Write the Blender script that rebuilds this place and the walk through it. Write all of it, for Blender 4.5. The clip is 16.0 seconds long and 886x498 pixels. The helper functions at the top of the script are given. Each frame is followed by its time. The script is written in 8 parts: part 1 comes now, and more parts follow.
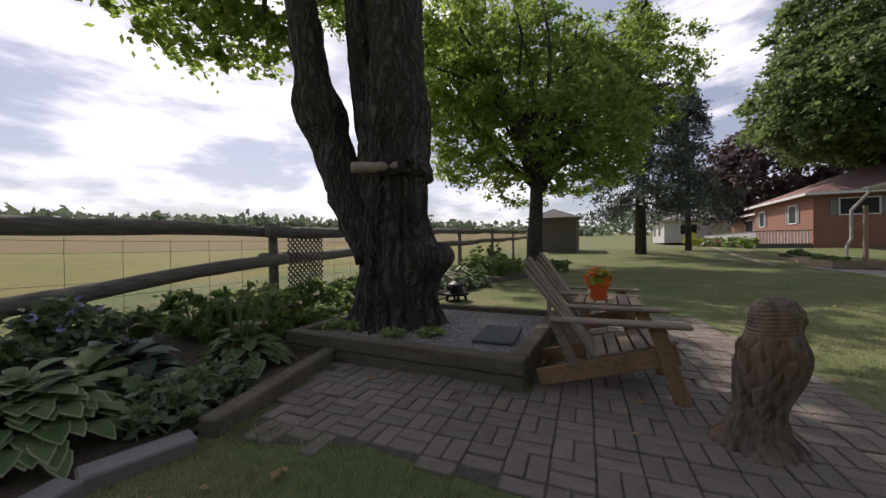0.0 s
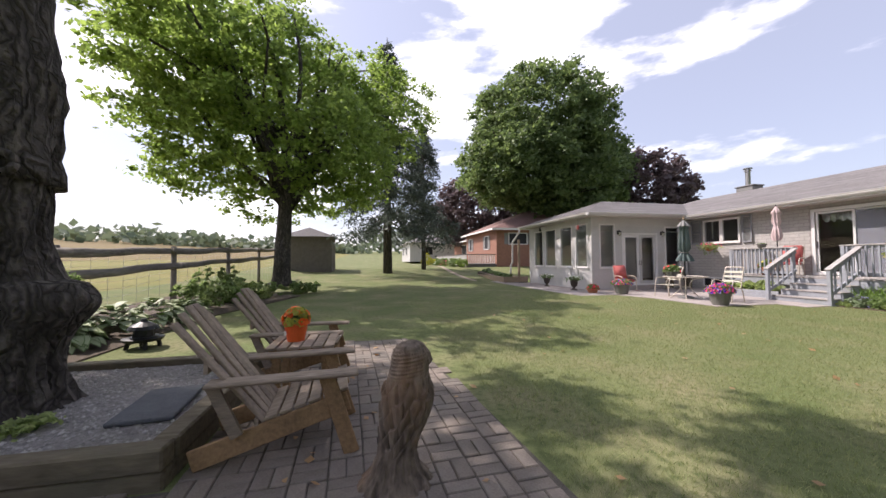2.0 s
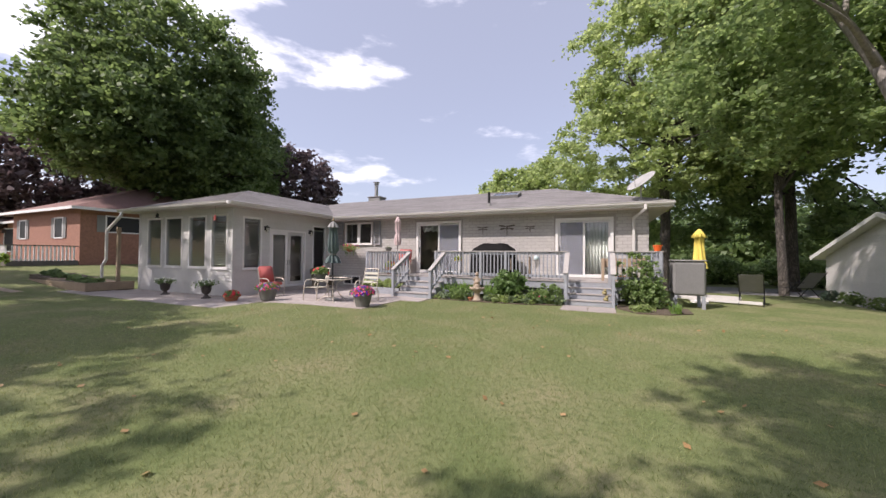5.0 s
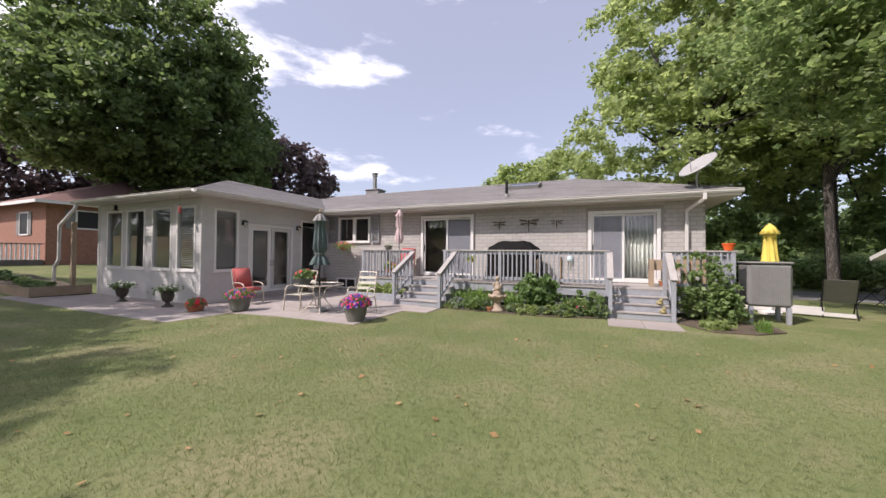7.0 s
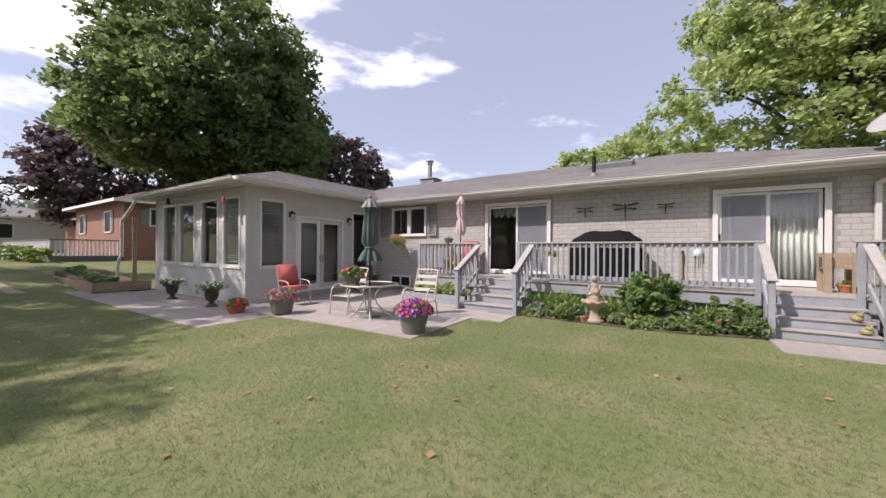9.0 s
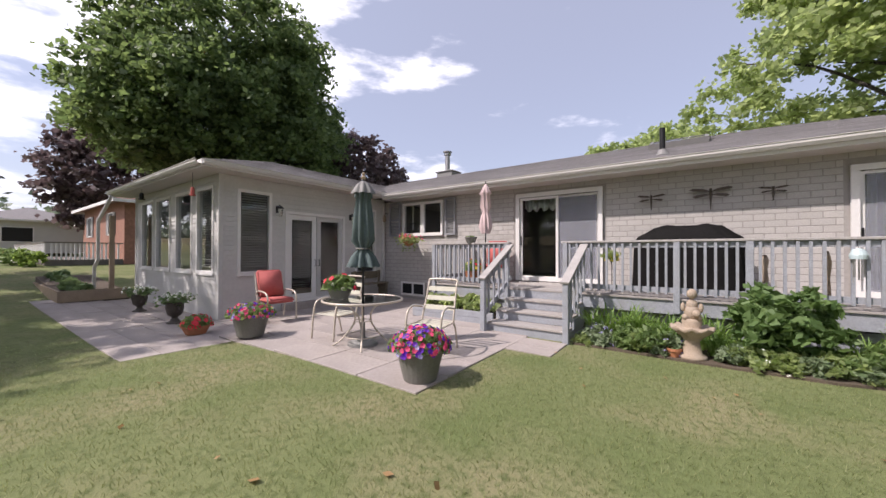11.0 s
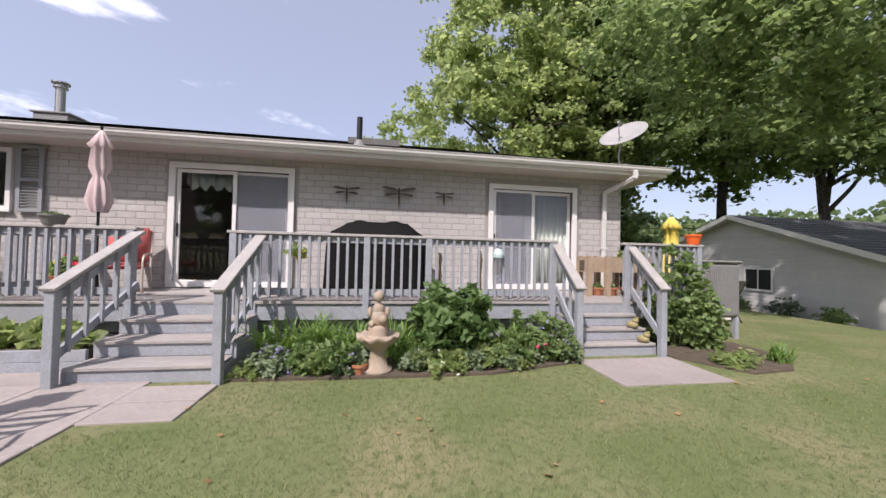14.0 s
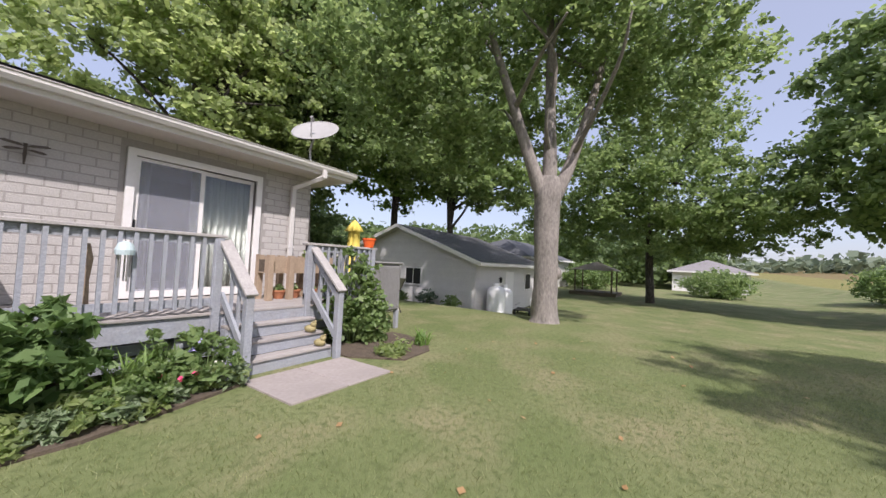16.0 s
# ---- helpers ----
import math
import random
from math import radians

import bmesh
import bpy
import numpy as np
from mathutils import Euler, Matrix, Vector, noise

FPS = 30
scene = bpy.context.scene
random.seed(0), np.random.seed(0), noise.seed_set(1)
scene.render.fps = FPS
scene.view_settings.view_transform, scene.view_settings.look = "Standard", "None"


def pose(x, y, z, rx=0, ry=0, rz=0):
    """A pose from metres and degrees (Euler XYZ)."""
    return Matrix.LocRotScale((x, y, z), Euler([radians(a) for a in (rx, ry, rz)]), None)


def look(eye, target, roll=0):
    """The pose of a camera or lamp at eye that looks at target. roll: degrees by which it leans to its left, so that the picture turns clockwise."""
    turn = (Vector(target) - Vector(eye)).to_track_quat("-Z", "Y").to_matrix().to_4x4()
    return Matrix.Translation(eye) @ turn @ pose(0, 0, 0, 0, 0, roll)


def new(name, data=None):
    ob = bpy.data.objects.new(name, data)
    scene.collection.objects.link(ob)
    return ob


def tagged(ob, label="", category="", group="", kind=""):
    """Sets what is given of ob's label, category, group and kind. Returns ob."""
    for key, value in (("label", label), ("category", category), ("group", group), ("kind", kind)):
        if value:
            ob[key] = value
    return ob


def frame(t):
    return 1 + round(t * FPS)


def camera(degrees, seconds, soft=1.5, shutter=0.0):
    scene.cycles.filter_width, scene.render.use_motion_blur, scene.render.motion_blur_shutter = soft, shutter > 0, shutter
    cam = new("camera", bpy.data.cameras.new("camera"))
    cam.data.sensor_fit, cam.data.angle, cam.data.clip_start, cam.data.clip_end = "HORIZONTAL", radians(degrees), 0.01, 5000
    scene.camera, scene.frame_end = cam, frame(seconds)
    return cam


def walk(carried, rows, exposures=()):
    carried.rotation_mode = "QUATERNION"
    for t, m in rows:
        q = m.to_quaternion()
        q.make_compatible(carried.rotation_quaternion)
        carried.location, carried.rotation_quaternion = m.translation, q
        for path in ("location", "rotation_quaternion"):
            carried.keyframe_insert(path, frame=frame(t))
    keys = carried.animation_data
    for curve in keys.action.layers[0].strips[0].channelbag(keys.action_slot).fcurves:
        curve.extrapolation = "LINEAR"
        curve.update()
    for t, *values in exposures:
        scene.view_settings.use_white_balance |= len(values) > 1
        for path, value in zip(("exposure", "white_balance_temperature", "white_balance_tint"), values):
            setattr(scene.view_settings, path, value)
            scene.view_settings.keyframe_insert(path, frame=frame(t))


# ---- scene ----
cam = camera(103.4, 16.0)
PATH = [
    (0, (0.742, -1.718, 1.091), (-1.07, -2.566, 1.076), -0.7),
    (0.5, (0.685, -1.614, 1.12), (-1.253, -2.109, 1.125), -0.6),
    (1, (0.602, -1.497, 1.164), (-1.391, -1.664, 1.195), -0.6),
    (1.5, (0.524, -1.33, 1.226), (-1.473, -1.234, 1.274), -0.6),
    (2, (0.426, -1.159, 1.275), (-1.528, -0.738, 1.344), -0.4),
    (2.5, (0.2, -1.017, 1.335), (-1.594, -0.138, 1.423), -0.1),
    (3, (-0.028, -0.765, 1.385), (-1.523, 0.56, 1.483), 0.3),
    (3.5, (-0.334, -0.469, 1.434), (-1.513, 1.142, 1.543), 0.5),
    (4, (-0.648, -0.252, 1.477), (-1.655, 1.473, 1.575), 0.5),
    (4.5, (-0.972, 0.003, 1.487), (-1.847, 1.801, 1.551), 0.6),
    (4.7, (-1.089, 0.04, 1.486), (-1.909, 1.864, 1.526), 0.4),
    (7, (-2.461, 1.958, 1.527), (-3.276, 3.784, 1.555), 0.5),
    (7.5, (-2.793, 2.28, 1.482), (-3.594, 4.113, 1.493), 0.6),
    (8, (-3.1, 2.637, 1.444), (-3.977, 4.434, 1.442), 0.4),
    (8.5, (-3.406, 3.051, 1.448), (-4.405, 4.784, 1.461), 0.3),
    (9, (-3.72, 3.445, 1.47), (-4.793, 5.133, 1.472), 0.3),
    (9.2, (-3.844, 3.615, 1.469), (-4.941, 5.287, 1.467), 0.4),
    (11.3, (-5.004, 5.418, 1.447), (-6.166, 7.045, 1.463), 0.1),
    (11.5, (-5.053, 5.518, 1.431), (-6.193, 7.161, 1.445), 0.4),
    (12, (-5.196, 5.884, 1.395), (-6.199, 7.614, 1.404), 0.5),
    (12.5, (-5.198, 6.189, 1.416), (-5.942, 8.045, 1.407), 0.7),
    (13, (-5.134, 6.474, 1.388), (-5.635, 8.41, 1.39), 0.8),
    (13.5, (-5.044, 6.722, 1.397), (-5.179, 8.718, 1.422), 1.0),
    (14, (-4.869, 6.908, 1.373), (-4.542, 8.88, 1.414), 1.3),
    (14.5, (-4.657, 7.071, 1.347), (-3.973, 8.95, 1.404), 1.1),
    (15, (-4.495, 7.156, 1.383), (-3.523, 8.903, 1.436), 1.2),
    (15.5, (-4.365, 7.208, 1.398), (-3.041, 8.704, 1.468), 1.3),
    (16, (-4.33, 7.283, 1.438), (-2.674, 8.402, 1.519), 2.7),
]
EXPOSURES = [(0.0, -0.08, 6650, 18), (1.0, 0.36, 6600, 19), (2.0, 0.7, 6600, 20), (3.0, 0.66, 6600, 20), (4.5, 0.53, 6550, 20), (7.0, 0.5, 6550, 20), (11.5, 0.46, 6500, 20), (13.5, 0.48, 6400, 20), (16.0, 0.53, 6280, 20)]
walk(cam, [(t, look(eye, target, roll)) for t, eye, target, roll in PATH], EXPOSURES)

# ---------------------------------------------------------------- light
SUN_FROM = Vector((-0.60, -0.79, 1.14)).normalized()
sun = new("sun", bpy.data.lights.new("sun", "SUN"))
sun.data.energy, sun.data.angle, sun.data.color = 3.6, radians(0.6), (1.0, 0.95, 0.87)
sun.matrix_world = look(tuple(SUN_FROM * 60), (0, 0, 0))
world = bpy.data.worlds.new("sky")
scene.world = world
world.use_nodes = True
wt = world.node_tree
wn, wl = wt.nodes, wt.links
wn.clear()
sky = wn.new("ShaderNodeTexSky")
sky.sky_type, sky.sun_disc = "NISHITA", False
sky.sun_elevation = math.asin(SUN_FROM.z)
sky.sun_rotation = math.atan2(SUN_FROM.x, SUN_FROM.y)
sky.air_density, sky.dust_density, sky.ozone_density = 1.0, 1.6, 1.6
wco = wn.new("ShaderNodeTexCoord")
wmap = wn.new("ShaderNodeMapping")
wmap.inputs["Scale"].default_value = (1.0, 1.0, 3.2)
wl.new(wco.outputs["Generated"], wmap.inputs["Vector"])
# single fair-weather clouds over the house: direction, reach, density
CLOUDS = [((-0.474, 0.751, 0.459), 0.26, 0.10), ((-0.275, 0.847, 0.454), 0.14, 0.07), ((-0.256, 0.911, 0.322), 0.22, 0.10), ((-0.510, 0.837, 0.198), 0.36, 0.09), ((-0.714, 0.410, 0.568), 0.47, 0.10)]
wno = wn.new("ShaderNodeTexNoise")
wno.inputs["Scale"].default_value, wno.inputs["Detail"].default_value, wno.inputs["Roughness"].default_value = 3.2, 8.0, 0.56
wl.new(wmap.outputs["Vector"], wno.inputs["Vector"])
wdot = wn.new("ShaderNodeVectorMath")
wdot.operation = "DOT_PRODUCT"
wdot.inputs[1].default_value = (-0.62, -0.74, 0.1)
wl.new(wco.outputs["Generated"], wdot.inputs[0])
wadd = wn.new("ShaderNodeMath")
wadd.operation, wadd.inputs[1].default_value = "MULTIPLY_ADD", 0.16
wl.new(wdot.outputs["Value"], wadd.inputs[0])
wl.new(wno.outputs["Fac"], wadd.inputs[2])
wra = wn.new("ShaderNodeMapRange")
wra.inputs["From Min"].default_value, wra.inputs["From Max"].default_value = 0.54, 0.72
wra.inputs["To Max"].default_value = 0.93
wra.interpolation_type = "SMOOTHSTEP"
cover = wadd.outputs[0]
for away, reach, much in CLOUDS:
    gap = wn.new("ShaderNodeVectorMath")
    gap.operation = "DISTANCE"
    wl.new(wmap.outputs["Vector"], gap.inputs[0])
    gap.inputs[1].default_value = (away[0], away[1], away[2] * 3.2)
    lump = wn.new("ShaderNodeMapRange")
    lump.inputs["From Min"].default_value, lump.inputs["From Max"].default_value = 0.0, reach
    lump.inputs["To Min"].default_value, lump.inputs["To Max"].default_value = much, 0.0
    wl.new(gap.outputs["Value"], lump.inputs["Value"])
    more = wn.new("ShaderNodeMath")
    wl.new(cover, more.inputs[0])
    wl.new(lump.outputs[0], more.inputs[1])
    cover = more.outputs[0]
wl.new(cover, wra.inputs["Value"])
wmix = wn.new("ShaderNodeMix")
wmix.data_type = "RGBA"
wl.new(wra.outputs[0], wmix.inputs[0])
whaze = wn.new("ShaderNodeMix")
whaze.data_type = "RGBA"
whaze.inputs[0].default_value, whaze.inputs[7].default_value = 0.6, (2.85, 3.0, 3.5, 1)
wl.new(sky.outputs[0], whaze.inputs[6])
wl.new(whaze.outputs[2], wmix.inputs[6])
wmix.inputs[7].default_value = (8.6, 8.7, 9.2, 1)
wbg = wn.new("ShaderNodeBackground")
wbg.inputs["Strength"].default_value = 0.15
wl.new(wmix.outputs[2], wbg.inputs["Color"])
wout = wn.new("ShaderNodeOutputWorld")
wl.new(wbg.outputs[0], wout.inputs["Surface"])

# ---------------------------------------------------------------- materials


def mat(name, col, rough=0.7, vary=0.15, scale=6.0, bump=0.15, bscale=None, metal=0.0, rnd="", rvary=0.2, stretch=(1, 1, 1), stain=None, stain_amt=0.0, stain_scale=1.0):
    """Base colour with variation at two scales and a fine bump. rnd: 'object' or 'island' shifts each piece's value."""
    m = bpy.data.materials.new(name)
    m.use_nodes = True
    n, l = m.node_tree.nodes, m.node_tree.links
    b = n["Principled BSDF"]
    b.inputs["Roughness"].default_value, b.inputs["Metallic"].default_value = rough, metal
    co = n.new("ShaderNodeTexCoord")
    mp = n.new("ShaderNodeMapping")
    mp.inputs["Scale"].default_value = stretch
    l.new(co.outputs["Object"], mp.inputs["Vector"])
    no = n.new("ShaderNodeTexNoise")
    no.inputs["Scale"].default_value, no.inputs["Detail"].default_value, no.inputs["Roughness"].default_value = scale, 6.0, 0.62
    l.new(mp.outputs[0], no.inputs["Vector"])
    fine = n.new("ShaderNodeTexNoise")
    fine.inputs["Scale"].default_value, fine.inputs["Detail"].default_value = (bscale or scale * 7), 4.0
    l.new(mp.outputs[0], fine.inputs["Vector"])
    s = n.new("ShaderNodeMath")
    s.operation = "ADD"
    l.new(no.outputs["Fac"], s.inputs[0])
    l.new(fine.outputs["Fac"], s.inputs[1])
    v = n.new("ShaderNodeMapRange")
    v.inputs["From Min"].default_value, v.inputs["From Max"].default_value = 0.6, 1.4
    v.inputs["To Min"].default_value, v.inputs["To Max"].default_value = 1 - vary * 1.6, 1 + vary * 1.6
    l.new(s.outputs[0], v.inputs["Value"])
    last = v.outputs[0]
    if rnd:
        src = n.new("ShaderNodeObjectInfo" if rnd == "object" else "ShaderNodeNewGeometry")
        r = n.new("ShaderNodeMapRange")
        r.inputs["To Min"].default_value, r.inputs["To Max"].default_value = 1 - rvary, 1 + rvary
        l.new(src.outputs["Random" if rnd == "object" else "Random Per Island"], r.inputs["Value"])
        k = n.new("ShaderNodeMath")
        k.operation = "MULTIPLY"
        l.new(last, k.inputs[0])
        l.new(r.outputs[0], k.inputs[1])
        last = k.outputs[0]
    hsv = n.new("ShaderNodeHueSaturation")
    hsv.inputs["Color"].default_value = (*col, 1)
    l.new(last, hsv.inputs["Value"])
    out = hsv.outputs["Color"]
    if stain:
        sn = n.new("ShaderNodeTexNoise")
        sn.inputs["Scale"].default_value, sn.inputs["Detail"].default_value = stain_scale, 5.0
        l.new(co.outputs["Object"], sn.inputs["Vector"])
        sr = n.new("ShaderNodeMapRange")
        sr.inputs["From Min"].default_value, sr.inputs["From Max"].default_value = 0.48, 0.68
        sr.inputs["To Max"].default_value = stain_amt
        l.new(sn.outputs["Fac"], sr.inputs["Value"])
        mx = n.new("ShaderNodeMix")
        mx.data_type = "RGBA"
        l.new(sr.outputs[0], mx.inputs[0])
        l.new(out, mx.inputs[6])
        mx.inputs[7].default_value = (*stain, 1)
        out = mx.outputs[2]
    l.new(out, b.inputs["Base Color"])
    if bump:
        bp = n.new("ShaderNodeBump")
        bp.inputs["Strength"].default_value, bp.inputs["Distance"].default_value = bump, 0.02
        l.new(s.outputs[0], bp.inputs["Height"])
        l.new(bp.outputs[0], b.inputs["Normal"])
    return m


def leaf_mat(name, col, col2, trans=0.35):
    """Thin leaves: each one its own shade between two greens, some light passing through."""
    m = bpy.data.materials.new(name)
    m.use_nodes = True
    n, l = m.node_tree.nodes, m.node_tree.links
    b = n["Principled BSDF"]
    b.inputs["Roughness"].default_value = 0.55
    g = n.new("ShaderNodeNewGeometry")
    mx = n.new("ShaderNodeMix")
    mx.data_type = "RGBA"
    l.new(g.outputs["Random Per Island"], mx.inputs[0])
    mx.inputs[6].default_value, mx.inputs[7].default_value = (*col, 1), (*col2, 1)
    l.new(mx.outputs[2], b.inputs["Base Color"])
    t = n.new("ShaderNodeBsdfTranslucent")
    br = n.new("ShaderNodeHueSaturation")
    br.inputs["Value"].default_value, br.inputs["Saturation"].default_value, br.inputs["Hue"].default_value = 1.9, 1.05, 0.49
    l.new(mx.outputs[2], br.inputs["Color"])
    l.new(br.outputs[0], t.inputs["Color"])
    ms = n.new("ShaderNodeMixShader")
    ms.inputs[0].default_value = trans
    l.new(b.outputs[0], ms.inputs[1])
    l.new(t.outputs[0], ms.inputs[2])
    l.new(ms.outputs[0], n["Material Output"].inputs["Surface"])
    return m


def glass_mat(name, tint=(0.8, 0.85, 0.85)):
    m = bpy.data.materials.new(name)
    m.use_nodes = True
    b = m.node_tree.nodes["Principled BSDF"]
    b.inputs["Base Color"].default_value = (*tint, 1)
    b.inputs["Roughness"].default_value, b.inputs["Transmission Weight"].default_value, b.inputs["IOR"].default_value = 0.0, 1.0, 1.5
    return m


def grass_mat(name, a, b_, c):
    """Mown turf: soft patches of two greens and dry straw, fine blade grain."""
    m = bpy.data.materials.new(name)
    m.use_nodes = True
    n, l = m.node_tree.nodes, m.node_tree.links
    b = n["Principled BSDF"]
    b.inputs["Roughness"].default_value = 0.9
    b.inputs["Specular IOR Level"].default_value = 0.15
    co = n.new("ShaderNodeTexCoord")

    def noise_node(scale, detail=5.0):
        k = n.new("ShaderNodeTexNoise")
        k.inputs["Scale"].default_value, k.inputs["Detail"].default_value = scale, detail
        l.new(co.outputs["Object"], k.inputs["Vector"])
        return k.outputs["Fac"]

    def blend(fac, x, y, lo, hi):
        r = n.new("ShaderNodeMapRange")
        r.inputs["From Min"].default_value, r.inputs["From Max"].default_value = lo, hi
        l.new(fac, r.inputs["Value"])
        k = n.new("ShaderNodeMix")
        k.data_type = "RGBA"
        l.new(r.outputs[0], k.inputs[0])
        for socket, value in ((6, x), (7, y)):
            if isinstance(value, tuple):
                k.inputs[socket].default_value = (*value, 1)
            else:
                l.new(value, k.inputs[socket])
        return k.outputs[2]

    one = blend(noise_node(0.55), a, b_, 0.38, 0.62)
    two = blend(noise_node(0.9, 7.0), one, c, 0.45, 0.70)
    grain = noise_node(150.0, 4.0)
    tuft = blend(noise_node(14.0, 6.0), tuple(0.72 * v for v in a), two, 0.30, 0.52)
    three = blend(grain, tuple(0.42 * v for v in a), tuft, 0.24, 0.50)
    l.new(three, b.inputs["Base Color"])
    bp = n.new("ShaderNodeBump")
    bp.inputs["Strength"].default_value, bp.inputs["Distance"].default_value = 0.5, 0.012
    l.new(grain, bp.inputs["Height"])
    l.new(bp.outputs[0], b.inputs["Normal"])
    return m


LAWN = grass_mat("lawn_grass", (0.15, 0.185, 0.072), (0.20, 0.222, 0.10), (0.28, 0.255, 0.145))
MEADOW = grass_mat("field_grass", (0.20, 0.20, 0.065), (0.25, 0.235, 0.085), (0.28, 0.23, 0.10))
FIELD = grass_mat("hay_field", (0.21, 0.165, 0.075), (0.18, 0.165, 0.06), (0.27, 0.17, 0.11))
SOIL = mat("garden_soil", (0.105, 0.08, 0.058), 0.95, 0.3, 9, 0.6)
GRAVEL = mat("gravel_bed", (0.30, 0.28, 0.27), 0.9, 0.35, 30, 0.8)
PEBBLE = mat("pebble", (0.36, 0.34, 0.33), 0.8, 0.2, 12, 0.2, rnd="island", rvary=0.4)
PAVER = mat("brick_paver", (0.215, 0.178, 0.15), 0.88, 0.16, 9, 0.35, rnd="object", rvary=0.15, stain=(0.20, 0.185, 0.165), stain_amt=0.6, stain_scale=2.2)
PAVER_REST = mat("brick_paver_rest", (0.215, 0.178, 0.15), 0.88, 0.16, 9, 0.35, rnd="island", rvary=0.15, stain=(0.20, 0.185, 0.165), stain_amt=0.6, stain_scale=2.2)
SAND = mat("joint_sand", (0.095, 0.083, 0.07), 0.95, 0.3, 20, 0.3)
SLAB = mat("concrete_slab", (0.36, 0.315, 0.295), 0.88, 0.12, 3, 0.2, rnd="object", rvary=0.09, stain=(0.26, 0.23, 0.215), stain_amt=0.5, stain_scale=1.3)
ASPHALT = mat("driveway_asphalt", (0.17, 0.165, 0.165), 0.9, 0.15, 5, 0.3)


def bark_mat(name, col, ridge=12.0):
    """Furrowed bark: upright plates parted by dark cracks, with fine grain on the plates."""
    m = mat(name, col, 0.95, 0.3, 7, 0.0, bscale=40, stretch=(1, 1, 0.3))
    n, l = m.node_tree.nodes, m.node_tree.links
    b = n["Principled BSDF"]
    co = n.new("ShaderNodeTexCoord")
    wob = n.new("ShaderNodeTexNoise")
    wob.inputs["Scale"].default_value, wob.inputs["Detail"].default_value = 3.0, 4.0
    l.new(co.outputs["Object"], wob.inputs["Vector"])
    mixv = n.new("ShaderNodeVectorMath")
    mixv.operation = "MULTIPLY_ADD"
    mixv.inputs[1].default_value = (0.34, 0.34, 0.9)
    l.new(wob.outputs["Color"], mixv.inputs[0])
    l.new(co.outputs["Object"], mixv.inputs[2])
    mp = n.new("ShaderNodeMapping")
    mp.inputs["Scale"].default_value = (1, 1, 0.085)
    l.new(mixv.outputs[0], mp.inputs["Vector"])
    vo = n.new("ShaderNodeTexVoronoi")
    vo.feature = "DISTANCE_TO_EDGE"
    vo.inputs["Scale"].default_value = ridge
    l.new(mp.outputs[0], vo.inputs["Vector"])
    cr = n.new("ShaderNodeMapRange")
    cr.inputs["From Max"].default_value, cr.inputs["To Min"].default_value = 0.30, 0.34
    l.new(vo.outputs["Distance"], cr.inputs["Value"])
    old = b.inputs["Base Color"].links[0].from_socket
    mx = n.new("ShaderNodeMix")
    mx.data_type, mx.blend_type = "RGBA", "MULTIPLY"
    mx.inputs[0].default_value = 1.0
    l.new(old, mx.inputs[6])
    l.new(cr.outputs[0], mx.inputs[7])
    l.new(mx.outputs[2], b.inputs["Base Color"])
    fine = n.new("ShaderNodeTexNoise")
    fine.inputs["Scale"].default_value, fine.inputs["Detail"].default_value = 30.0, 5.0
    l.new(mp.outputs[0], fine.inputs["Vector"])
    add = n.new("ShaderNodeMath")
    add.operation, add.inputs[1].default_value = "MULTIPLY_ADD", 0.35
    l.new(fine.outputs["Fac"], add.inputs[0])
    l.new(cr.outputs[0], add.inputs[2])
    bp = n.new("ShaderNodeBump")
    bp.inputs["Strength"].default_value, bp.inputs["Distance"].default_value = 1.0, 0.05
    l.new(add.outputs[0], bp.inputs["Height"])
    l.new(bp.outputs[0], b.inputs["Normal"])
    return m


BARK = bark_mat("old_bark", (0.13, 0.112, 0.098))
BARK_PALE = mat("pale_bark", (0.235, 0.21, 0.19), 0.92, 0.3, 4, 0.7, bscale=22, stretch=(1, 1, 0.4))
WOOD_RAW = mat("cut_wood", (0.42, 0.34, 0.27), 0.85, 0.2, 8, 0.3)
TIMBER = mat("weathered_timber", (0.155, 0.128, 0.088), 0.9, 0.3, 3, 0.5, bscale=30, stretch=(1, 0.25, 1), stain=(0.12, 0.115, 0.08), stain_amt=0.6, stain_scale=2.5)
RAIL_GREY = mat("silvered_cedar", (0.22, 0.195, 0.175), 0.92, 0.35, 4, 0.6, bscale=34, stretch=(0.2, 1, 1))
CHAIR_WOOD = mat("weathered_chair_wood", (0.30, 0.235, 0.18), 0.85, 0.28, 4, 0.4, bscale=40, stretch=(1, 0.25, 1), rnd="object", rvary=0.15)
CHAIR_BROWN = mat("brown_stained_wood", (0.30, 0.185, 0.095), 0.75, 0.25, 4, 0.35, bscale=40)
CARVED = mat("carved_wood", (0.17, 0.13, 0.10), 0.85, 0.5, 6, 1.0, bscale=30, stretch=(1, 1, 0.35), stain=(0.36, 0.17, 0.06), stain_amt=0.35, stain_scale=3.0)
PAINT_GREY = mat("grey_deck_paint", (0.31, 0.325, 0.36), 0.7, 0.12, 5, 0.25, bscale=40, stain=(0.30, 0.29, 0.285), stain_amt=0.45, stain_scale=3.5)
DECK_WORN = mat("worn_deck_boards", (0.34, 0.31, 0.29), 0.8, 0.16, 4, 0.3, bscale=40, stretch=(0.2, 1, 1), rnd="object", rvary=0.1, stain=(0.30, 0.29, 0.30), stain_amt=0.5, stain_scale=3.0)
CAP_WORN = mat("worn_rail_cap", (0.38, 0.355, 0.34), 0.8, 0.15, 6, 0.3, bscale=45)
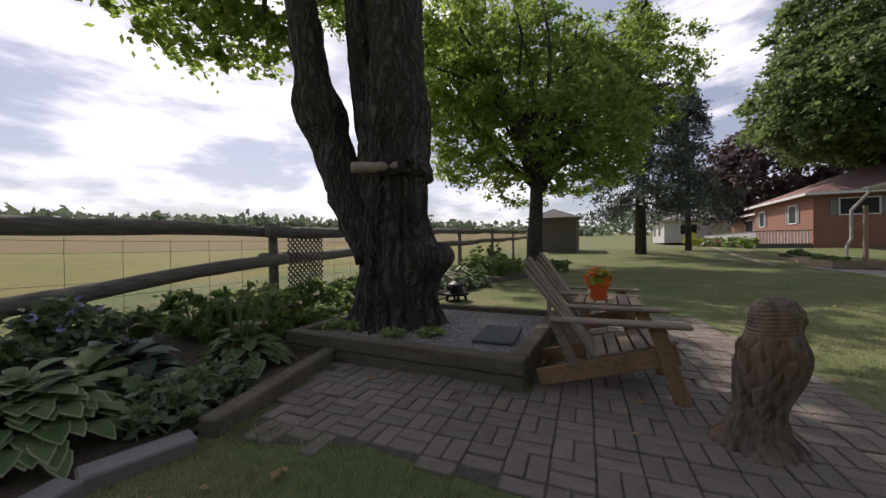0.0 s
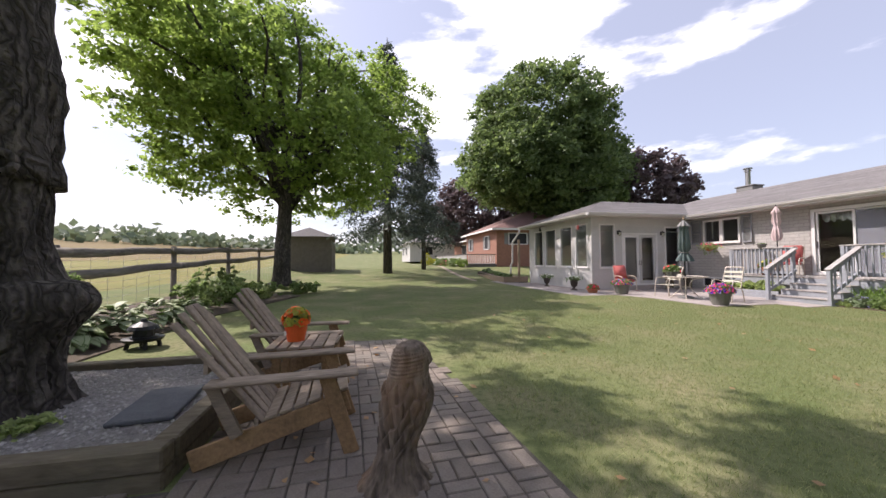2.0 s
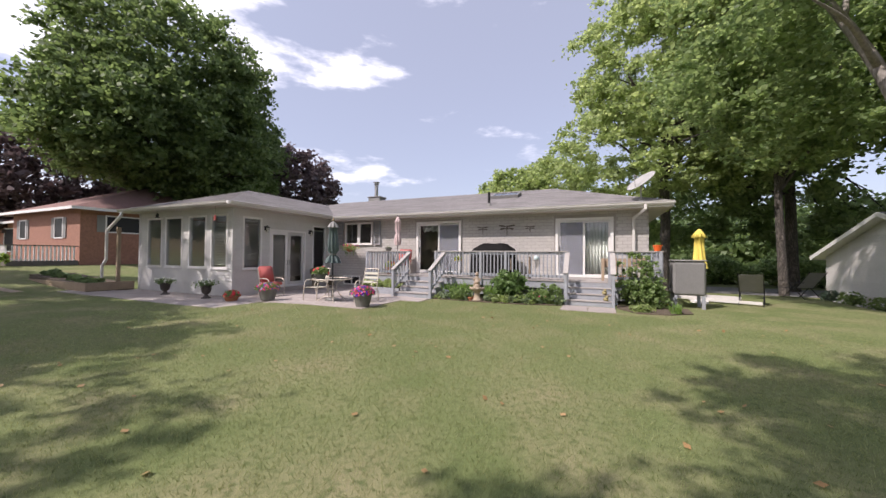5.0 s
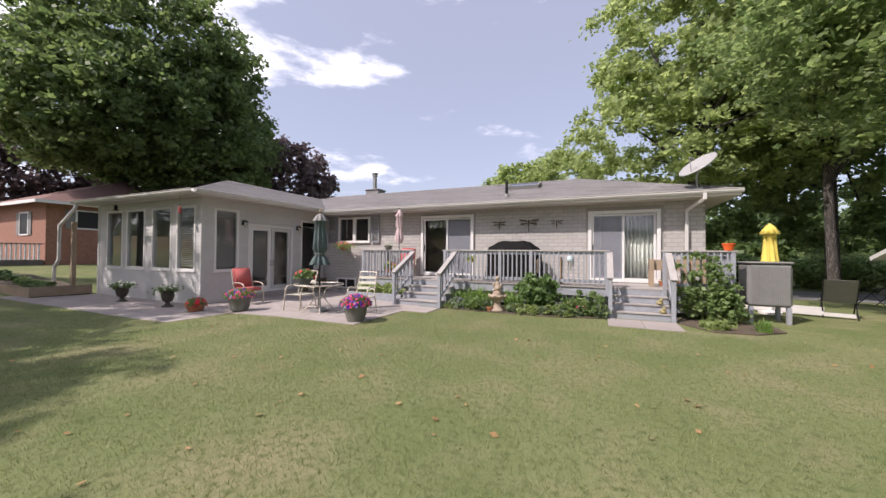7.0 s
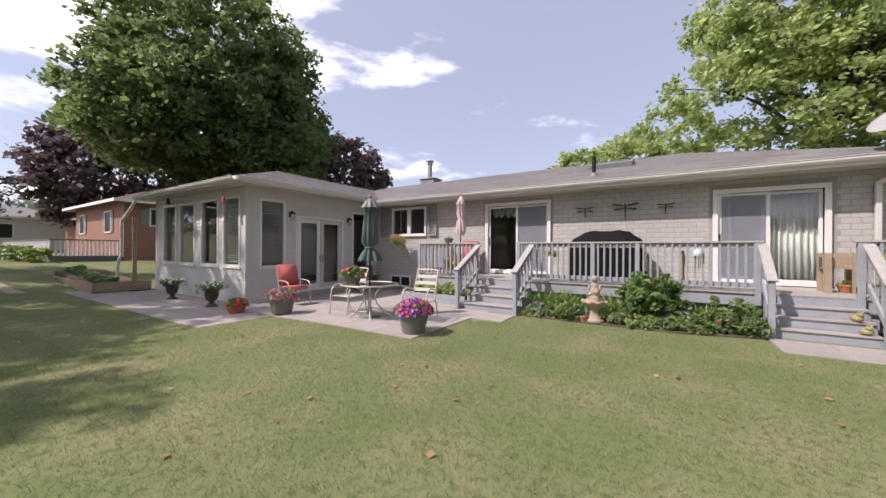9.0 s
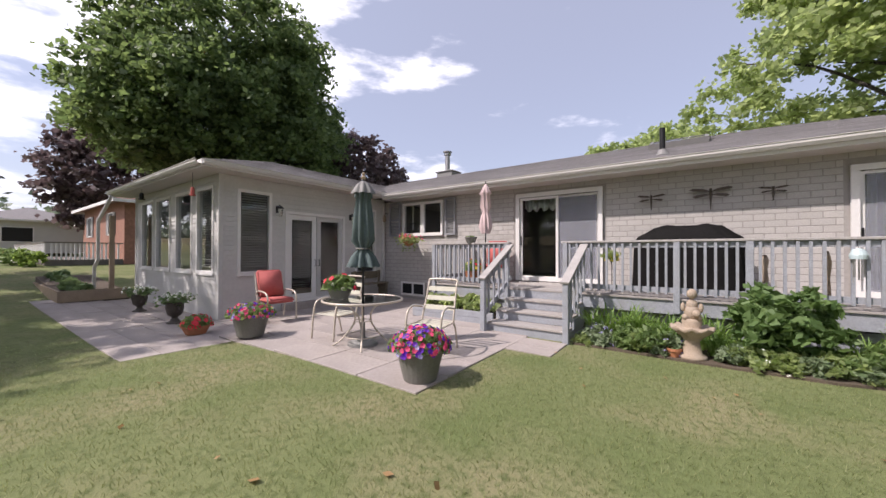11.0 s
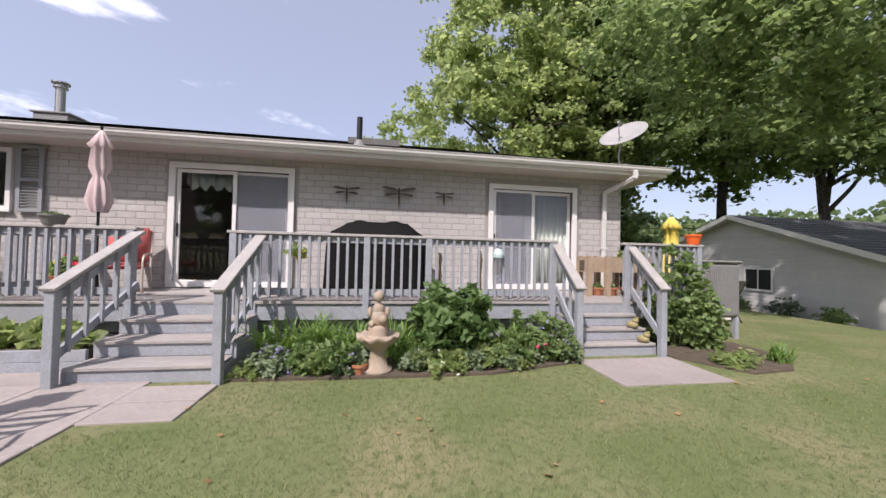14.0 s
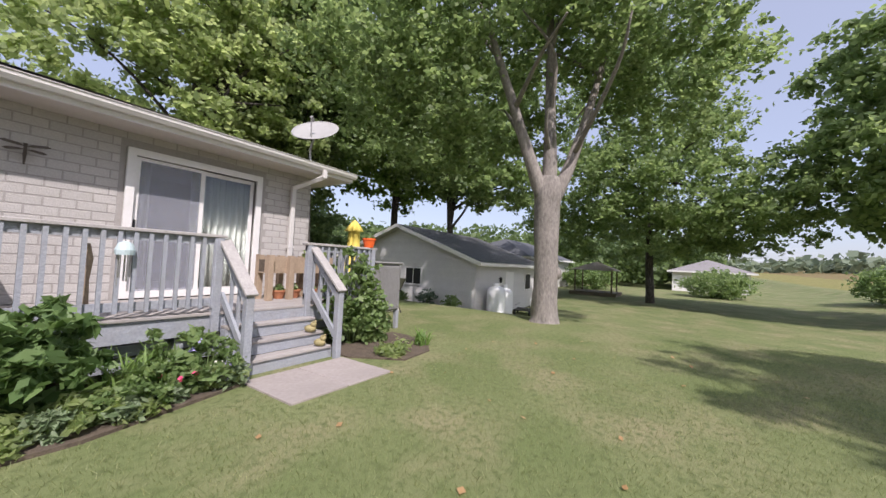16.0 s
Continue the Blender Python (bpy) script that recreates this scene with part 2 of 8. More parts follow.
BRICK_WHITE = mat("painted_brick", (0.46, 0.435, 0.415), 0.8, 0.10, 4, 0.35, bscale=60, rnd="object", rvary=0.06, stain=(0.42, 0.385, 0.36), stain_amt=0.4, stain_scale=1.1)
BRICK_WHITE_REST = mat("painted_brick_rest", (0.46, 0.435, 0.415), 0.8, 0.10, 4, 0.35, bscale=60, rnd="island", rvary=0.06, stain=(0.42, 0.385, 0.36), stain_amt=0.4, stain_scale=1.1)
MORTAR = mat("painted_mortar", (0.34, 0.318, 0.30), 0.9, 0.1, 20, 0.2)
SIDING = mat("vinyl_siding", (0.56, 0.545, 0.53), 0.6, 0.05, 2, 0.06, rnd="object", rvary=0.03)
TRIM = mat("white_trim", (0.74, 0.72, 0.705), 0.5, 0.03, 3, 0.03)
SOFFIT = mat("soffit_metal", (0.58, 0.53, 0.49), 0.55, 0.03, 3, 0.03)
GUTTER = mat("gutter_metal", (0.62, 0.595, 0.57), 0.4, 0.04, 3, 0.03)
SHINGLE = mat("asphalt_shingles", (0.24, 0.225, 0.225), 0.92, 0.2, 9, 0.5, bscale=70, rnd="island", rvary=0.16)
SHINGLE_DARK = mat("dark_shingles", (0.10, 0.105, 0.115), 0.92, 0.2, 9, 0.5, bscale=70, rnd="island", rvary=0.16)
SHINGLE_RED = mat("brown_red_shingles", (0.25, 0.15, 0.135), 0.92, 0.2, 9, 0.4, bscale=70, rnd="island", rvary=0.14)
SHUTTER = mat("grey_shutter", (0.27, 0.275, 0.29), 0.6, 0.05, 4, 0.05)
GLASS = glass_mat("window_glass")
SCREEN = mat("fly_screen", (0.34, 0.35, 0.40), 0.8, 0.05, 4, 0.0)
SCREEN.node_tree.nodes["Principled BSDF"].inputs["Alpha"].default_value = 0.42
ROOM = mat("interior_wall", (0.22, 0.20, 0.185), 0.9, 0.08, 2, 0.0)
ROOM_FLOOR = mat("interior_floor", (0.14, 0.10, 0.075), 0.6, 0.2, 3, 0.1)
CURTAIN = mat("pale_curtain", (0.62, 0.62, 0.58), 0.9, 0.06, 6, 0.1)
BLIND = mat("blind_slat", (0.62, 0.61, 0.59), 0.6, 0.03, 4, 0.0)
BLACK = mat("black_metal", (0.02, 0.02, 0.022), 0.45, 0.1, 6, 0.05, metal=0.4)
COVER = mat("black_grill_cover", (0.006, 0.0055, 0.0055), 0.8, 0.25, 4, 0.3)
COVER.node_tree.nodes["Principled BSDF"].inputs["Specular IOR Level"].default_value = 0.2
ALU = mat("cream_tube_metal", (0.56, 0.49, 0.42), 0.45, 0.06, 6, 0.05, metal=0.3)
STRAP = mat("sling_strap", (0.55, 0.53, 0.44), 0.75, 0.06, 20, 0.1)
TABLE_GLASS = glass_mat("table_glass", (0.72, 0.78, 0.76))
RED_CUSHION = mat("red_cushion", (0.50, 0.125, 0.115), 0.85, 0.12, 6, 0.2, bscale=90)
GREEN_CLOTH = mat("green_canvas", (0.095, 0.13, 0.13), 0.85, 0.22, 5, 0.3, bscale=60)
PINK_CLOTH = mat("faded_pink_canvas", (0.60, 0.46, 0.46), 0.85, 0.1, 5, 0.2, bscale=90)
YELLOW_CLOTH = mat("yellow_canvas", (0.78, 0.62, 0.13), 0.8, 0.1, 5, 0.2, bscale=90)
POT_GREY = mat("grey_plastic_pot", (0.17, 0.165, 0.15), 0.6, 0.12, 6, 0.08)
POT_ORANGE = mat("orange_plastic", (0.80, 0.13, 0.025), 0.45, 0.05, 6, 0.03)
TERRA = mat("terracotta", (0.42, 0.17, 0.085), 0.85, 0.15, 8, 0.15)
URN = mat("bronze_urn", (0.085, 0.07, 0.06), 0.5, 0.25, 10, 0.2, metal=0.3)
STONE = mat("cast_stone", (0.37, 0.29, 0.22), 0.85, 0.15, 9, 0.25, stain=(0.36, 0.31, 0.26), stain_amt=0.5, stain_scale=7)
CEDAR = mat("new_cedar", (0.36, 0.27, 0.19), 0.8, 0.15, 4, 0.25, bscale=40)
RED_BRICK = mat("orange_red_brick", (0.30, 0.15, 0.105), 0.85, 0.25, 8, 0.3, bscale=40)
TANK_GREY = mat("grey_tank_shell", (0.21, 0.205, 0.20), 0.6, 0.08, 4, 0.08)
TANK_WHITE = mat("white_tank_paint", (0.78, 0.78, 0.78), 0.4, 0.05, 5, 0.03)
DISH = mat("dish_enamel", (0.36, 0.35, 0.345), 0.5, 0.05, 6, 0.03)
STEEL = mat("galvanised_steel", (0.42, 0.41, 0.40), 0.4, 0.1, 8, 0.05, metal=0.8)
SHED = mat("brown_shed_boards", (0.15, 0.13, 0.115), 0.85, 0.2, 4, 0.2)
BRONZE = mat("rusted_wall_art", (0.10, 0.08, 0.065), 0.55, 0.3, 20, 0.2, metal=0.5)
LEAF_A = leaf_mat("maple_leaf", (0.105, 0.165, 0.042), (0.22, 0.305, 0.08), 0.62)
LEAF_B = leaf_mat("dark_maple_leaf", (0.12, 0.18, 0.07), (0.24, 0.31, 0.125), 0.55)
LEAF_D = leaf_mat("deep_green_maple_leaf", (0.075, 0.12, 0.045), (0.16, 0.22, 0.08), 0.45)
# distance haze is mixed into this leaf colour: paler and greyer greens
LEAF_FAR_HAZE = leaf_mat("far_leaf_haze_tint", (0.115, 0.155, 0.095), (0.18, 0.22, 0.14), 0.2)
LEAF_L = leaf_mat("light_maple_leaf", (0.19, 0.25, 0.10), (0.34, 0.40, 0.175), 0.6)
LEAF_P = leaf_mat("purple_leaf", (0.075, 0.055, 0.058), (0.15, 0.11, 0.11), 0.3)
NEEDLE = leaf_mat("spruce_needles", (0.045, 0.062, 0.05), (0.10, 0.125, 0.10), 0.2)
LEAF_S = leaf_mat("shrub_leaf", (0.11, 0.175, 0.06), (0.22, 0.30, 0.11), 0.4)
LEAF_PEONY = leaf_mat("peony_leaf", (0.08, 0.145, 0.045), (0.17, 0.255, 0.09), 0.35)
LEAF_H = leaf_mat("hosta_leaf", (0.11, 0.18, 0.07), (0.20, 0.27, 0.12), 0.3)
LEAF_HB = leaf_mat("blue_hosta_leaf", (0.075, 0.12, 0.085), (0.13, 0.18, 0.125), 0.2)
LEAF_HE = leaf_mat("hosta_edge", (0.30, 0.36, 0.20), (0.46, 0.50, 0.32), 0.2)
BLADE = leaf_mat("daylily_blade", (0.115, 0.21, 0.045), (0.215, 0.32, 0.085), 0.35)
TURF = leaf_mat("turf_blade", (0.15, 0.19, 0.07), (0.29, 0.305, 0.145), 0.35)
LAVENDER = leaf_mat("lavender_haze", (0.13, 0.19, 0.09), (0.22, 0.27, 0.16), 0.25)
F_PINK = leaf_mat("pink_petal", (0.75, 0.05, 0.17), (0.85, 0.16, 0.30), 0.25)
F_PURPLE = leaf_mat("purple_petal", (0.12, 0.02, 0.42), (0.22, 0.05, 0.55), 0.25)
F_RED = leaf_mat("red_petal", (0.68, 0.03, 0.04), (0.80, 0.09, 0.12), 0.25)
F_WHITE = leaf_mat("white_petal", (0.78, 0.77, 0.72), (0.85, 0.84, 0.8), 0.25)
F_YELLOW = leaf_mat("yellow_petal", (0.72, 0.60, 0.06), (0.80, 0.70, 0.15), 0.25)
F_ORANGE = leaf_mat("orange_petal", (0.75, 0.12, 0.02), (0.85, 0.22, 0.04), 0.25)
F_LILAC = leaf_mat("lilac_petal", (0.36, 0.32, 0.62), (0.50, 0.44, 0.72), 0.25)
DRY_LEAF = leaf_mat("fallen_leaf", (0.30, 0.17, 0.07), (0.45, 0.28, 0.14), 0.15)

# ---------------------------------------------------------------- mesh tools


def thing(name, label, category, at=(0, 0, 0), rz=0.0, group="", kind=""):
    ob = new(name)
    ob.empty_display_size = 0.2
    ob.matrix_world = pose(*at, 0, 0, rz)
    return tagged(ob, label, category, group, kind)


def mesh_of(bm, material, name="m", smooth=False):
    me = bpy.data.meshes.new(name)
    bmesh.ops.recalc_face_normals(bm, faces=bm.faces)
    bm.to_mesh(me)
    bm.free()
    me.materials.append(material)
    if smooth:
        me.polygons.foreach_set("use_smooth", [True] * len(me.polygons))
    return me


def part(name, bm, material, parent=None, label="", smooth=False, kind=""):
    me = bm if isinstance(bm, bpy.types.Mesh) else mesh_of(bm, material, name, smooth)
    ob = new(name, me)
    if parent:
        ob.parent = parent
    return tagged(ob, label, kind=kind)


def structure(name, bm, material, label="", smooth=False):
    return tagged(part(name, bm, material, None, label, smooth), label, kind="structure")


def box(bm, x0, x1, y0, y1, z0, z1, bevel=0.0):
    v = [bm.verts.new((x, y, z)) for z in (z0, z1) for x, y in ((x0, y0), (x1, y0), (x1, y1), (x0, y1))]
    fs = [bm.faces.new([v[i] for i in q]) for q in ((3, 2, 1, 0), (4, 5, 6, 7), (0, 1, 5, 4), (1, 2, 6, 5), (2, 3, 7, 6), (3, 0, 4, 7))]
    if bevel:
        es = {e for f in fs for e in f.edges}
        bmesh.ops.bevel(bm, geom=list(es), offset=bevel, segments=1, affect="EDGES")
    return bm


def boxm(*a, bevel=0.0):
    return box(bmesh.new(), *a, bevel=bevel)


def beam(bm, a, b, w, h, up=(0, 0, 1), bevel=0.0):
    """A square bar from a to b, w wide and h high."""
    a, b = Vector(a), Vector(b)
    d = (b - a).normalized()
    side = d.cross(Vector(up))
    side = (side if side.length > 1e-4 else Vector((1, 0, 0))).normalized()
    top = side.cross(d)
    v = [bm.verts.new(p + side * (sx * w / 2) + top * (sz * h / 2)) for p in (a, b) for sx, sz in ((-1, -1), (1, -1), (1, 1), (-1, 1))]
    fs = [bm.faces.new([v[i] for i in q]) for q in ((3, 2, 1, 0), (4, 5, 6, 7), (0, 1, 5, 4), (1, 2, 6, 5), (2, 3, 7, 6), (3, 0, 4, 7))]
    if bevel:
        bmesh.ops.bevel(bm, geom=list({e for f in fs for e in f.edges}), offset=bevel, segments=1, affect="EDGES")
    return bm


def tube(bm, pts, radii, n=8, rough=0.0, seed=0, cap=True):
    """A round bar through points, with a radius at each; rough moves its skin in ridges."""
    pts = [Vector(p) for p in pts]
    if not isinstance(radii, (list, tuple)):
        radii = [radii] * len(pts)
    rings, side = [], None
    for i, p in enumerate(pts):
        d = (pts[min(i + 1, len(pts) - 1)] - pts[max(i - 1, 0)]).normalized()
        if side is None:
            side = d.orthogonal().normalized()
        side = (side - d * side.dot(d)).normalized()
        other = d.cross(side)
        ring = []
        for k in range(n):
            a = 2 * math.pi * k / n
            r = radii[i]
            if rough:
                q = Vector((math.cos(a) * 2.2, math.sin(a) * 2.2, i * 0.22 + seed))
                r *= 1 + rough * (noise.noise(q * 1.0) + 0.7 * noise.noise(q * Vector((3.1, 3.1, 1.3)).length * 0.6))
            ring.append(bm.verts.new(p + side * (r * math.cos(a)) + other * (r * math.sin(a))))
        rings.append(ring)
    for a, b in zip(rings, rings[1:]):
        for k in range(n):
            bm.faces.new((a[k], a[(k + 1) % n], b[(k + 1) % n], b[k]))
    if cap:
        bm.faces.new(rings[0][::-1])
        bm.faces.new(rings[-1])
    return bm


def lathe(bm, profile, n=20, at=(0, 0, 0), wave=0.0, lobes=8):
    """A turned body from (radius, height) pairs."""
    rings = []
    for r, z in profile:
        rings.append([bm.verts.new((at[0] + r * (1 + wave * math.cos(lobes * 2 * math.pi * k / n)) * math.cos(2 * math.pi * k / n), at[1] + r * (1 + wave * math.cos(lobes * 2 * math.pi * k / n)) * math.sin(2 * math.pi * k / n), at[2] + z)) for k in range(n)])
    for a, b in zip(rings, rings[1:]):
        for k in range(n):
            bm.faces.new((a[k], a[(k + 1) % n], b[(k + 1) % n], b[k]))
    bm.faces.new(rings[0][::-1])
    bm.faces.new(rings[-1])
    return bm


def bent(points, steps=6):
    """A smooth line through points (Catmull-Rom)."""
    p = [Vector(q) for q in points]
    p = [2 * p[0] - p[1], *p, 2 * p[-1] - p[-2]]
    out = []
    for i in range(1, len(p) - 2):
        for s in range(steps):
            t = s / steps
            out.append(0.5 * (2 * p[i] + (p[i + 1] - p[i - 1]) * t + (2 * p[i - 1] - 5 * p[i] + 4 * p[i + 1] - p[i + 2]) * t * t + (3 * p[i] - p[i - 1] - 3 * p[i + 1] + p[i + 2]) * t**3))
    out.append(p[-2])
    return out


def quads(name, verts, material, per=4):
    """A mesh of loose faces of `per` corners from an array of corners."""
    verts = np.asarray(verts, np.float32).reshape(-1, 3)
    count = len(verts) // per
    me = bpy.data.meshes.new(name)
    me.vertices.add(len(verts))
    me.vertices.foreach_set("co", verts.ravel())
    me.loops.add(len(verts))
    me.loops.foreach_set("vertex_index", np.arange(len(verts), dtype=np.int32))
    me.polygons.add(count)
    me.polygons.foreach_set("loop_start", np.arange(0, len(verts), per, dtype=np.int32))
    me.update(calc_edges=True)
    me.materials.append(material)
    return me


def leaves_at(rng, places, size, flat=0.5, long=1.5):
    """Leaf corners at places: pointed quads in all directions, lying flatter as flat nears 1."""
    n = len(places)
    d = rng.normal(size=(n, 3))
    d[:, 2] *= 1 - flat
    d /= np.linalg.norm(d, axis=1, keepdims=True)
    up = rng.normal(size=(n, 3)) * (1 - flat) + np.array([0, 0, flat * 1.6])
    s = np.cross(d, up)
    s /= np.linalg.norm(s, axis=1, keepdims=True) + 1e-9
    k = (size * rng.uniform(0.6, 1.3, n))[:, None]
    a, b = d * k * long * 0.5, s * k * 0.5
    return np.stack([places - a, places + b - a * 0.1, places + a, places - b - a * 0.1], 1)


def crown_points(rng, count, blobs, clumps, spread, hollow=0.55):
    """Places of leaves: drooping sprays lie in the outer part of the blobs (centre, radii), leaves cap each spray."""
    weights = np.array([r[0] * r[1] * r[2] for _, r in blobs]) ** 0.67
    pick = rng.choice(len(blobs), clumps, p=weights / weights.sum())
    d = rng.normal(size=(clumps, 3))
    d /= np.linalg.norm(d, axis=1, keepdims=True)
    rad = rng.uniform(hollow, 1.03, clumps)[:, None] ** 0.7
    out = d * np.array([blobs[i][1] for i in pick])
    c = np.array([blobs[i][0] for i in pick]) + out * rad
    out /= np.linalg.norm(out, axis=1, keepdims=True)
    sizes = rng.uniform(0.45, 1.25, clumps) * spread
    share = sizes**1.7
    own = rng.choice(clumps, count, p=share / share.sum())
    off = rng.normal(size=(count, 3))
    off /= np.linalg.norm(off, axis=1, keepdims=True) + 1e-9
    off *= np.abs(rng.normal(0.55, 0.38, count))[:, None]
    off[:, 2] = np.where(off[:, 2] < 0, off[:, 2] * 0.7, off[:, 2]) * 0.75
    off *= sizes[own][:, None]
    off[:, 2] -= 0.30 * np.maximum(0.0, (off[:, :2] * out[own][:, :2]).sum(1))
    return c[own] + off


def limb(bm, a, b, r0, r1, seed, sag=0.3, n=7, steps=5):
    rng = random.Random(seed)
    a, b = Vector(a), Vector(b)
    m = (a + b) / 2 + Vector((rng.uniform(-1, 1), rng.uniform(-1, 1), rng.uniform(0, 1))) * sag * (b - a).length * 0.25
    pts = bent([a, m, b], steps)
    rs = [r0 + (r1 - r0) * i / (len(pts) - 1) for i in range(len(pts))]
    return tube(bm, pts, rs, n, 0.08, seed)


def smooth01(a, b, x):
    t = min(1.0, max(0.0, (x - a) / (b - a)))
    return t * t * (3 - 2 * t)


def gz(x, y):
    """The height of the ground."""
    near = smooth01(0.0, 6.0, y)
    z = 0.75 * smooth01(-13 - 7 * near, -33, x)
    z -= 0.10 * smooth01(-9, -13, x) * smooth01(4, 8, y) * (1 - smooth01(-20, -26, x))
    z += 0.42 * smooth01(-4.6, -8.0, y) * (1 - 0.55 * smooth01(-14, -33, x))
    if y < -8:
        z += 0.052 * min(-8 - y, 210) ** 1.0
    if y > -8:
        z -= 0.75 * max(smooth01(5.2, 10.5, x), smooth01(17, 27, y) * smooth01(-2, 3, x)) * smooth01(-8, 2, y)
    z += 0.035 * max(0.0, -x - 60) + 0.02 * max(0.0, x - 60) + 0.02 * max(0.0, y - 60)
    return z

# ---------------------------------------------------------------- ground


def ground_sheet():
    xs = sorted({*[-420, -340, -270, -210, -160, -120, -90, -70, -55], *[-46 + 2 * i for i in range(12)], *[-22 + 0.75 * i for i in range(46)], *[12.5 + 1.5 * i for i in range(14)], *[40, 52, 68, 90, 130, 190, 280, 420]})
    ys = sorted({*[-420, -340, -270, -225, -180, -140, -110, -80, -60, -45, -34, -26, -20, -16, -13], *[-11 + 0.75 * i for i in range(40)], *[20 + 1.5 * i for i in range(16)], *[46, 54, 66, 85, 120, 180, 280, 420]})
    verts = [(x, y, gz(x, y)) for y in ys for x in xs]
    w = len(xs)
    faces = [(j * w + i, j * w + i + 1, (j + 1) * w + i + 1, (j + 1) * w + i) for j in range(len(ys) - 1) for i in range(w - 1)]
    me = bpy.data.meshes.new("ground")
    me.from_pydata(verts, [], faces)
    me.materials.append(LAWN)
    me.materials.append(FIELD)
    me.materials.append(MEADOW)
    for f in me.polygons:
        c = f.center
        f.material_index = 0 if c.y > -8.4 else 2 if c.y > -23 else 1
        f.use_smooth = True
    return tagged(new("ground", me), "mown lawn with dry patches and hay field beyond", kind="structure")


ground_sheet()

# ---------------------------------------------------------------- the white bungalow
MAIN_Y, SUN_X, SUN_Y = 13.88, -13.59, 8.73
EAVE_Z = 3.12


def cells(a0, a1, b0, b1, holes):
    """Splits a rectangle round rectangular holes (a0, a1, b0, b1) into rectangles."""
    cuts = sorted({b0, b1, *[min(max(h[k], b0), b1) for h in holes for k in (2, 3)]})
    for lo, hi in zip(cuts, cuts[1:]):
        if hi - lo < 1e-4:
            continue
        spans, x = [], a0
        for h in sorted(h for h in holes if h[2] < hi - 1e-4 and h[3] > lo + 1e-4):
            if h[0] >= a1:
                break
            if h[0] > x:
                spans.append((x, h[0]))
            x = max(x, h[1])
        if x < a1:
            spans.append((x, a1))
        for s in spans:
            yield (*s, lo, hi)


MAIN_HOLES = [(-12.70, -11.08, 1.98, 3.03), (-8.66, -6.62, 0.72, 2.94), (-2.74, -0.84, 0.72, 2.88)]
SUNF_HOLES = [(-19.10, -18.02, 0.92, 2.98), (-17.78, -16.62, 0.92, 2.98), (-16.22, -15.10, 0.92, 2.98), (-14.84, -13.86, 0.92, 2.98)]
SUNS_HOLES = [(9.10, 9.93, 0.90, 2.93), (10.28, 12.20, 0.10, 2.52), (12.62, 13.50, 0.72, 2.85)]

bm = bmesh.new()
for x0, x1, z0, z1 in cells(-13.588, 0.26, -0.2, EAVE_Z, MAIN_HOLES):
    box(bm, x0, x1, MAIN_Y + 0.02, MAIN_Y + 0.2, z0, z1)
wall_main = structure("wall_main", bm, MORTAR, "mortar ground of a painted brick house wall")
bm = bmesh.new()
for x0, x1, z0, z1 in cells(-19.69, SUN_X, -0.3, EAVE_Z + 0.1, SUNF_HOLES):
    box(bm, x0, x1, SUN_Y, SUN_Y + 0.16, z0, z1)
wall_front = structure("wall_sunroom_front", bm, SIDING, "pale grey vinyl-sided sunroom wall")
bm = bmesh.new()
for y0, y1, z0, z1 in cells(SUN_Y + 0.161, MAIN_Y + 0.019, -0.3, EAVE_Z + 0.1, SUNS_HOLES):
    box(bm, SUN_X - 0.16, SUN_X, y0, y1, z0, z1)
wall_side = structure("wall_sunroom_side", bm, SIDING, "pale grey vinyl-sided sunroom side wall")
bm = boxm(0.06, 0.26, MAIN_Y + 0.201, 21.2, -0.8, EAVE_Z)
structure("wall_east", bm, BRICK_WHITE_REST, "painted brick end wall")
bm = boxm(-19.69, 0.26, 21.2, 21.4, -0.8, EAVE_Z)
structure("wall_back", bm, ROOM, "plain back wall of the house")
bm = boxm(-19.69, -19.53, SUN_Y + 0.161, 21.2, -0.3, EAVE_Z)
structure("wall_west", bm, SIDING, "vinyl-sided west wall")
bm = boxm(-19.5, -13.76, SUN_Y + 0.17, 21.1, 0.04, 0.08)
bm2 = boxm(-13.5, 0.05, MAIN_Y + 0.21, 21.1, 0.62, 0.70)
structure("floor_main", bm2, ROOM_FLOOR, "dark wooden room floor")
structure("floor_sunroom", bm, ROOM_FLOOR, "dark sunroom floor")
structure("wall_inner", boxm(-13.5, 0.05, 17.6, 17.7, 0.7, EAVE_Z), ROOM, "plain inner room wall")
structure("wall_inner_west", boxm(-13.43, -13.40, MAIN_Y + 0.21, 17.59, 0.08, EAVE_Z), ROOM, "plain inner room wall")
structure("ceiling", boxm(-13.38, 0.05, MAIN_Y + 0.21, 21.1, EAVE_Z - 0.02, EAVE_Z + 0.02), ROOM, "plain room ceiling")
structure("ceiling_sunroom", boxm(-19.5, -13.76, SUN_Y + 0.17, 21.1, EAVE_Z + 0.05, EAVE_Z + 0.09), ROOM, "plain sunroom ceiling")


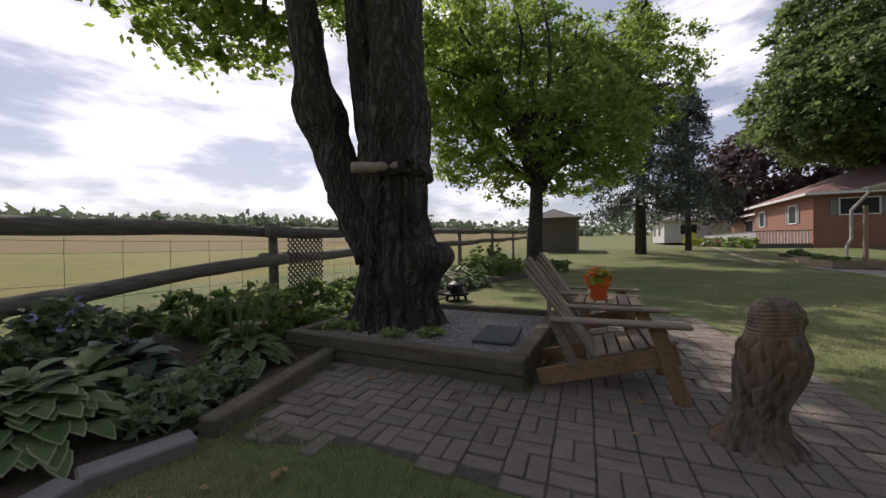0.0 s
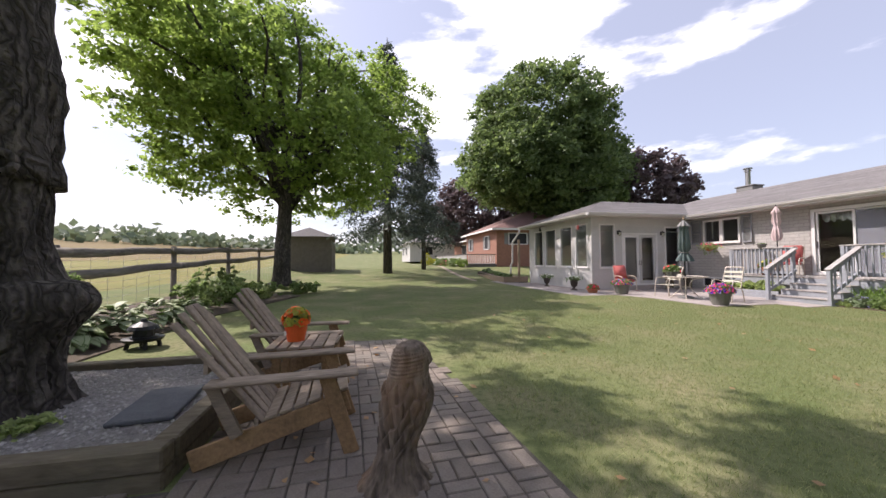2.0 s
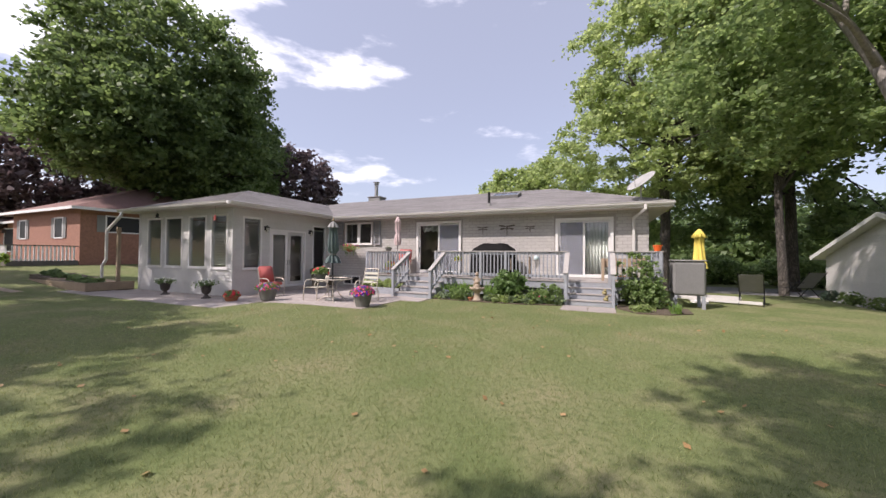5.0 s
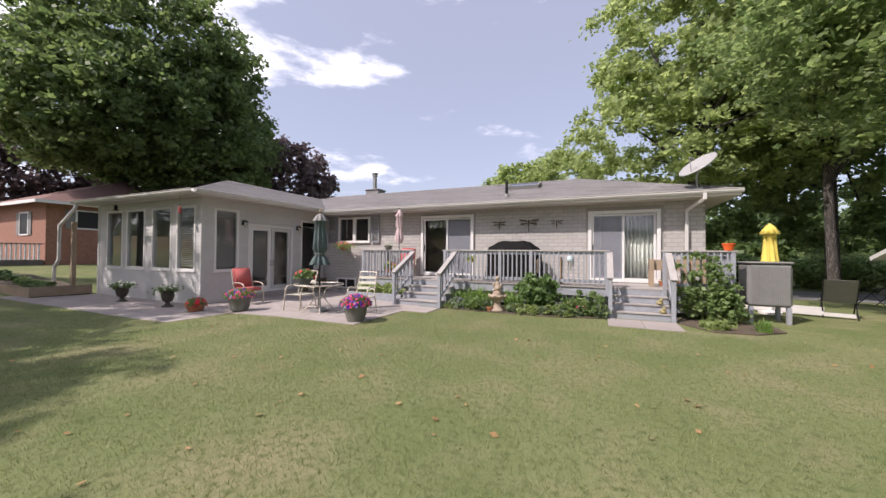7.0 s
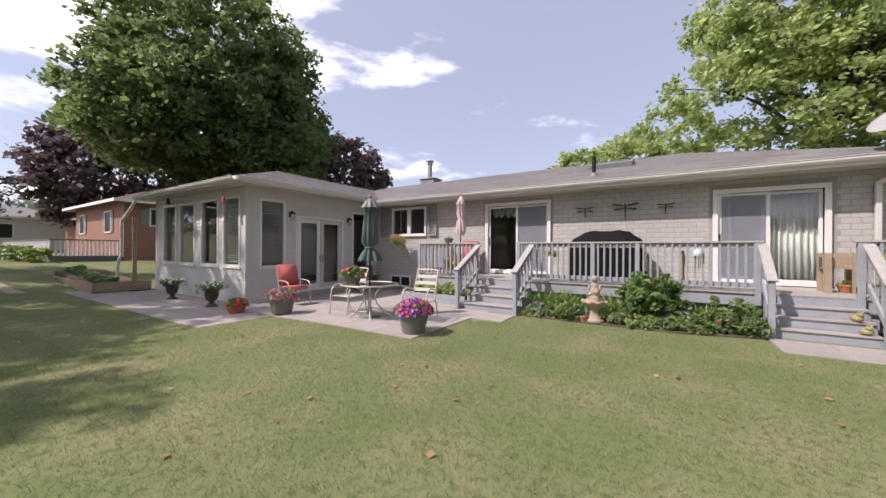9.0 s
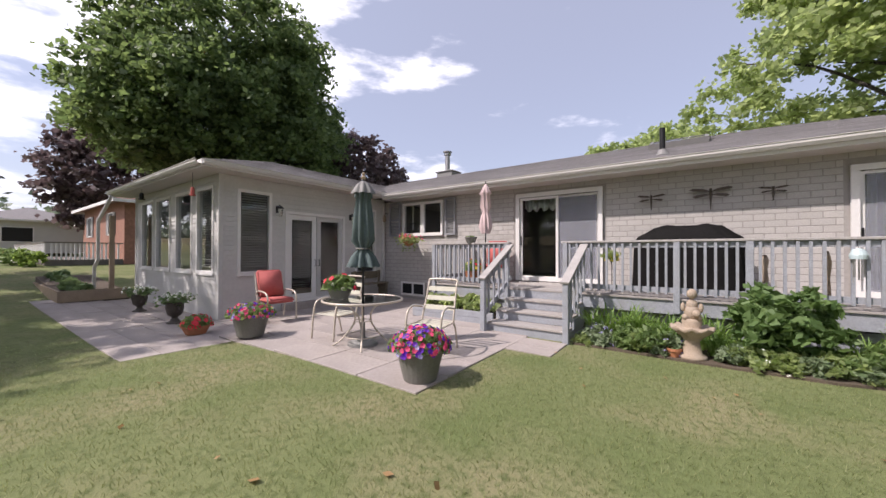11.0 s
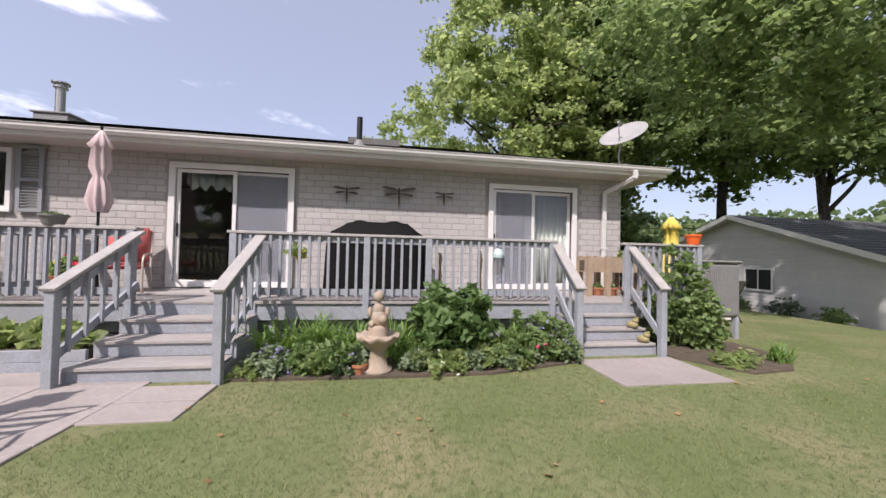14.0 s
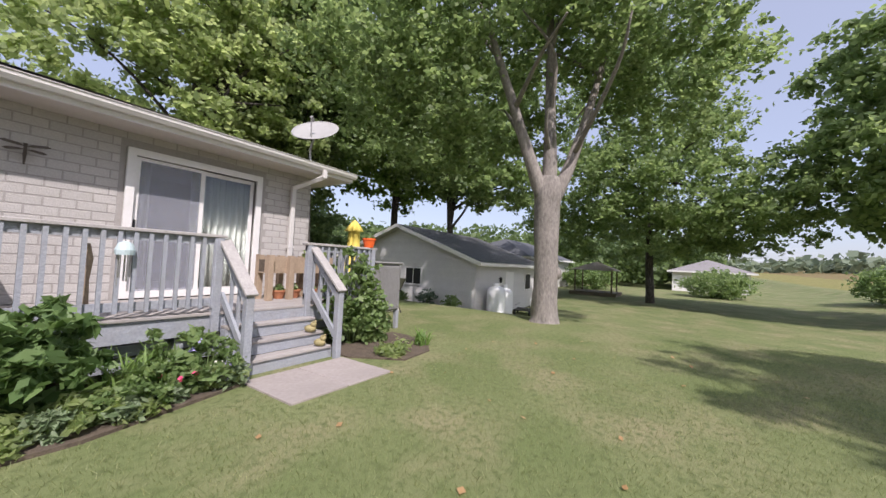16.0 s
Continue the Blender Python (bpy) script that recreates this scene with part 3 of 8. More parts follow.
def roof(name, eave, ridge, material, label, thick=0.10, fascia=TRIM, rows=18):
    """A hipped roof: eave (x0, x1, y0, y1, z), ridge two points; courses of shingles laid on its slopes."""
    x0, x1, y0, y1, z = eave
    a, b = Vector(ridge[0]), Vector(ridge[1])
    c = [Vector((x0, y0, z)), Vector((x1, y0, z)), Vector((x1, y1, z)), Vector((x0, y1, z))]
    faces = [(c[0], c[1], b, a), (c[1], c[2], b, b), (c[2], c[3], a, b), (c[3], c[0], a, a)] if abs(a.x - b.x) > abs(a.y - b.y) else [(c[0], c[1], a, a), (c[1], c[2], b, a), (c[2], c[3], b, b), (c[3], c[0], a, b)]
    top = thing(name, label, "roof", kind="structure")
    verts, rng = [], random.Random(5)
    for p, q, r, s in faces:
        nrm = (q - p).cross(s - p).normalized()
        for k in range(rows):
            t0, t1 = k / rows, (k + 1.12) / rows
            t1 = min(t1, 1.0)
            l0, r0, l1, r1 = p.lerp(s, t0), q.lerp(r, t0), p.lerp(s, t1), q.lerp(r, t1)
            count = max(1, int((r0 - l0).length / 0.95))
            for j in range(count):
                u0, u1 = j / count, (j + 1) / count
                lift0, lift1 = nrm * (0.012 + rng.uniform(0, 0.003)), nrm * 0.004
                verts += [l0.lerp(r0, u0) + lift0, l0.lerp(r0, u1) + lift0, l1.lerp(r1, u1) + lift1, l1.lerp(r1, u0) + lift1]
    part("shingles", quads("shingles", verts, material), material, top, kind="stuff")
    bm = bmesh.new()
    for p, q, r, s in faces:
        vs = [bm.verts.new(v) for v in ((p, q, r, s) if r != s else (p, q, r))]
        bm.faces.new(vs)
    part("roof_deck", bm, material, top)
    bm = bmesh.new()
    for p, q in zip(c, c[1:] + c[:1]):
        beam(bm, p - Vector((0, 0, thick / 2 + 0.002)), q - Vector((0, 0, thick / 2 + 0.002)), 0.025, thick)
    part("fascia", bm, fascia, top, "white fascia board")
    return top


main_roof = roof("roof_main", (-20.2, 0.92, 13.33, 21.9, 3.30), ((-16.0, 17.6, 4.72), (-3.3, 17.6, 4.72)), SHINGLE, "low grey asphalt-shingled hip roof")
sun_roof = roof("roof_sunroom", (-20.25, -13.08, 8.20, 17.6, 3.36), ((-16.66, 11.6, 4.52), (-16.66, 17.0, 4.52)), SHINGLE, "grey asphalt-shingled sunroom hip roof")
structure("soffit_main", boxm(-13.1, 0.90, 13.36, MAIN_Y + 0.02, EAVE_Z, EAVE_Z + 0.03), SOFFIT, "beige metal soffit under the eave")
structure("soffit_east", boxm(0.262, 0.90, MAIN_Y + 0.021, 21.8, EAVE_Z, EAVE_Z + 0.03), SOFFIT, "beige metal soffit under the eave")
structure("soffit_sunroom_front", boxm(-20.2, -13.1, 8.24, SUN_Y, EAVE_Z + 0.1, EAVE_Z + 0.13), SOFFIT, "beige metal soffit under the eave")
structure("soffit_sunroom_side", boxm(SUN_X, -13.1, SUN_Y + 0.001, 13.34, EAVE_Z + 0.1, EAVE_Z + 0.13), SOFFIT, "beige metal soffit under the eave")

structure("trim_eave_main", boxm(-13.1, 0.90, 13.318, 13.359, EAVE_Z + 0.001, 3.197), TRIM, "white fascia under the gutter")
structure("trim_eave_front", boxm(-20.2, -13.1, 8.19, 8.239, 3.221, 3.257), TRIM, "white fascia under the gutter")
structure("trim_eave_side", boxm(-13.099, -13.07, 8.24, 13.3, 3.221, 3.257), TRIM, "white fascia under the gutter")

# ---------------------------------------------------------------- trees


def tree(name, label, base, trunk_top, r0, blobs, leaves, size, material, bark, clumps, spread, seed, limbs=7, flat=0.3, extra=None, n=10, flare=1.35, hollow=0.5):
    t = thing(name, label, "tree")
    rng = np.random.default_rng(seed)
    pr = random.Random(seed)
    base, trunk_top = Vector(base), Vector(trunk_top)
    bm = bmesh.new()
    mid = base.lerp(trunk_top, 0.5) + Vector((pr.uniform(-0.2, 0.2), pr.uniform(-0.2, 0.2), 0))
    pts = bent([base - Vector((0, 0, 0.15)), base + Vector((0, 0, 0.5)), mid, trunk_top], 6)
    rs = [r0 * (flare if i < 3 else 1.0) * (1 - 0.55 * i / (len(pts) - 1)) for i in range(len(pts))]
    tube(bm, pts, rs, n, 0.12, seed)
    part("trunk", bm, bark, t, smooth=True)
    bm = bmesh.new()
    for k in range(limbs):
        c, r = blobs[pr.randrange(len(blobs))]
        start = base.lerp(trunk_top, pr.uniform(0.45, 1.0))
        end = Vector(c) + Vector((pr.uniform(-0.75, 0.75) * r[0], pr.uniform(-0.75, 0.75) * r[1], pr.uniform(-0.2, 0.75) * r[2]))
        limb(bm, start, end, r0 * pr.uniform(0.2, 0.4), 0.03, seed * 31 + k, 0.5, 6, 4)
    part("limb_work", bm, bark, t, smooth=True, kind="stuff")
    pts = crown_points(rng, leaves, blobs, clumps, spread, hollow)
    part("crown", quads("crown", leaves_at(rng, pts, size, flat), material), material, t, kind="stuff")
    return t


def spruce(name, label, base, height, radius, seed, trunk_r=0.25, low=0.12):
    t = thing(name, label, "tree")
    rng = np.random.default_rng(seed)
    pr = random.Random(seed)
    b = Vector(base)
    bm = bmesh.new()
    tube(bm, [b - Vector((0, 0, 0.1)), b + Vector((0, 0, height * 0.5)), b + Vector((0, 0, height))], [trunk_r * 1.15, trunk_r * 0.7, 0.02], 9, 0.06, seed)
    part("trunk", bm, BARK, t, smooth=True)
    bm = bmesh.new()
    places = []
    z = low * height
    while z < height * 0.98:
        f = (z / height - low) / (1 - low)
        reach = radius * (1 - f) ** 0.7 * pr.uniform(0.6, 1.12) + 0.15
        for k in range(7):
            if pr.random() < 0.36:
                continue
            a = pr.uniform(0, 2 * math.pi)
            tip = b + Vector((math.cos(a) * reach, math.sin(a) * reach, z - reach * pr.uniform(0.12, 0.42)))
            root = b + Vector((0, 0, z))
            m = root.lerp(tip, 0.55) + Vector((0, 0, -0.06 * reach))
            tube(bm, [root, m, tip], [0.035, 0.02, 0.008], 4)
            cnt = int(30 + 46 * reach)
            s = rng.uniform(0.12, 1.0, cnt) ** 0.8
            line = np.array(root)[None] * (1 - s[:, None]) + np.array(tip)[None] * s[:, None]
            line += rng.normal(size=(cnt, 3)) * np.array([0.15, 0.15, 0.07]) * (0.5 + reach * 0.25)
            line[:, 2] -= np.abs(rng.normal(size=cnt)) * 0.30
            places.append(line)
        z += height * 0.024
    part("limb_work", bm, BARK, t, kind="stuff")
    pl = np.concatenate(places)
    part("needles", quads("needles", leaves_at(rng, pl, 0.085, 0.15, 3.4), NEEDLE), NEEDLE, t, kind="stuff")
    return t


# maple beside the fence, and the far conifers
tree("maple_tree", "tall green maple with a dark trunk on the lawn", (-15.1, -4.62, 0.45), (-15.2, -4.5, 6.4), 0.42, [((-15.4, -4.7, 5.8), (4.6, 4.6, 2.9)), ((-16.0, -5.6, 8.8), (4.0, 3.8, 2.8)), ((-14.8, -7.4, 6.6), (3.4, 3.2, 2.6)), ((-17.0, -2.5, 6.0), (3.0, 2.8, 2.5)), ((-15.8, -6.4, 11.2), (3.4, 3.4, 2.4)), ((-17.4, -3.6, 9.8), (2.6, 2.2, 2.2)), ((-20.3, 0.2, 9.8), (2.8, 2.8, 2.8)), ((-18.6, -1.6, 8.6), (2.2, 2.2, 2.2)), ((-15.2, -8.8, 9.4), (2.6, 2.2, 2.2)), ((-19.4, -1.6, 11.4), (2.4, 2.4, 2.0)), ((-11.6, -6.2, 9.0), (2.8, 2.4, 1.6)), ((-12.5, -8.5, 8.5), (2.4, 2.0, 1.6))], 86000, 0.125, LEAF_A, BARK, 1300, 0.6, 11, 34, hollow=0.3)
spruce("spruce_tree", "tall thin grey-green spruce with bare lower trunk", (-24.4, 0.2, 0.36), 17.0, 4.2, 21, 0.29, 0.2)
spruce("spruce_tree", "smaller grey-green spruce on the lawn", (-28.4, 3.4, 0.5), 12.5, 2.7, 22, 0.18, 0.3)
tree("round_maple_tree", "huge round dark-green maple behind the houses", (-36.2, 18.3, 0.7), (-36.2, 18.3, 9.0), 0.55, [((-36.0, 18.1, 12.2), (9.2, 9.6, 6.0)), ((-36.0, 18.3, 17.6), (7.6, 7.8, 5.6)), ((-34.0, 13.9, 11.0), (5.8, 5.0, 4.2)), ((-36.6, 23.5, 11.5), (6.2, 5.2, 5.0)), ((-33.0, 20.5, 8.0), (5.0, 5.0, 2.8))], 150000, 0.25, LEAF_D, BARK, 2300, 0.95, 12, 26)
tree("purple_maple_tree", "dark purple-leaved maple in the distance", (-36, 31, 0.8), (-36, 31, 5), 0.35, [((-36, 31, 9.0), (5.5, 6.5, 5.5))], 18000, 0.36, LEAF_P, BARK, 500, 0.9, 13, 6)
tree("purple_maple_tree", "dark purple-leaved maple in the distance", (-54, 17, 0.8), (-54, 17, 5), 0.35, [((-54, 17, 9.0), (6.0, 7.5, 6.4))], 18000, 0.40, LEAF_P, BARK, 500, 1.0, 14, 6)
# trees behind the house and to its east
tree("light_maple_tree", "tall light-green maple behind the roof", (2.4, 26.0, -0.6), (2.2, 26.0, 11.0), 0.38, [((0.6, 25.8, 8.4), (5.4, 5.0, 4.0)), ((2.0, 25.8, 14.0), (5.2, 5.0, 5.4)), ((5.6, 25.2, 10.5), (4.4, 4.4, 5.0)), ((5.0, 26, 17.5), (4.6, 4.4, 4.4))], 86000, 0.18, LEAF_L, BARK, 1000, 0.72, 15, 30, hollow=0.45)
tree("light_maple_tree", "distant light-green maple beyond the roof", (-12.0, 47.5, 0.0), (-12.0, 47.5, 6.0), 0.3, [((-12.0, 47.5, 9.0), (5.0, 4.4, 4.2)), ((-6.5, 46.5, 9.6), (4.6, 4.4, 4.6))], 16000, 0.34, LEAF_L, BARK, 420, 0.9, 24, 8)
tree("maple_tree", "tall dark-trunked maple beside the driveway", (10.3, 30.5, -0.75), (10.2, 30.5, 13), 0.42, [((9.5, 30, 12.0), (5.8, 5.6, 5.0)), ((12.0, 29.5, 18.0), (5.6, 5.6, 4.6)), ((8.0, 29.0, 7.0), (4.4, 4.0, 2.6)), ((13.0, 33.5, 4.2), (4.6, 2.6, 2.4)), ((5.0, 34.0, 4.6), (5.0, 2.6, 2.8))], 58000, 0.24, LEAF_B, BARK, 800, 0.85, 16, 22, hollow=0.35)
tree("maple_tree", "slim dark-trunked maple near the garage", (7.6, 24.4, -0.75), (7.4, 24.4, 12), 0.26, [((7.2, 24.4, 12.5), (3.8, 3.6, 4.4)), ((8.6, 24.0, 9.0), (3.2, 3.0, 2.2)), ((6.2, 24.4, 16.6), (3.4, 3.4, 3.0))], 30000, 0.19, LEAF_B, BARK, 520, 0.7, 25, 18, hollow=0.35)
tree("maple_tree", "dense green maple beyond the driveway", (17.5, 27.0, -0.75), (17.5, 27, 12), 0.42, [((17.5, 27, 11.5), (6.4, 6.0, 5.8)), ((19.5, 27.5, 18.0), (5.8, 5.8, 4.6))], 50000, 0.26, LEAF_A, BARK, 800, 0.9, 17, 14, hollow=0.4)
tree("maple_tree", "leaning tree behind the white garage", (17.0, 20.6, -0.8), (16.0, 20.8, 8.5), 0.34, [((15.2, 20.5, 9.6), (5.2, 5.0, 3.6)), ((17.5, 20.0, 13.6), (5.2, 5.0, 4.2)), ((17.0, 17.6, 6.8), (3.4, 3.0, 2.0))], 36000, 0.22, LEAF_B, BARK, 620, 0.75, 18, 18, hollow=0.3)
tree("maple_tree", "broad dark maple casting shade on the far lawn", (25.5, 9.0, -0.85), (25.3, 9.0, 8.5), 0.36, [((25.0, 9.0, 8.0), (7.0, 7.0, 4.6)), ((24.0, 10.5, 13.0), (6.5, 6.5, 5.0)), ((22.5, 5.5, 6.8), (5.0, 5.0, 3.4)), ((21.5, 13.5, 7.0), (4.6, 4.6, 3.2)), ((26.0, 10.5, 4.6), (6.5, 6.5, 2.4)), ((24.0, 4.5, 4.6), (4.5, 4.5, 2.0))], 64000, 0.19, LEAF_B, BARK, 1000, 0.85, 19, 16)
tree("maple_tree", "green maple at the edge of the lawn", (22.0, -3.0, -0.7), (22.0, -3.0, 5.5), 0.32, [((21.5, -3.0, 7.6), (5.6, 5.6, 4.6)), ((21.5, -3.0, 12.0), (5.0, 5.0, 4.0))], 34000, 0.24, LEAF_B, BARK, 520, 0.9, 20, 8)


def pale_tree():
    """The pale-barked tree east of the deck, forked into three stems."""
    t = thing("pale_barked_tree", "large pale-barked tree forking into three stems on the lawn", "tree")
    bx, by = 5.05, 10.25
    bm = bmesh.new()
    pts = bent([(bx, by, -0.2), (bx, by, 0.35), (bx - 0.03, by, 1.6), (bx - 0.02, by + 0.02, 3.1), (bx, by, 3.9)], 6)
    rs = [0.54, 0.48, 0.43, 0.39, 0.36, 0.345, 0.335, 0.325, 0.32, 0.315, 0.31, 0.31, 0.31, 0.31, 0.315, 0.32, 0.325, 0.335, 0.345, 0.36, 0.36, 0.35, 0.34, 0.31, 0.26]
    tube(bm, pts, rs[: len(pts)], 18, 0.10, 3)
    part("trunk", bm, BARK_PALE, t, smooth=True)
    r = Vector((0.75, -0.66, 0))
    for k, (sx, top, rad) in enumerate(((-1.9, 8.6, 0.21), (0.05, 9.5, 0.24), (2.1, 8.8, 0.20))):
        s = Vector((bx, by, 3.3)) + r * (0.16 * (k - 1))
        bm = bmesh.new()
        pts = bent([s, s + r * (sx * 0.22) + Vector((0, 0, 1.0)), s + r * (sx * 0.55) + Vector((0.1, 0.1, 2.8)), s + r * sx + Vector((0, 0.2, top - 3.3))], 5)
        tube(bm, pts, [rad * (1 - 0.65 * i / (len(pts) - 1)) for i in range(len(pts))], 12, 0.10, 40 + k)
        for j in range(3):
            q = pts[6 + 3 * j]
            limb(bm, q, q + Vector((random.Random(k * 7 + j).uniform(-2.5, 2.5), random.Random(k * 9 + j).uniform(-2.5, 2.5), random.Random(k + j).uniform(0.6, 2.4))), 0.075, 0.02, 80 + k * 5 + j, 0.6, 6, 4)
        part("stem", bm, BARK_PALE, t, smooth=True)
    bm = bmesh.new()
    bmesh.ops.create_icosphere(bm, subdivisions=2, radius=0.17, matrix=pose(bx + 0.19, by - 0.20, 1.3) @ Matrix.Diagonal((1.0, 1.0, 1.2, 1)))
    part("burl", bm, BARK_PALE, t, smooth=True)
    rng = np.random.default_rng(77)
    blobs = [((4.2, 11.2, 9.5), (4.4, 4.2, 3.0)), ((6.6, 9.4, 10.0), (4.4, 4.4, 3.2)), ((2.6, 12.6, 6.6), (2.0, 2.0, 1.7)), ((8.0, 7.6, 7.6), (2.8, 2.6, 2.0)), ((3.6, 13.2, 5.2), (1.5, 1.4, 1.3)), ((2.6, 14.6, 7.4), (2.4, 2.2, 2.0)), ((6.8, 12.0, 6.0), (1.6, 1.6, 1.3))]
    pts = crown_points(rng, 60000, blobs, 1000, 0.5, 0.3)
    part("crown", quads("crown", leaves_at(rng, pts, 0.115, 0.4), LEAF_B), LEAF_B, t, kind="stuff")


pale_tree()


def old_tree():
    """The old tree in the timber bed: a burred trunk forked into stems, with a sawn stub."""
    t = thing("old_tree", "massive old furrowed tree in a timber-edged gravel bed", "tree")
    cx, cy = -2.89, -4.07
    R, F = Vector((-0.42, 0.91, 0)), Vector((-0.91, -0.42, 0))
    o = Vector((cx, cy, 0))
    bm = bmesh.new()
    n = 110
    rings = []
    heights = [0.1 + 0.035 * i for i in range(78)]
    for z in heights:
        ring = []
        base = 0.41 + 0.24 * math.exp(-(z - 0.1) / 0.22) - 0.03 * smooth01(0.4, 1.1, z)
        for k in range(n):
            a = 2 * math.pi * k / n
            d = R * math.cos(a) - F * math.sin(a)
            q = Vector((math.cos(a), math.sin(a), z * 0.35)) * 2.1
            ridge = 1 - 2 * abs(noise.noise(Vector((math.cos(a) * 4.6, math.sin(a) * 4.6, z * 0.75))))
            fine_ridge = 1 - 2 * abs(noise.noise(Vector((math.cos(a) * 10 + 5, math.sin(a) * 10, z * 1.6))))
            furrow = 0.17 * (ridge - 0.5) + 0.10 * (fine_ridge - 0.5) + 0.03 * noise.noise(Vector((math.cos(a) * 22, math.sin(a) * 22, z * 5)))
            r = base * (1 + 0.14 * noise.noise(q) + furrow)
            # the burr with its flat sawn top, low on the right
            r += 0.30 * max(0.0, math.cos(a - 0.35)) ** 3 * math.exp(-((z - 0.98) / 0.26) ** 2) * (1 if z < 1.12 else 0.5)
            r += 0.10 * max(0.0, math.cos(a - 3.3)) ** 4 * smooth01(1.2, 2.0, z)
            ring.append(bm.verts.new(o + d * r + Vector((0, 0, z)) + R * (0.05 * smooth01(1.0, 2.6, z))))
        rings.append(ring)
    for a, b in zip(rings, rings[1:]):
        for k in range(n):
            bm.faces.new((a[k], a[(k + 1) % n], b[(k + 1) % n], b[k]))
    bm.faces.new(rings[-1])
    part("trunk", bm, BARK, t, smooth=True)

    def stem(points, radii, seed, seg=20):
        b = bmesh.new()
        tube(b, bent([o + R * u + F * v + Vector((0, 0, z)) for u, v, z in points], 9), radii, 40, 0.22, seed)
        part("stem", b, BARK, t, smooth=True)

    def taper(a, b, count):
        return [a + (b - a) * i / (count - 1) for i in range(count)]

    stem(((-0.20, 0.0, 1.0), (-0.62, 0.05, 1.95), (-0.95, 0.1, 2.9), (-1.18, 0.2, 4.2), (-1.7, 0.3, 6.6)), [r + 0.07 * math.exp(-(((i - 17) / 2.2) ** 2)) for i, r in enumerate(taper(0.30, 0.15, 37))], 3)
    stem(((0.06, 0.0, 1.9), (0.06, 0.0, 3.0), (0.08, 0.05, 4.4), (0.25, 0.2, 7.5)), taper(0.42, 0.22, 28), 5)
    stem(((-0.12, 0.1, 1.9), (-0.36, 0.2, 3.0), (-0.52, 0.3, 4.4), (-0.8, 0.6, 7.4)), taper(0.22, 0.10, 28), 7)
    bm = bmesh.new()
    a = o + R * -0.36 - F * 0.38 + Vector((0, 0, 1.98))
    tube(bm, [a - R * 0.05, a + R * 0.2, a + R * 0.46 + Vector((0, 0, 0.02))], [0.062, 0.058, 0.05], 12, 0.08, 9)
    part("sawn_stub", bm, WOOD_RAW, t, "bare sawn stub of a limb", True)
    bm = bmesh.new()
    ctr = o + R * 0.22 - F * 0.40 + Vector((0, 0, 2.0))
    tube(bm, [ctr + R * (0.075 * math.cos(2 * math.pi * k / 12)) + Vector((0, 0, 0.075 * math.sin(2 * math.pi * k / 12))) for k in range(13)], 0.03, 8)
    part("branch_scar", bm, BARK, t, smooth=True)
    bm = bmesh.new()
    pr = random.Random(8)
    for k in range(12):
        s = o + R * pr.uniform(-1.2, 0.5) + F * pr.uniform(0, 0.5) + Vector((0, 0, pr.uniform(4.5, 7)))
        limb(bm, s, s + Vector((pr.uniform(-4, 4), pr.uniform(-4, 4), pr.uniform(0.5, 3.0))), 0.10, 0.02, 300 + k, 0.5, 7, 5)
    part("limb_work", bm, BARK, t, smooth=True, kind="stuff")
    rng = np.random.default_rng(31)
    # blobs with x below -4: added, out of view, to shade patio and lawn
    blobs = [((-2.0, -5.0, 8.8), (3.8, 3.8, 2.4)), ((-3.3, -8.8, 5.75), (2.3, 1.7, 0.8)), ((-3.0, -3.0, 10.4), (3.0, 3.2, 2.2)), ((-6.0, -4.45, 9.0), (0.9, 0.7, 0.6)), ((-7.4, -6.05, 9.0), (0.9, 0.7, 0.6)), ((0.6, -3.6, 8.2), (2.6, 2.6, 1.6)), ((-7.2, -9.5, 9.6), (3.0, 2.3, 1.6)), ((-5.0, -9.0, 9.6), (3.2, 2.8, 1.6))]
    pts = crown_points(rng, 70000, blobs, 1200, 0.5, 0.25)
    part("crown", quads("crown", leaves_at(rng, pts, 0.12, 0.4), LEAF_A), LEAF_A, t, kind="stuff")


old_tree()


def far_woods():
    """A low belt of woods round the horizon."""
    rng = np.random.default_rng(91)
    places, sizes = [], []
    for k in range(900):
        a = rng.uniform(0, 2 * math.pi)
        r = rng.uniform(170, 235)
        x, y = r * math.cos(a), r * math.sin(a)
        h = rng.uniform(3, 8) if y < 0 else rng.uniform(9, 20)
        c = np.array([x, y, gz(x, y)])
        places.append(c + rng.normal(size=(26, 3)) * np.array([3.0, 3.0, 0.22 * h]) + np.array([0, 0, h * 0.45]))
    pl = np.concatenate(places)
    ob = new("far_woods", quads("far_woods", leaves_at(rng, pl, 2.6, 0.2, 1.2), LEAF_FAR_HAZE))
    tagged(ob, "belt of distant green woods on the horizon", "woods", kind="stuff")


far_woods()


def near_woods():
    """Green woods and hedges beyond the driveway, closing the view under the trees."""
    rng = np.random.default_rng(92)
    places = []
    for k in range(300):
        a, r = radians(rng.uniform(4, 84)), rng.uniform(56, 104)
        x, y = r * math.cos(a), r * math.sin(a)
        h = rng.uniform(6, 12)
        places.append(np.array([x, y, gz(x, y) + h * 0.45]) + np.clip(rng.normal(size=(420, 3)), -1.5, 1.5) * np.array([2.4, 2.4, 0.22 * h]))
    ob = new("woods", quads("woods", leaves_at(rng, np.concatenate(places), 0.66, 0.2, 1.2), LEAF_D))
    tagged(ob, "green woods and hedges beyond the driveway", "woods", kind="stuff")


near_woods()

# ---------------------------------------------------------------- windows, doors and fittings of the house


def pane(parent, *b):
    ob = part("pane", boxm(*b), GLASS, parent)
    ob.visible_shadow = False
    return ob


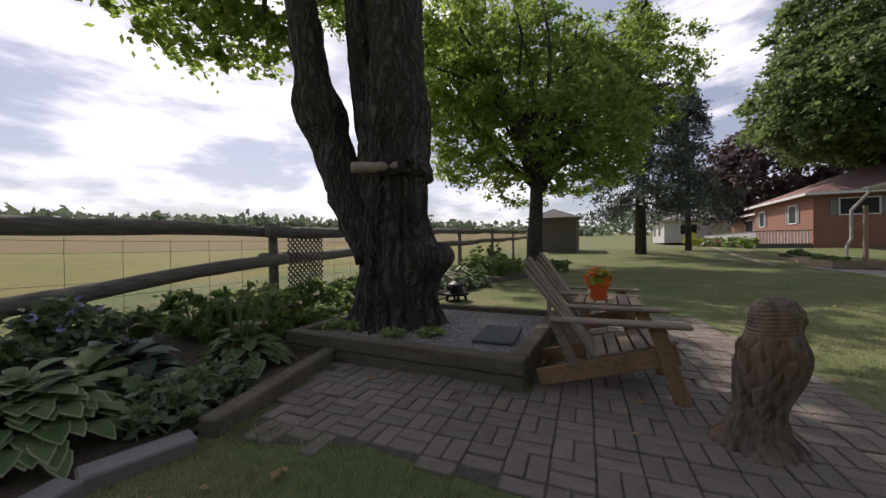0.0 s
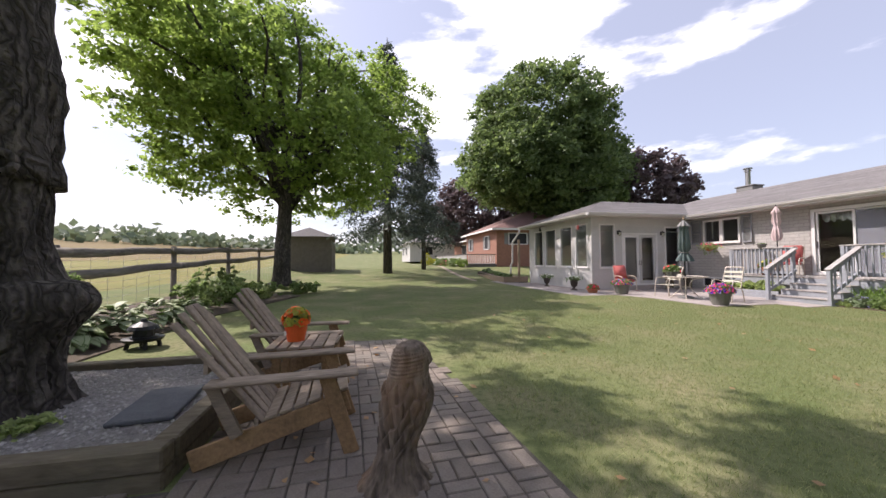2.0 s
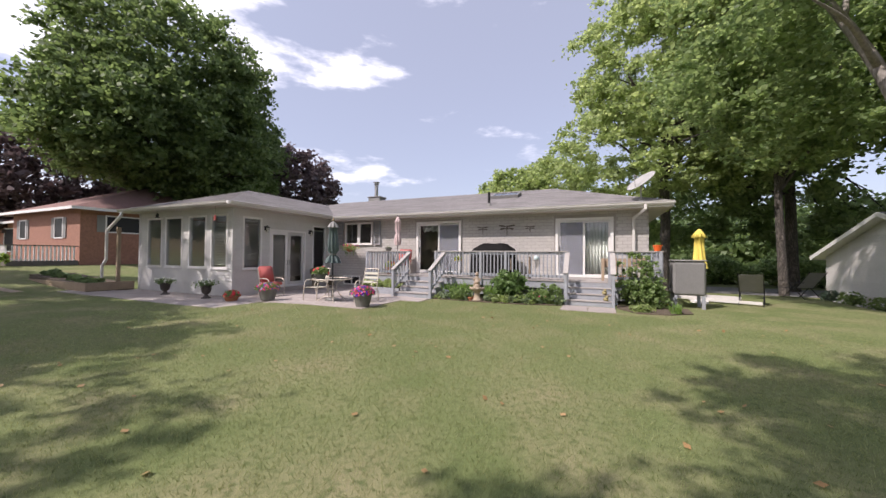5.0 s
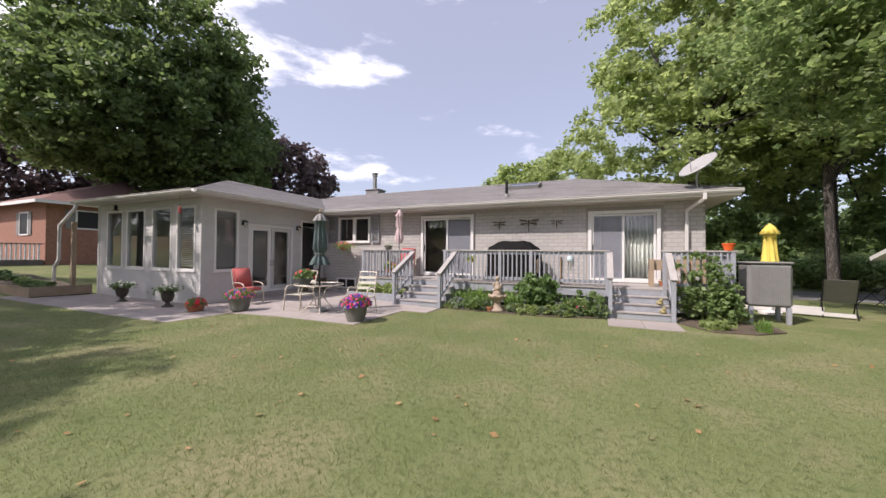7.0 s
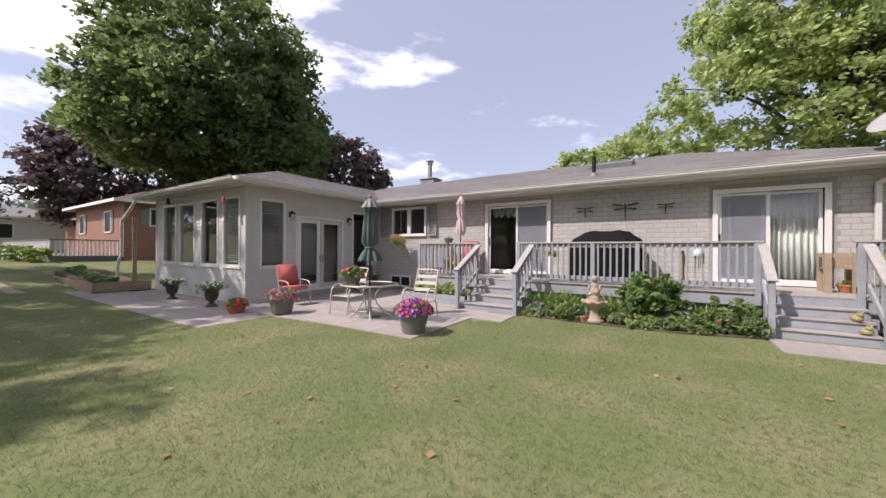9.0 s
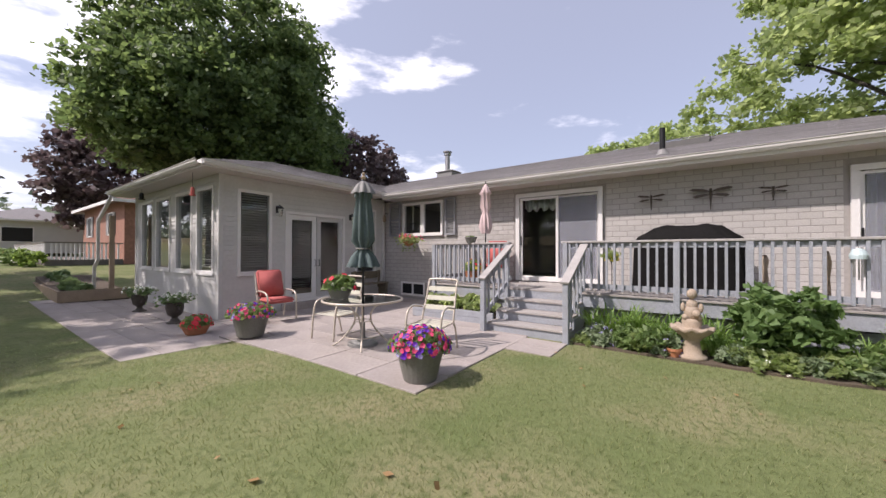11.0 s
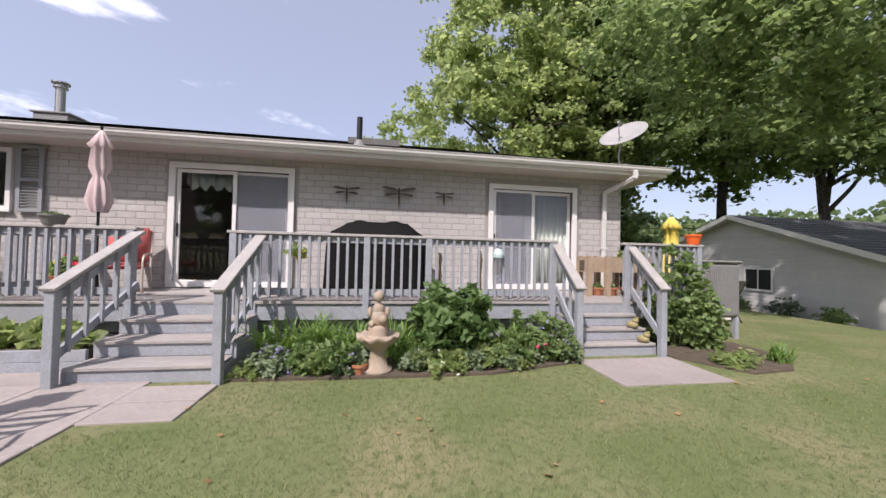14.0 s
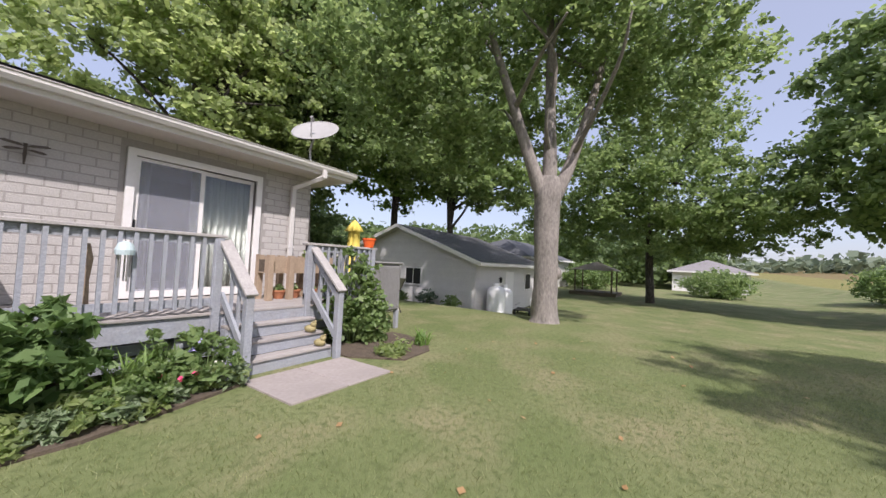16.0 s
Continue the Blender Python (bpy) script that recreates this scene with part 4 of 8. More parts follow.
def flip(axis, a0, a1, d0, d1, z0, z1):
    """A box on a wall: axis 'y' for walls that face -y (a = x, d = y), 'x' for walls that face +x (a = y, d = x)."""
    return (a0, a1, d0, d1, z0, z1) if axis == "y" else (d0, d1, a0, a1, z0, z1)


def frame_ring(axis, a0, a1, d0, d1, z0, z1, w):
    bm = bmesh.new()
    box(bm, *flip(axis, a0, a1, d0, d1, z1 - w, z1))
    box(bm, *flip(axis, a0, a1, d0, d1, z0, z0 + w))
    box(bm, *flip(axis, a0, a0 + w, d0, d1, z0 + w, z1 - w))
    box(bm, *flip(axis, a1 - w, a1, d0, d1, z0 + w, z1 - w))
    return bm


def blinds(parent, axis, a0, a1, d, z0, z1, step=0.055, share=1.0):
    z = z1 - 0.03
    while z > z1 - (z1 - z0) * share + 0.03:
        ends = [(a, d, z) if axis == "y" else (d, a, z) for a in (a0, a1)]
        part("blind_slat", beam(bmesh.new(), *ends, 0.044, 0.004, (0, 0.75, 1) if axis == "y" else (-0.75, 0, 1)), BLIND, parent)
        z -= step


def window(n, axis, a0, a1, z0, z1, face, out, label, with_blinds=0.0, sill=True):
    """A fixed window in an opening: frame ring, glass, sill; out is -1 or 1, the way outside on its axis."""
    t = thing("window_%d" % n, label, "window", kind="structure")
    s = sorted((face + out * 0.03, face - out * 0.09))
    part("window_frame", frame_ring(axis, a0 - 0.07, a1 + 0.07, s[0], s[1], z0 - 0.07, z1 + 0.07, 0.072), TRIM, t)
    g = sorted((face - out * 0.03, face - out * 0.038))
    pane(t, *flip(axis, a0 + 0.002, a1 - 0.002, g[0], g[1], z0 + 0.002, z1 - 0.002))
    if sill:
        s = sorted((face + out * 0.055, face + out * 0.031))
        part("window_sill", boxm(*flip(axis, a0 - 0.09, a1 + 0.09, s[0], s[1], z0 - 0.10, z0 - 0.06)), TRIM, t)
    if with_blinds:
        blinds(t, axis, a0 + 0.02, a1 - 0.02, face - out * 0.08, z0, z1, 0.06, with_blinds)
    return t


for i, (x0, x1, z0, z1) in enumerate(SUNF_HOLES):
    window(i + 1, "y", x0 + 0.07, x1 - 0.07, z0 + 0.07, z1 - 0.07, SUN_Y, -1, "tall white-framed sunroom window" + (" with lowered blinds" if i == 3 else ""), 1.0 if i == 3 else 0.0)
y0, y1, z0, z1 = SUNS_HOLES[0]
window(5, "x", y0 + 0.07, y1 - 0.07, z0 + 0.07, z1 - 0.07, SUN_X, 1, "white-framed sunroom window with lowered blinds", 0.98)
y0, y1, z0, z1 = SUNS_HOLES[2]
window(6, "x", y0 + 0.07, y1 - 0.07, z0 + 0.07, z1 - 0.07, SUN_X, 1, "dark-glazed narrow sunroom window in a white frame")


def french_doors():
    t = thing("door_1", "pair of white glazed patio doors with blinds inside", "door", kind="structure")
    y0, y1, z0, z1 = SUNS_HOLES[1]
    part("door_frame", frame_ring("x", y0, y1, SUN_X - 0.1, SUN_X + 0.035, z0, z1, 0.075), TRIM, t)
    mid = (y0 + y1) / 2
    for k, (a, b) in enumerate(((y0 + 0.08, mid - 0.01), (mid + 0.01, y1 - 0.08))):
        leaf = part("door_leaf", frame_ring("x", a, b, SUN_X - 0.06, SUN_X - 0.015, z0 + 0.08, z1 - 0.08, 0.13), TRIM if k == 0 else SIDING, t, "white glazed door leaf" if k == 0 else "grey screened door leaf")
        pane(leaf, SUN_X - 0.045, SUN_X - 0.037, a + 0.13, b - 0.13, z0 + 0.21, z1 - 0.21)
        if k == 0:
            blinds(leaf, "x", a + 0.14, b - 0.14, SUN_X - 0.11, z0 + 0.21, z1 - 0.21, 0.06, 0.95)
        bm = bmesh.new()
        tube(bm, [(SUN_X - 0.012, mid + (0.05 if k else -0.06), 1.05), (SUN_X + 0.05, mid + (0.05 if k else -0.06), 1.05), (SUN_X + 0.05, mid + (0.05 if k else -0.06), 1.22), (SUN_X - 0.012, mid + (0.05 if k else -0.06), 1.22)], 0.011, 6)
        part("door_handle", bm, BLACK, leaf, "black door handle")
    part("threshold", boxm(SUN_X - 0.08, SUN_X + 0.22, y0 - 0.1, y1 + 0.1, -0.09, 0.095), SLAB, t, "concrete door step")


french_doors()


def slider(n, x0, x1, z0, z1, label):
    t = thing("door_%d" % n, label, "door", kind="structure")
    part("door_frame", frame_ring("y", x0 - 0.10, x1 + 0.10, MAIN_Y - 0.045, MAIN_Y + 0.0, z0, z1 + 0.10, 0.10), TRIM, t)
    mid = (x0 + x1) / 2
    for k, (a, b, d) in enumerate(((x0 + 0.005, mid + 0.04, 0.012), (mid - 0.03, x1 - 0.005, 0.062))):
        leaf = part("sash", frame_ring("y", a, b, MAIN_Y + d, MAIN_Y + d + 0.04, z0 + 0.06, z1 - 0.01, 0.062), TRIM, t)
        pane(leaf, a + 0.06, b - 0.06, MAIN_Y + d + 0.015, MAIN_Y + d + 0.021, z0 + 0.12, z1 - 0.07)
    part("door_handle", boxm(x0 + 0.025, x0 + 0.05, MAIN_Y - 0.01, MAIN_Y + 0.014, 1.62, 1.86, bevel=0.005), BLACK, t, "black pull handle")
    return t


door = slider(2, -8.60, -6.68, 0.72, 2.86, "white sliding glass patio door with a fly screen")
part("fly_screen", boxm(-7.60, -6.72, MAIN_Y + 0.044, MAIN_Y + 0.047, 0.80, 2.80), SCREEN, door, "grey mesh fly screen")
door = slider(3, -2.68, -0.92, 0.72, 2.80, "white sliding glass door with pale curtains")
part("fly_screen", boxm(-2.61, -1.83, MAIN_Y + 0.004, MAIN_Y + 0.007, 0.80, 2.74), SCREEN, door, "grey mesh fly screen")


def curtain(name, x0, x1, y, z0, z1, label, material=CURTAIN, folds=16, scallop=0.0):
    bm = bmesh.new()
    n = folds * 6
    tops, bots = [], []
    for i in range(n + 1):
        x = x0 + (x1 - x0) * i / n
        d = 0.035 * math.sin(2 * math.pi * folds * i / n) + 0.012 * math.sin(i * 0.7)
        tops.append(bm.verts.new((x, y + d, z1)))
        bots.append(bm.verts.new((x, y + d * 1.2, z0 - scallop * abs(math.sin(math.pi * 4 * i / n)))))
    for i in range(n):
        bm.faces.new((tops[i], tops[i + 1], bots[i + 1], bots[i]))
    ob = part(name, bm, material, None, label, True)
    ob.modifiers.new("thickness", "SOLIDIFY").thickness = 0.004
    return tagged(ob, label, "curtain")


curtain("curtain", -1.86, -0.88, MAIN_Y + 0.28, 0.74, 2.84, "pale full-length curtain behind the sliding door", folds=9)
curtain("curtain", -2.72, -2.42, MAIN_Y + 0.28, 0.74, 2.84, "pale full-length curtain behind the sliding door", folds=4)
curtain("valance", -8.55, -7.70, MAIN_Y + 0.25, 2.62, 2.84, "white scalloped lace valance behind the door glass", folds=6, scallop=0.12)


def kitchen_window():
    x0, x1, z0, z1 = MAIN_HOLES[0]
    t = window(7, "y", x0 + 0.07, x1 - 0.07, z0 + 0.07, z1 - 0.07, MAIN_Y, -1, "white double kitchen window between grey shutters")
    mid = (x0 + x1) / 2 + 0.02
    part("mullion", boxm(mid - 0.075, mid + 0.075, MAIN_Y - 0.028, MAIN_Y + 0.06, z0 + 0.072, z1 - 0.072), TRIM, t)
    part("curtain", boxm(x0 + 0.32, x0 + 0.36, MAIN_Y + 0.10, MAIN_Y + 0.13, z0 + 0.2, z1 - 0.05), CURTAIN, t)
    for a, b in ((-13.28, -12.78), (-10.98, -10.60)):
        s = thing("shutter", "grey louvred window shutter on the brick wall", "shutter", group="kitchen shutters")
        part("shutter_frame", frame_ring("y", a, b, MAIN_Y - 0.06, MAIN_Y - 0.022, 1.96, 3.08, 0.06), SHUTTER, s)
        part("rail", boxm(a + 0.061, b - 0.061, MAIN_Y - 0.058, MAIN_Y - 0.024, 2.47, 2.53), SHUTTER, s)
        z = 2.05
        while z < 2.99:
            if not 2.44 < z < 2.54:
                bm = bmesh.new()
                beam(bm, (a + 0.062, MAIN_Y - 0.042, z), (b - 0.062, MAIN_Y - 0.042, z), 0.032, 0.008, (0, 0.6, 1))
                part("slat", bm, SHUTTER, s)
            z += 0.05
    t = thing("cellar_window", "small white-framed cellar window with dark panes", "window", kind="structure")
    part("window_frame", frame_ring("y", -12.75, -11.75, MAIN_Y - 0.045, MAIN_Y - 0.005, 0.04, 0.48, 0.06), TRIM, t)
    part("mullion", boxm(-12.28, -12.22, MAIN_Y - 0.04, MAIN_Y - 0.006, 0.102, 0.418), TRIM, t)
    part("pane", boxm(-12.688, -12.282, MAIN_Y - 0.02, MAIN_Y - 0.012, 0.102, 0.418), BLACK, t, "dark cellar pane")
    part("pane", boxm(-12.218, -11.812, MAIN_Y - 0.02, MAIN_Y - 0.012, 0.102, 0.418), BLACK, t, "dark cellar pane")


kitchen_window()


def corner_post(name, x0, x1, y0, y1, z0, z1, material, label):
    structure(name, boxm(x0, x1, y0, y1, z0, z1, bevel=0.006), material, label)


corner_post("trim_sunroom_corner", SUN_X - 0.05, SUN_X + 0.03, SUN_Y - 0.03, SUN_Y + 0.06, -0.25, EAVE_Z + 0.098, SIDING, "vinyl corner post")
corner_post("trim_sunroom_west", -19.75, -19.62, SUN_Y - 0.03, SUN_Y + 0.06, -0.25, EAVE_Z + 0.098, SIDING, "vinyl corner post")
corner_post("trim_inner_corner", SUN_X + 0.002, SUN_X + 0.10, MAIN_Y - 0.09, MAIN_Y - 0.03, -0.1, EAVE_Z - 0.002, SIDING, "vinyl inside corner trim")


def gutter(name, a, b, z, axis, label):
    t = thing(name, label, "gutter", kind="structure")
    bm = bmesh.new()
    prof = [(0.0, 0.0), (-0.075, 0.0), (-0.105, 0.05), (-0.105, 0.095), (-0.12, 0.1), (-0.12, 0.108), (-0.098, 0.105), (-0.09, 0.06), (-0.07, 0.012), (0.0, 0.012)]
    ends = []
    for p in (a, b):
        ends.append([bm.verts.new((p, axis[1] + d, z + h) if axis[0] == "y" else (axis[1] - d, p, z + h)) for d, h in prof])
    for i in range(len(prof)):
        j = (i + 1) % len(prof)
        bm.faces.new((ends[0][i], ends[0][j], ends[1][j], ends[1][i]))
    part("trough", bm, GUTTER, t)
    return t


gutter("gutter_main", -13.0, 0.93, 3.185, ("y", 13.316), "white metal gutter along the main eave")
gutter("gutter_sunroom_side", 8.2, 13.30, 3.245, ("x", -13.066), "white metal gutter along the sunroom eave")
gutter("gutter_sunroom_front", -20.2, -13.08, 3.245, ("y", 8.186), "white metal gutter along the sunroom front eave")


def downpipe(label, pts, r=0.045):
    t = thing("downpipe", label, "downpipe")
    bm = bmesh.new()
    for p, q in zip(pts, pts[1:]):
        beam(bm, p, Vector(q) + (Vector(q) - Vector(p)).normalized() * 0.03, 2 * r, 1.5 * r, (0, 1, 0.01), 0.01)
    part("pipe", bm, GUTTER, t)
    return t


dp = downpipe("white downpipe on the brick wall beside the deck", [(0.10, 13.24, 3.2), (0.10, 13.24, 3.06), (-0.20, 13.80, 2.82), (-0.20, 13.81, 0.76)])
part("pipe_strap", boxm(-0.26, -0.14, 13.765, 13.86, 1.6, 1.64), GUTTER, dp)
downpipe("long white downpipe from the sunroom eave to the bed", [(-19.9, 8.15, 3.22), (-19.9, 8.1, 3.05), (-20.75, 8.0, 2.45), (-20.75, 8.0, 1.2), (-20.95, 7.95, 0.9), (-20.95, 7.95, 0.28), (-22.6, 7.4, 0.2)], 0.055)


def wall_lantern(y, z):
    t = thing("wall_lantern", "black wall lantern beside the patio doors", "lamp", (SUN_X, y, z), group="patio lanterns")
    part("backplate", boxm(0.0, 0.025, -0.05, 0.05, -0.08, 0.1, bevel=0.006), BLACK, t)
    bm = bmesh.new()
    tube(bm, bent([(0.02, 0, 0.03), (0.1, 0, 0.12), (0.15, 0, 0.08)], 4), 0.01, 6)
    part("arm", bm, BLACK, t)
    bm = bmesh.new()
    lathe(bm, [(0.085, 0.02), (0.075, 0.05), (0.02, 0.09)], 10, (0.15, 0, 0))
    part("cap", bm, BLACK, t)
    bm = bmesh.new()
    lathe(bm, [(0.045, -0.17), (0.06, -0.02), (0.06, 0.018)], 10, (0.15, 0, 0))
    part("lantern_glass", bm, glass_clear, t, "clear lantern glass")
    return t


glass_clear = glass_mat("lantern_glass", (0.9, 0.88, 0.8))
wall_lantern(10.08, 2.52)
wall_lantern(12.42, 2.50)
t = thing("wall_bell", "small yellow hanging lantern beside the kitchen window", "lamp", (-13.42, 13.74, 2.62))
bm = bmesh.new()
lathe(bm, [(0.03, -0.16), (0.05, -0.14), (0.05, 0.0), (0.02, 0.06)], 10)
part("body", bm, CEDAR, t)
bm = bmesh.new()
tube(bm, bent([(0, 0.14, 0.10), (0, 0.08, 0.16), (0, 0, 0.07)], 4), 0.008, 6)
part("bracket", bm, BLACK, t)


def dragonfly(x, z, s, seed):
    t = thing("dragonfly_wall_art", "dark rusted metal dragonfly hung on the brick wall", "wall art", (x, MAIN_Y - 0.05, z), group="wall dragonflies")
    bm = bmesh.new()
    tube(bm, [(0, 0, 0.12 * s), (0, -0.01, 0.02 * s), (0, 0, -0.12 * s), (0, 0.01, -0.38 * s)], [0.02, 0.028 * s, 0.018, 0.008], 8)
    part("body", bm, BRONZE, t)
    for sx in (-1, 1):
        for dz, up, ln in ((0.06, 0.05, 0.42), (-0.02, -0.04, 0.36)):
            bm = bmesh.new()
            out = [(0, dz - 0.012), (0.12, dz + up * 0.4 + 0.03), (ln * 0.8, dz + up + 0.035), (ln, dz + up), (ln * 0.8, dz + up - 0.035), (0.12, dz + up * 0.3 - 0.03)]
            f = [bm.verts.new((sx * u * s, -0.03, v * s)) for u, v in out]
            b = [bm.verts.new((sx * u * s, -0.024, v * s)) for u, v in out]
            bm.faces.new(f)
            bm.faces.new(b[::-1])
            for i in range(6):
                bm.faces.new((f[i], b[i], b[(i + 1) % 6], f[(i + 1) % 6]))
            part("wing", bm, BRONZE, t)
    part("hook", boxm(-0.01, 0.01, 0.0, 0.055, 0.0, 0.02), BRONZE, t)


dragonfly(-5.62, 2.58, 0.62, 1)
dragonfly(-4.62, 2.60, 0.82, 2)
dragonfly(-3.72, 2.58, 0.50, 3)


def roof_fittings():
    t = thing("chimney", "low grey chimney on the roof with a metal flue", "chimney", (-14.0, 18.4, 4.72))
    part("chimney_body", boxm(-0.42, 0.42, -0.34, 0.34, -0.5, 0.32, bevel=0.02), TANK_GREY, t)
    part("stack_cap", boxm(-0.47, 0.47, -0.39, 0.39, 0.322, 0.38, bevel=0.02), TANK_GREY, t)
    bm = bmesh.new()
    lathe(bm, [(0.11, 0.38), (0.11, 1.15), (0.16, 1.16), (0.16, 1.2), (0.12, 1.21), (0.12, 1.27), (0.2, 1.28), (0.2, 1.32)], 14, (-0.05, 0, 0))
    part("flue", bm, STEEL, t, "galvanised flue")
    t = thing("vent_pipe", "dark plumbing vent pipe on the shingled roof", "vent", (-5.43, 14.05, 3.56))
    bm = bmesh.new()
    lathe(bm, [(0.055, -0.1), (0.055, 0.55), (0.045, 0.55), (0.045, 0.5)], 12)
    part("pipe", bm, BLACK, t)
    bm = bmesh.new()
    lathe(bm, [(0.13, -0.04), (0.07, 0.09)], 12)
    part("flashing", bm, TANK_GREY, t)
    t = new("skylight")
    t.matrix_world = pose(-5.2, 16.0, 4.22, 18.4, 0, 0)
    tagged(t, "flat framed skylight in the shingled roof", "skylight")
    bm = bmesh.new()
    for b in ((-0.62, 0.62, -0.42, -0.35), (-0.62, 0.62, 0.35, 0.42), (-0.62, -0.55, -0.349, 0.349), (0.55, 0.62, -0.349, 0.349)):
        box(bm, *b, -0.05, 0.12)
    part("curb", bm, TANK_GREY, t)
    part("dome", boxm(-0.549, 0.549, -0.349, 0.349, 0.08, 0.105), GLASS, t, "clear skylight pane")
    t = thing("satellite_dish", "grey satellite dish on the corner of the roof", "satellite dish", (0.0, 13.62, 3.40))
    bm = bmesh.new()
    tube(bm, bent([(0.02, 0, -0.02), (0.0, 0, 0.25), (0.03, -0.08, 0.56)], 4), 0.025, 8)
    part("mast", bm, STEEL, t)
    part("foot", boxm(-0.08, 0.12, -0.1, 0.1, -0.05, 0.0), STEEL, t)
    bm = bmesh.new()
    rings = []
    for i in range(7):
        r = 0.50 * i / 6
        rings.append([(r * math.cos(2 * math.pi * k / 28) * 0.92, r * math.sin(2 * math.pi * k / 28), 0.30 * r * r) for k in range(28)])
    vs = [[bm.verts.new(p) for p in ring] for ring in rings[1:]]
    c = bm.verts.new((0, 0, 0))
    for k in range(28):
        bm.faces.new((c, vs[0][k], vs[0][(k + 1) % 28]))
    for a, b in zip(vs, vs[1:]):
        for k in range(28):
            bm.faces.new((a[k], a[(k + 1) % 28], b[(k + 1) % 28], b[k]))
    aim = Matrix.Translation((0.02, -0.12, 0.58)) @ Vector((-0.52, -0.36, 0.74)).to_track_quat("Z", "Y").to_matrix().to_4x4()
    bm.transform(aim)
    d = part("dish", bm, DISH, t, smooth=True)
    d.modifiers.new("thickness", "SOLIDIFY").thickness = 0.012
    bm = bmesh.new()
    tip = aim @ Vector((0.0, -0.08, 0.36))
    tube(bm, [aim @ Vector((0, -0.30, 0.02)), tip], 0.012, 6)
    part("feed_arm", bm, STEEL, t)
    bm = bmesh.new()
    tube(bm, [tip, tip + (aim.to_3x3() @ Vector((0, 0.05, -0.1)))], [0.03, 0.04], 8)
    part("feed_horn", bm, TANK_GREY, t)


roof_fittings()

# ---------------------------------------------------------------- the deck
DECK_Y, DECK_Z, CAP_Z = 12.06, 0.70, 1.66


def deck():
    t = thing("deck", "grey-painted timber deck along the house wall", "deck")
    y, k = DECK_Y - 0.03, 0
    while y < MAIN_Y - 0.06:
        part("deck_board", boxm(-10.08, 0.42, y, min(y + 0.135, MAIN_Y - 0.05), DECK_Z - 0.035, DECK_Z, bevel=0.004), DECK_WORN, t)
        y += 0.142
    part("rim_board", boxm(-10.06, 0.40, DECK_Y, DECK_Y + 0.04, 0.44, DECK_Z - 0.037), PAINT_GREY, t)
    part("rim_board", boxm(-10.06, -10.02, DECK_Y + 0.041, MAIN_Y - 0.06, 0.44, DECK_Z - 0.037), PAINT_GREY, t)
    part("rim_board", boxm(0.36, 0.40, DECK_Y + 0.041, MAIN_Y - 0.06, 0.44, DECK_Z - 0.037), PAINT_GREY, t)
    for x in (-9.9, -8.2, -6.4, -4.6, -2.6, -0.8, 0.3):
        part("deck_post", boxm(x - 0.045, x + 0.045, DECK_Y + 0.06, DECK_Y + 0.15, -0.15, 0.66), PAINT_GREY, t)
    for z in (0.12, 0.27):
        part("skirt_board", boxm(-10.04, 0.38, DECK_Y + 0.16, DECK_Y + 0.18, z, z + 0.12), PAINT_GREY, t)


deck()


def railing(label, a, b, posts, balusters=True):
    """A straight railing on the deck from a to b (x, y), with posts at the given shares of its length."""
    t = thing("deck_railing", label, "railing", group="deck railings")
    a, b = Vector((*a, 0)), Vector((*b, 0))
    d = (b - a).normalized()
    side = Vector((d.y, -d.x, 0))
    ln = (b - a).length

    def at(s, z, off=0.0):
        return a + d * s + side * off + Vector((0, 0, z))

    for f in posts:
        s = min(max(f * ln, 0.045), ln - 0.045)
        part("post", beam(bmesh.new(), at(s, 0.46, 0.02), at(s, CAP_Z - 0.04, 0.02), 0.09, 0.09, side, 0.006), PAINT_GREY, t)
    part("rail_cap", beam(bmesh.new(), at(-0.03, CAP_Z - 0.02), at(ln + 0.03, CAP_Z - 0.02), 0.14, 0.038, bevel=0.006), CAP_WORN, t)
    part("top_rail", beam(bmesh.new(), at(0, CAP_Z - 0.085), at(ln, CAP_Z - 0.085), 0.038, 0.088), PAINT_GREY, t)
    part("bottom_rail", beam(bmesh.new(), at(0, 0.83), at(ln, 0.83), 0.038, 0.088), PAINT_GREY, t)
    s = 0.13
    while s < ln - 0.06:
        if all(abs(s - f * ln) > 0.07 for f in posts):
            part("baluster", beam(bmesh.new(), at(s, 0.765, 0.037), at(s, CAP_Z - 0.045, 0.037), 0.036, 0.036, side), PAINT_GREY, t)
        s += 0.128
    return t


railing("weathered grey-painted deck railing beside the steps", (-10.06, DECK_Y), (-8.06, DECK_Y), (0, 1))
railing("weathered grey-painted deck railing at the deck end", (-10.06, MAIN_Y - 0.1), (-10.06, DECK_Y + 0.1), (0,))
railing("long weathered grey-painted deck railing", (-6.93, DECK_Y), (-2.23, DECK_Y), (0, 0.385, 0.575, 1))
railing("short grey-painted deck railing with a vine", (-1.03, DECK_Y), (0.40, DECK_Y), (0, 1))
railing("grey-painted deck railing at the deck end", (0.40, DECK_Y + 0.1), (0.40, MAIN_Y - 0.1), (1,))


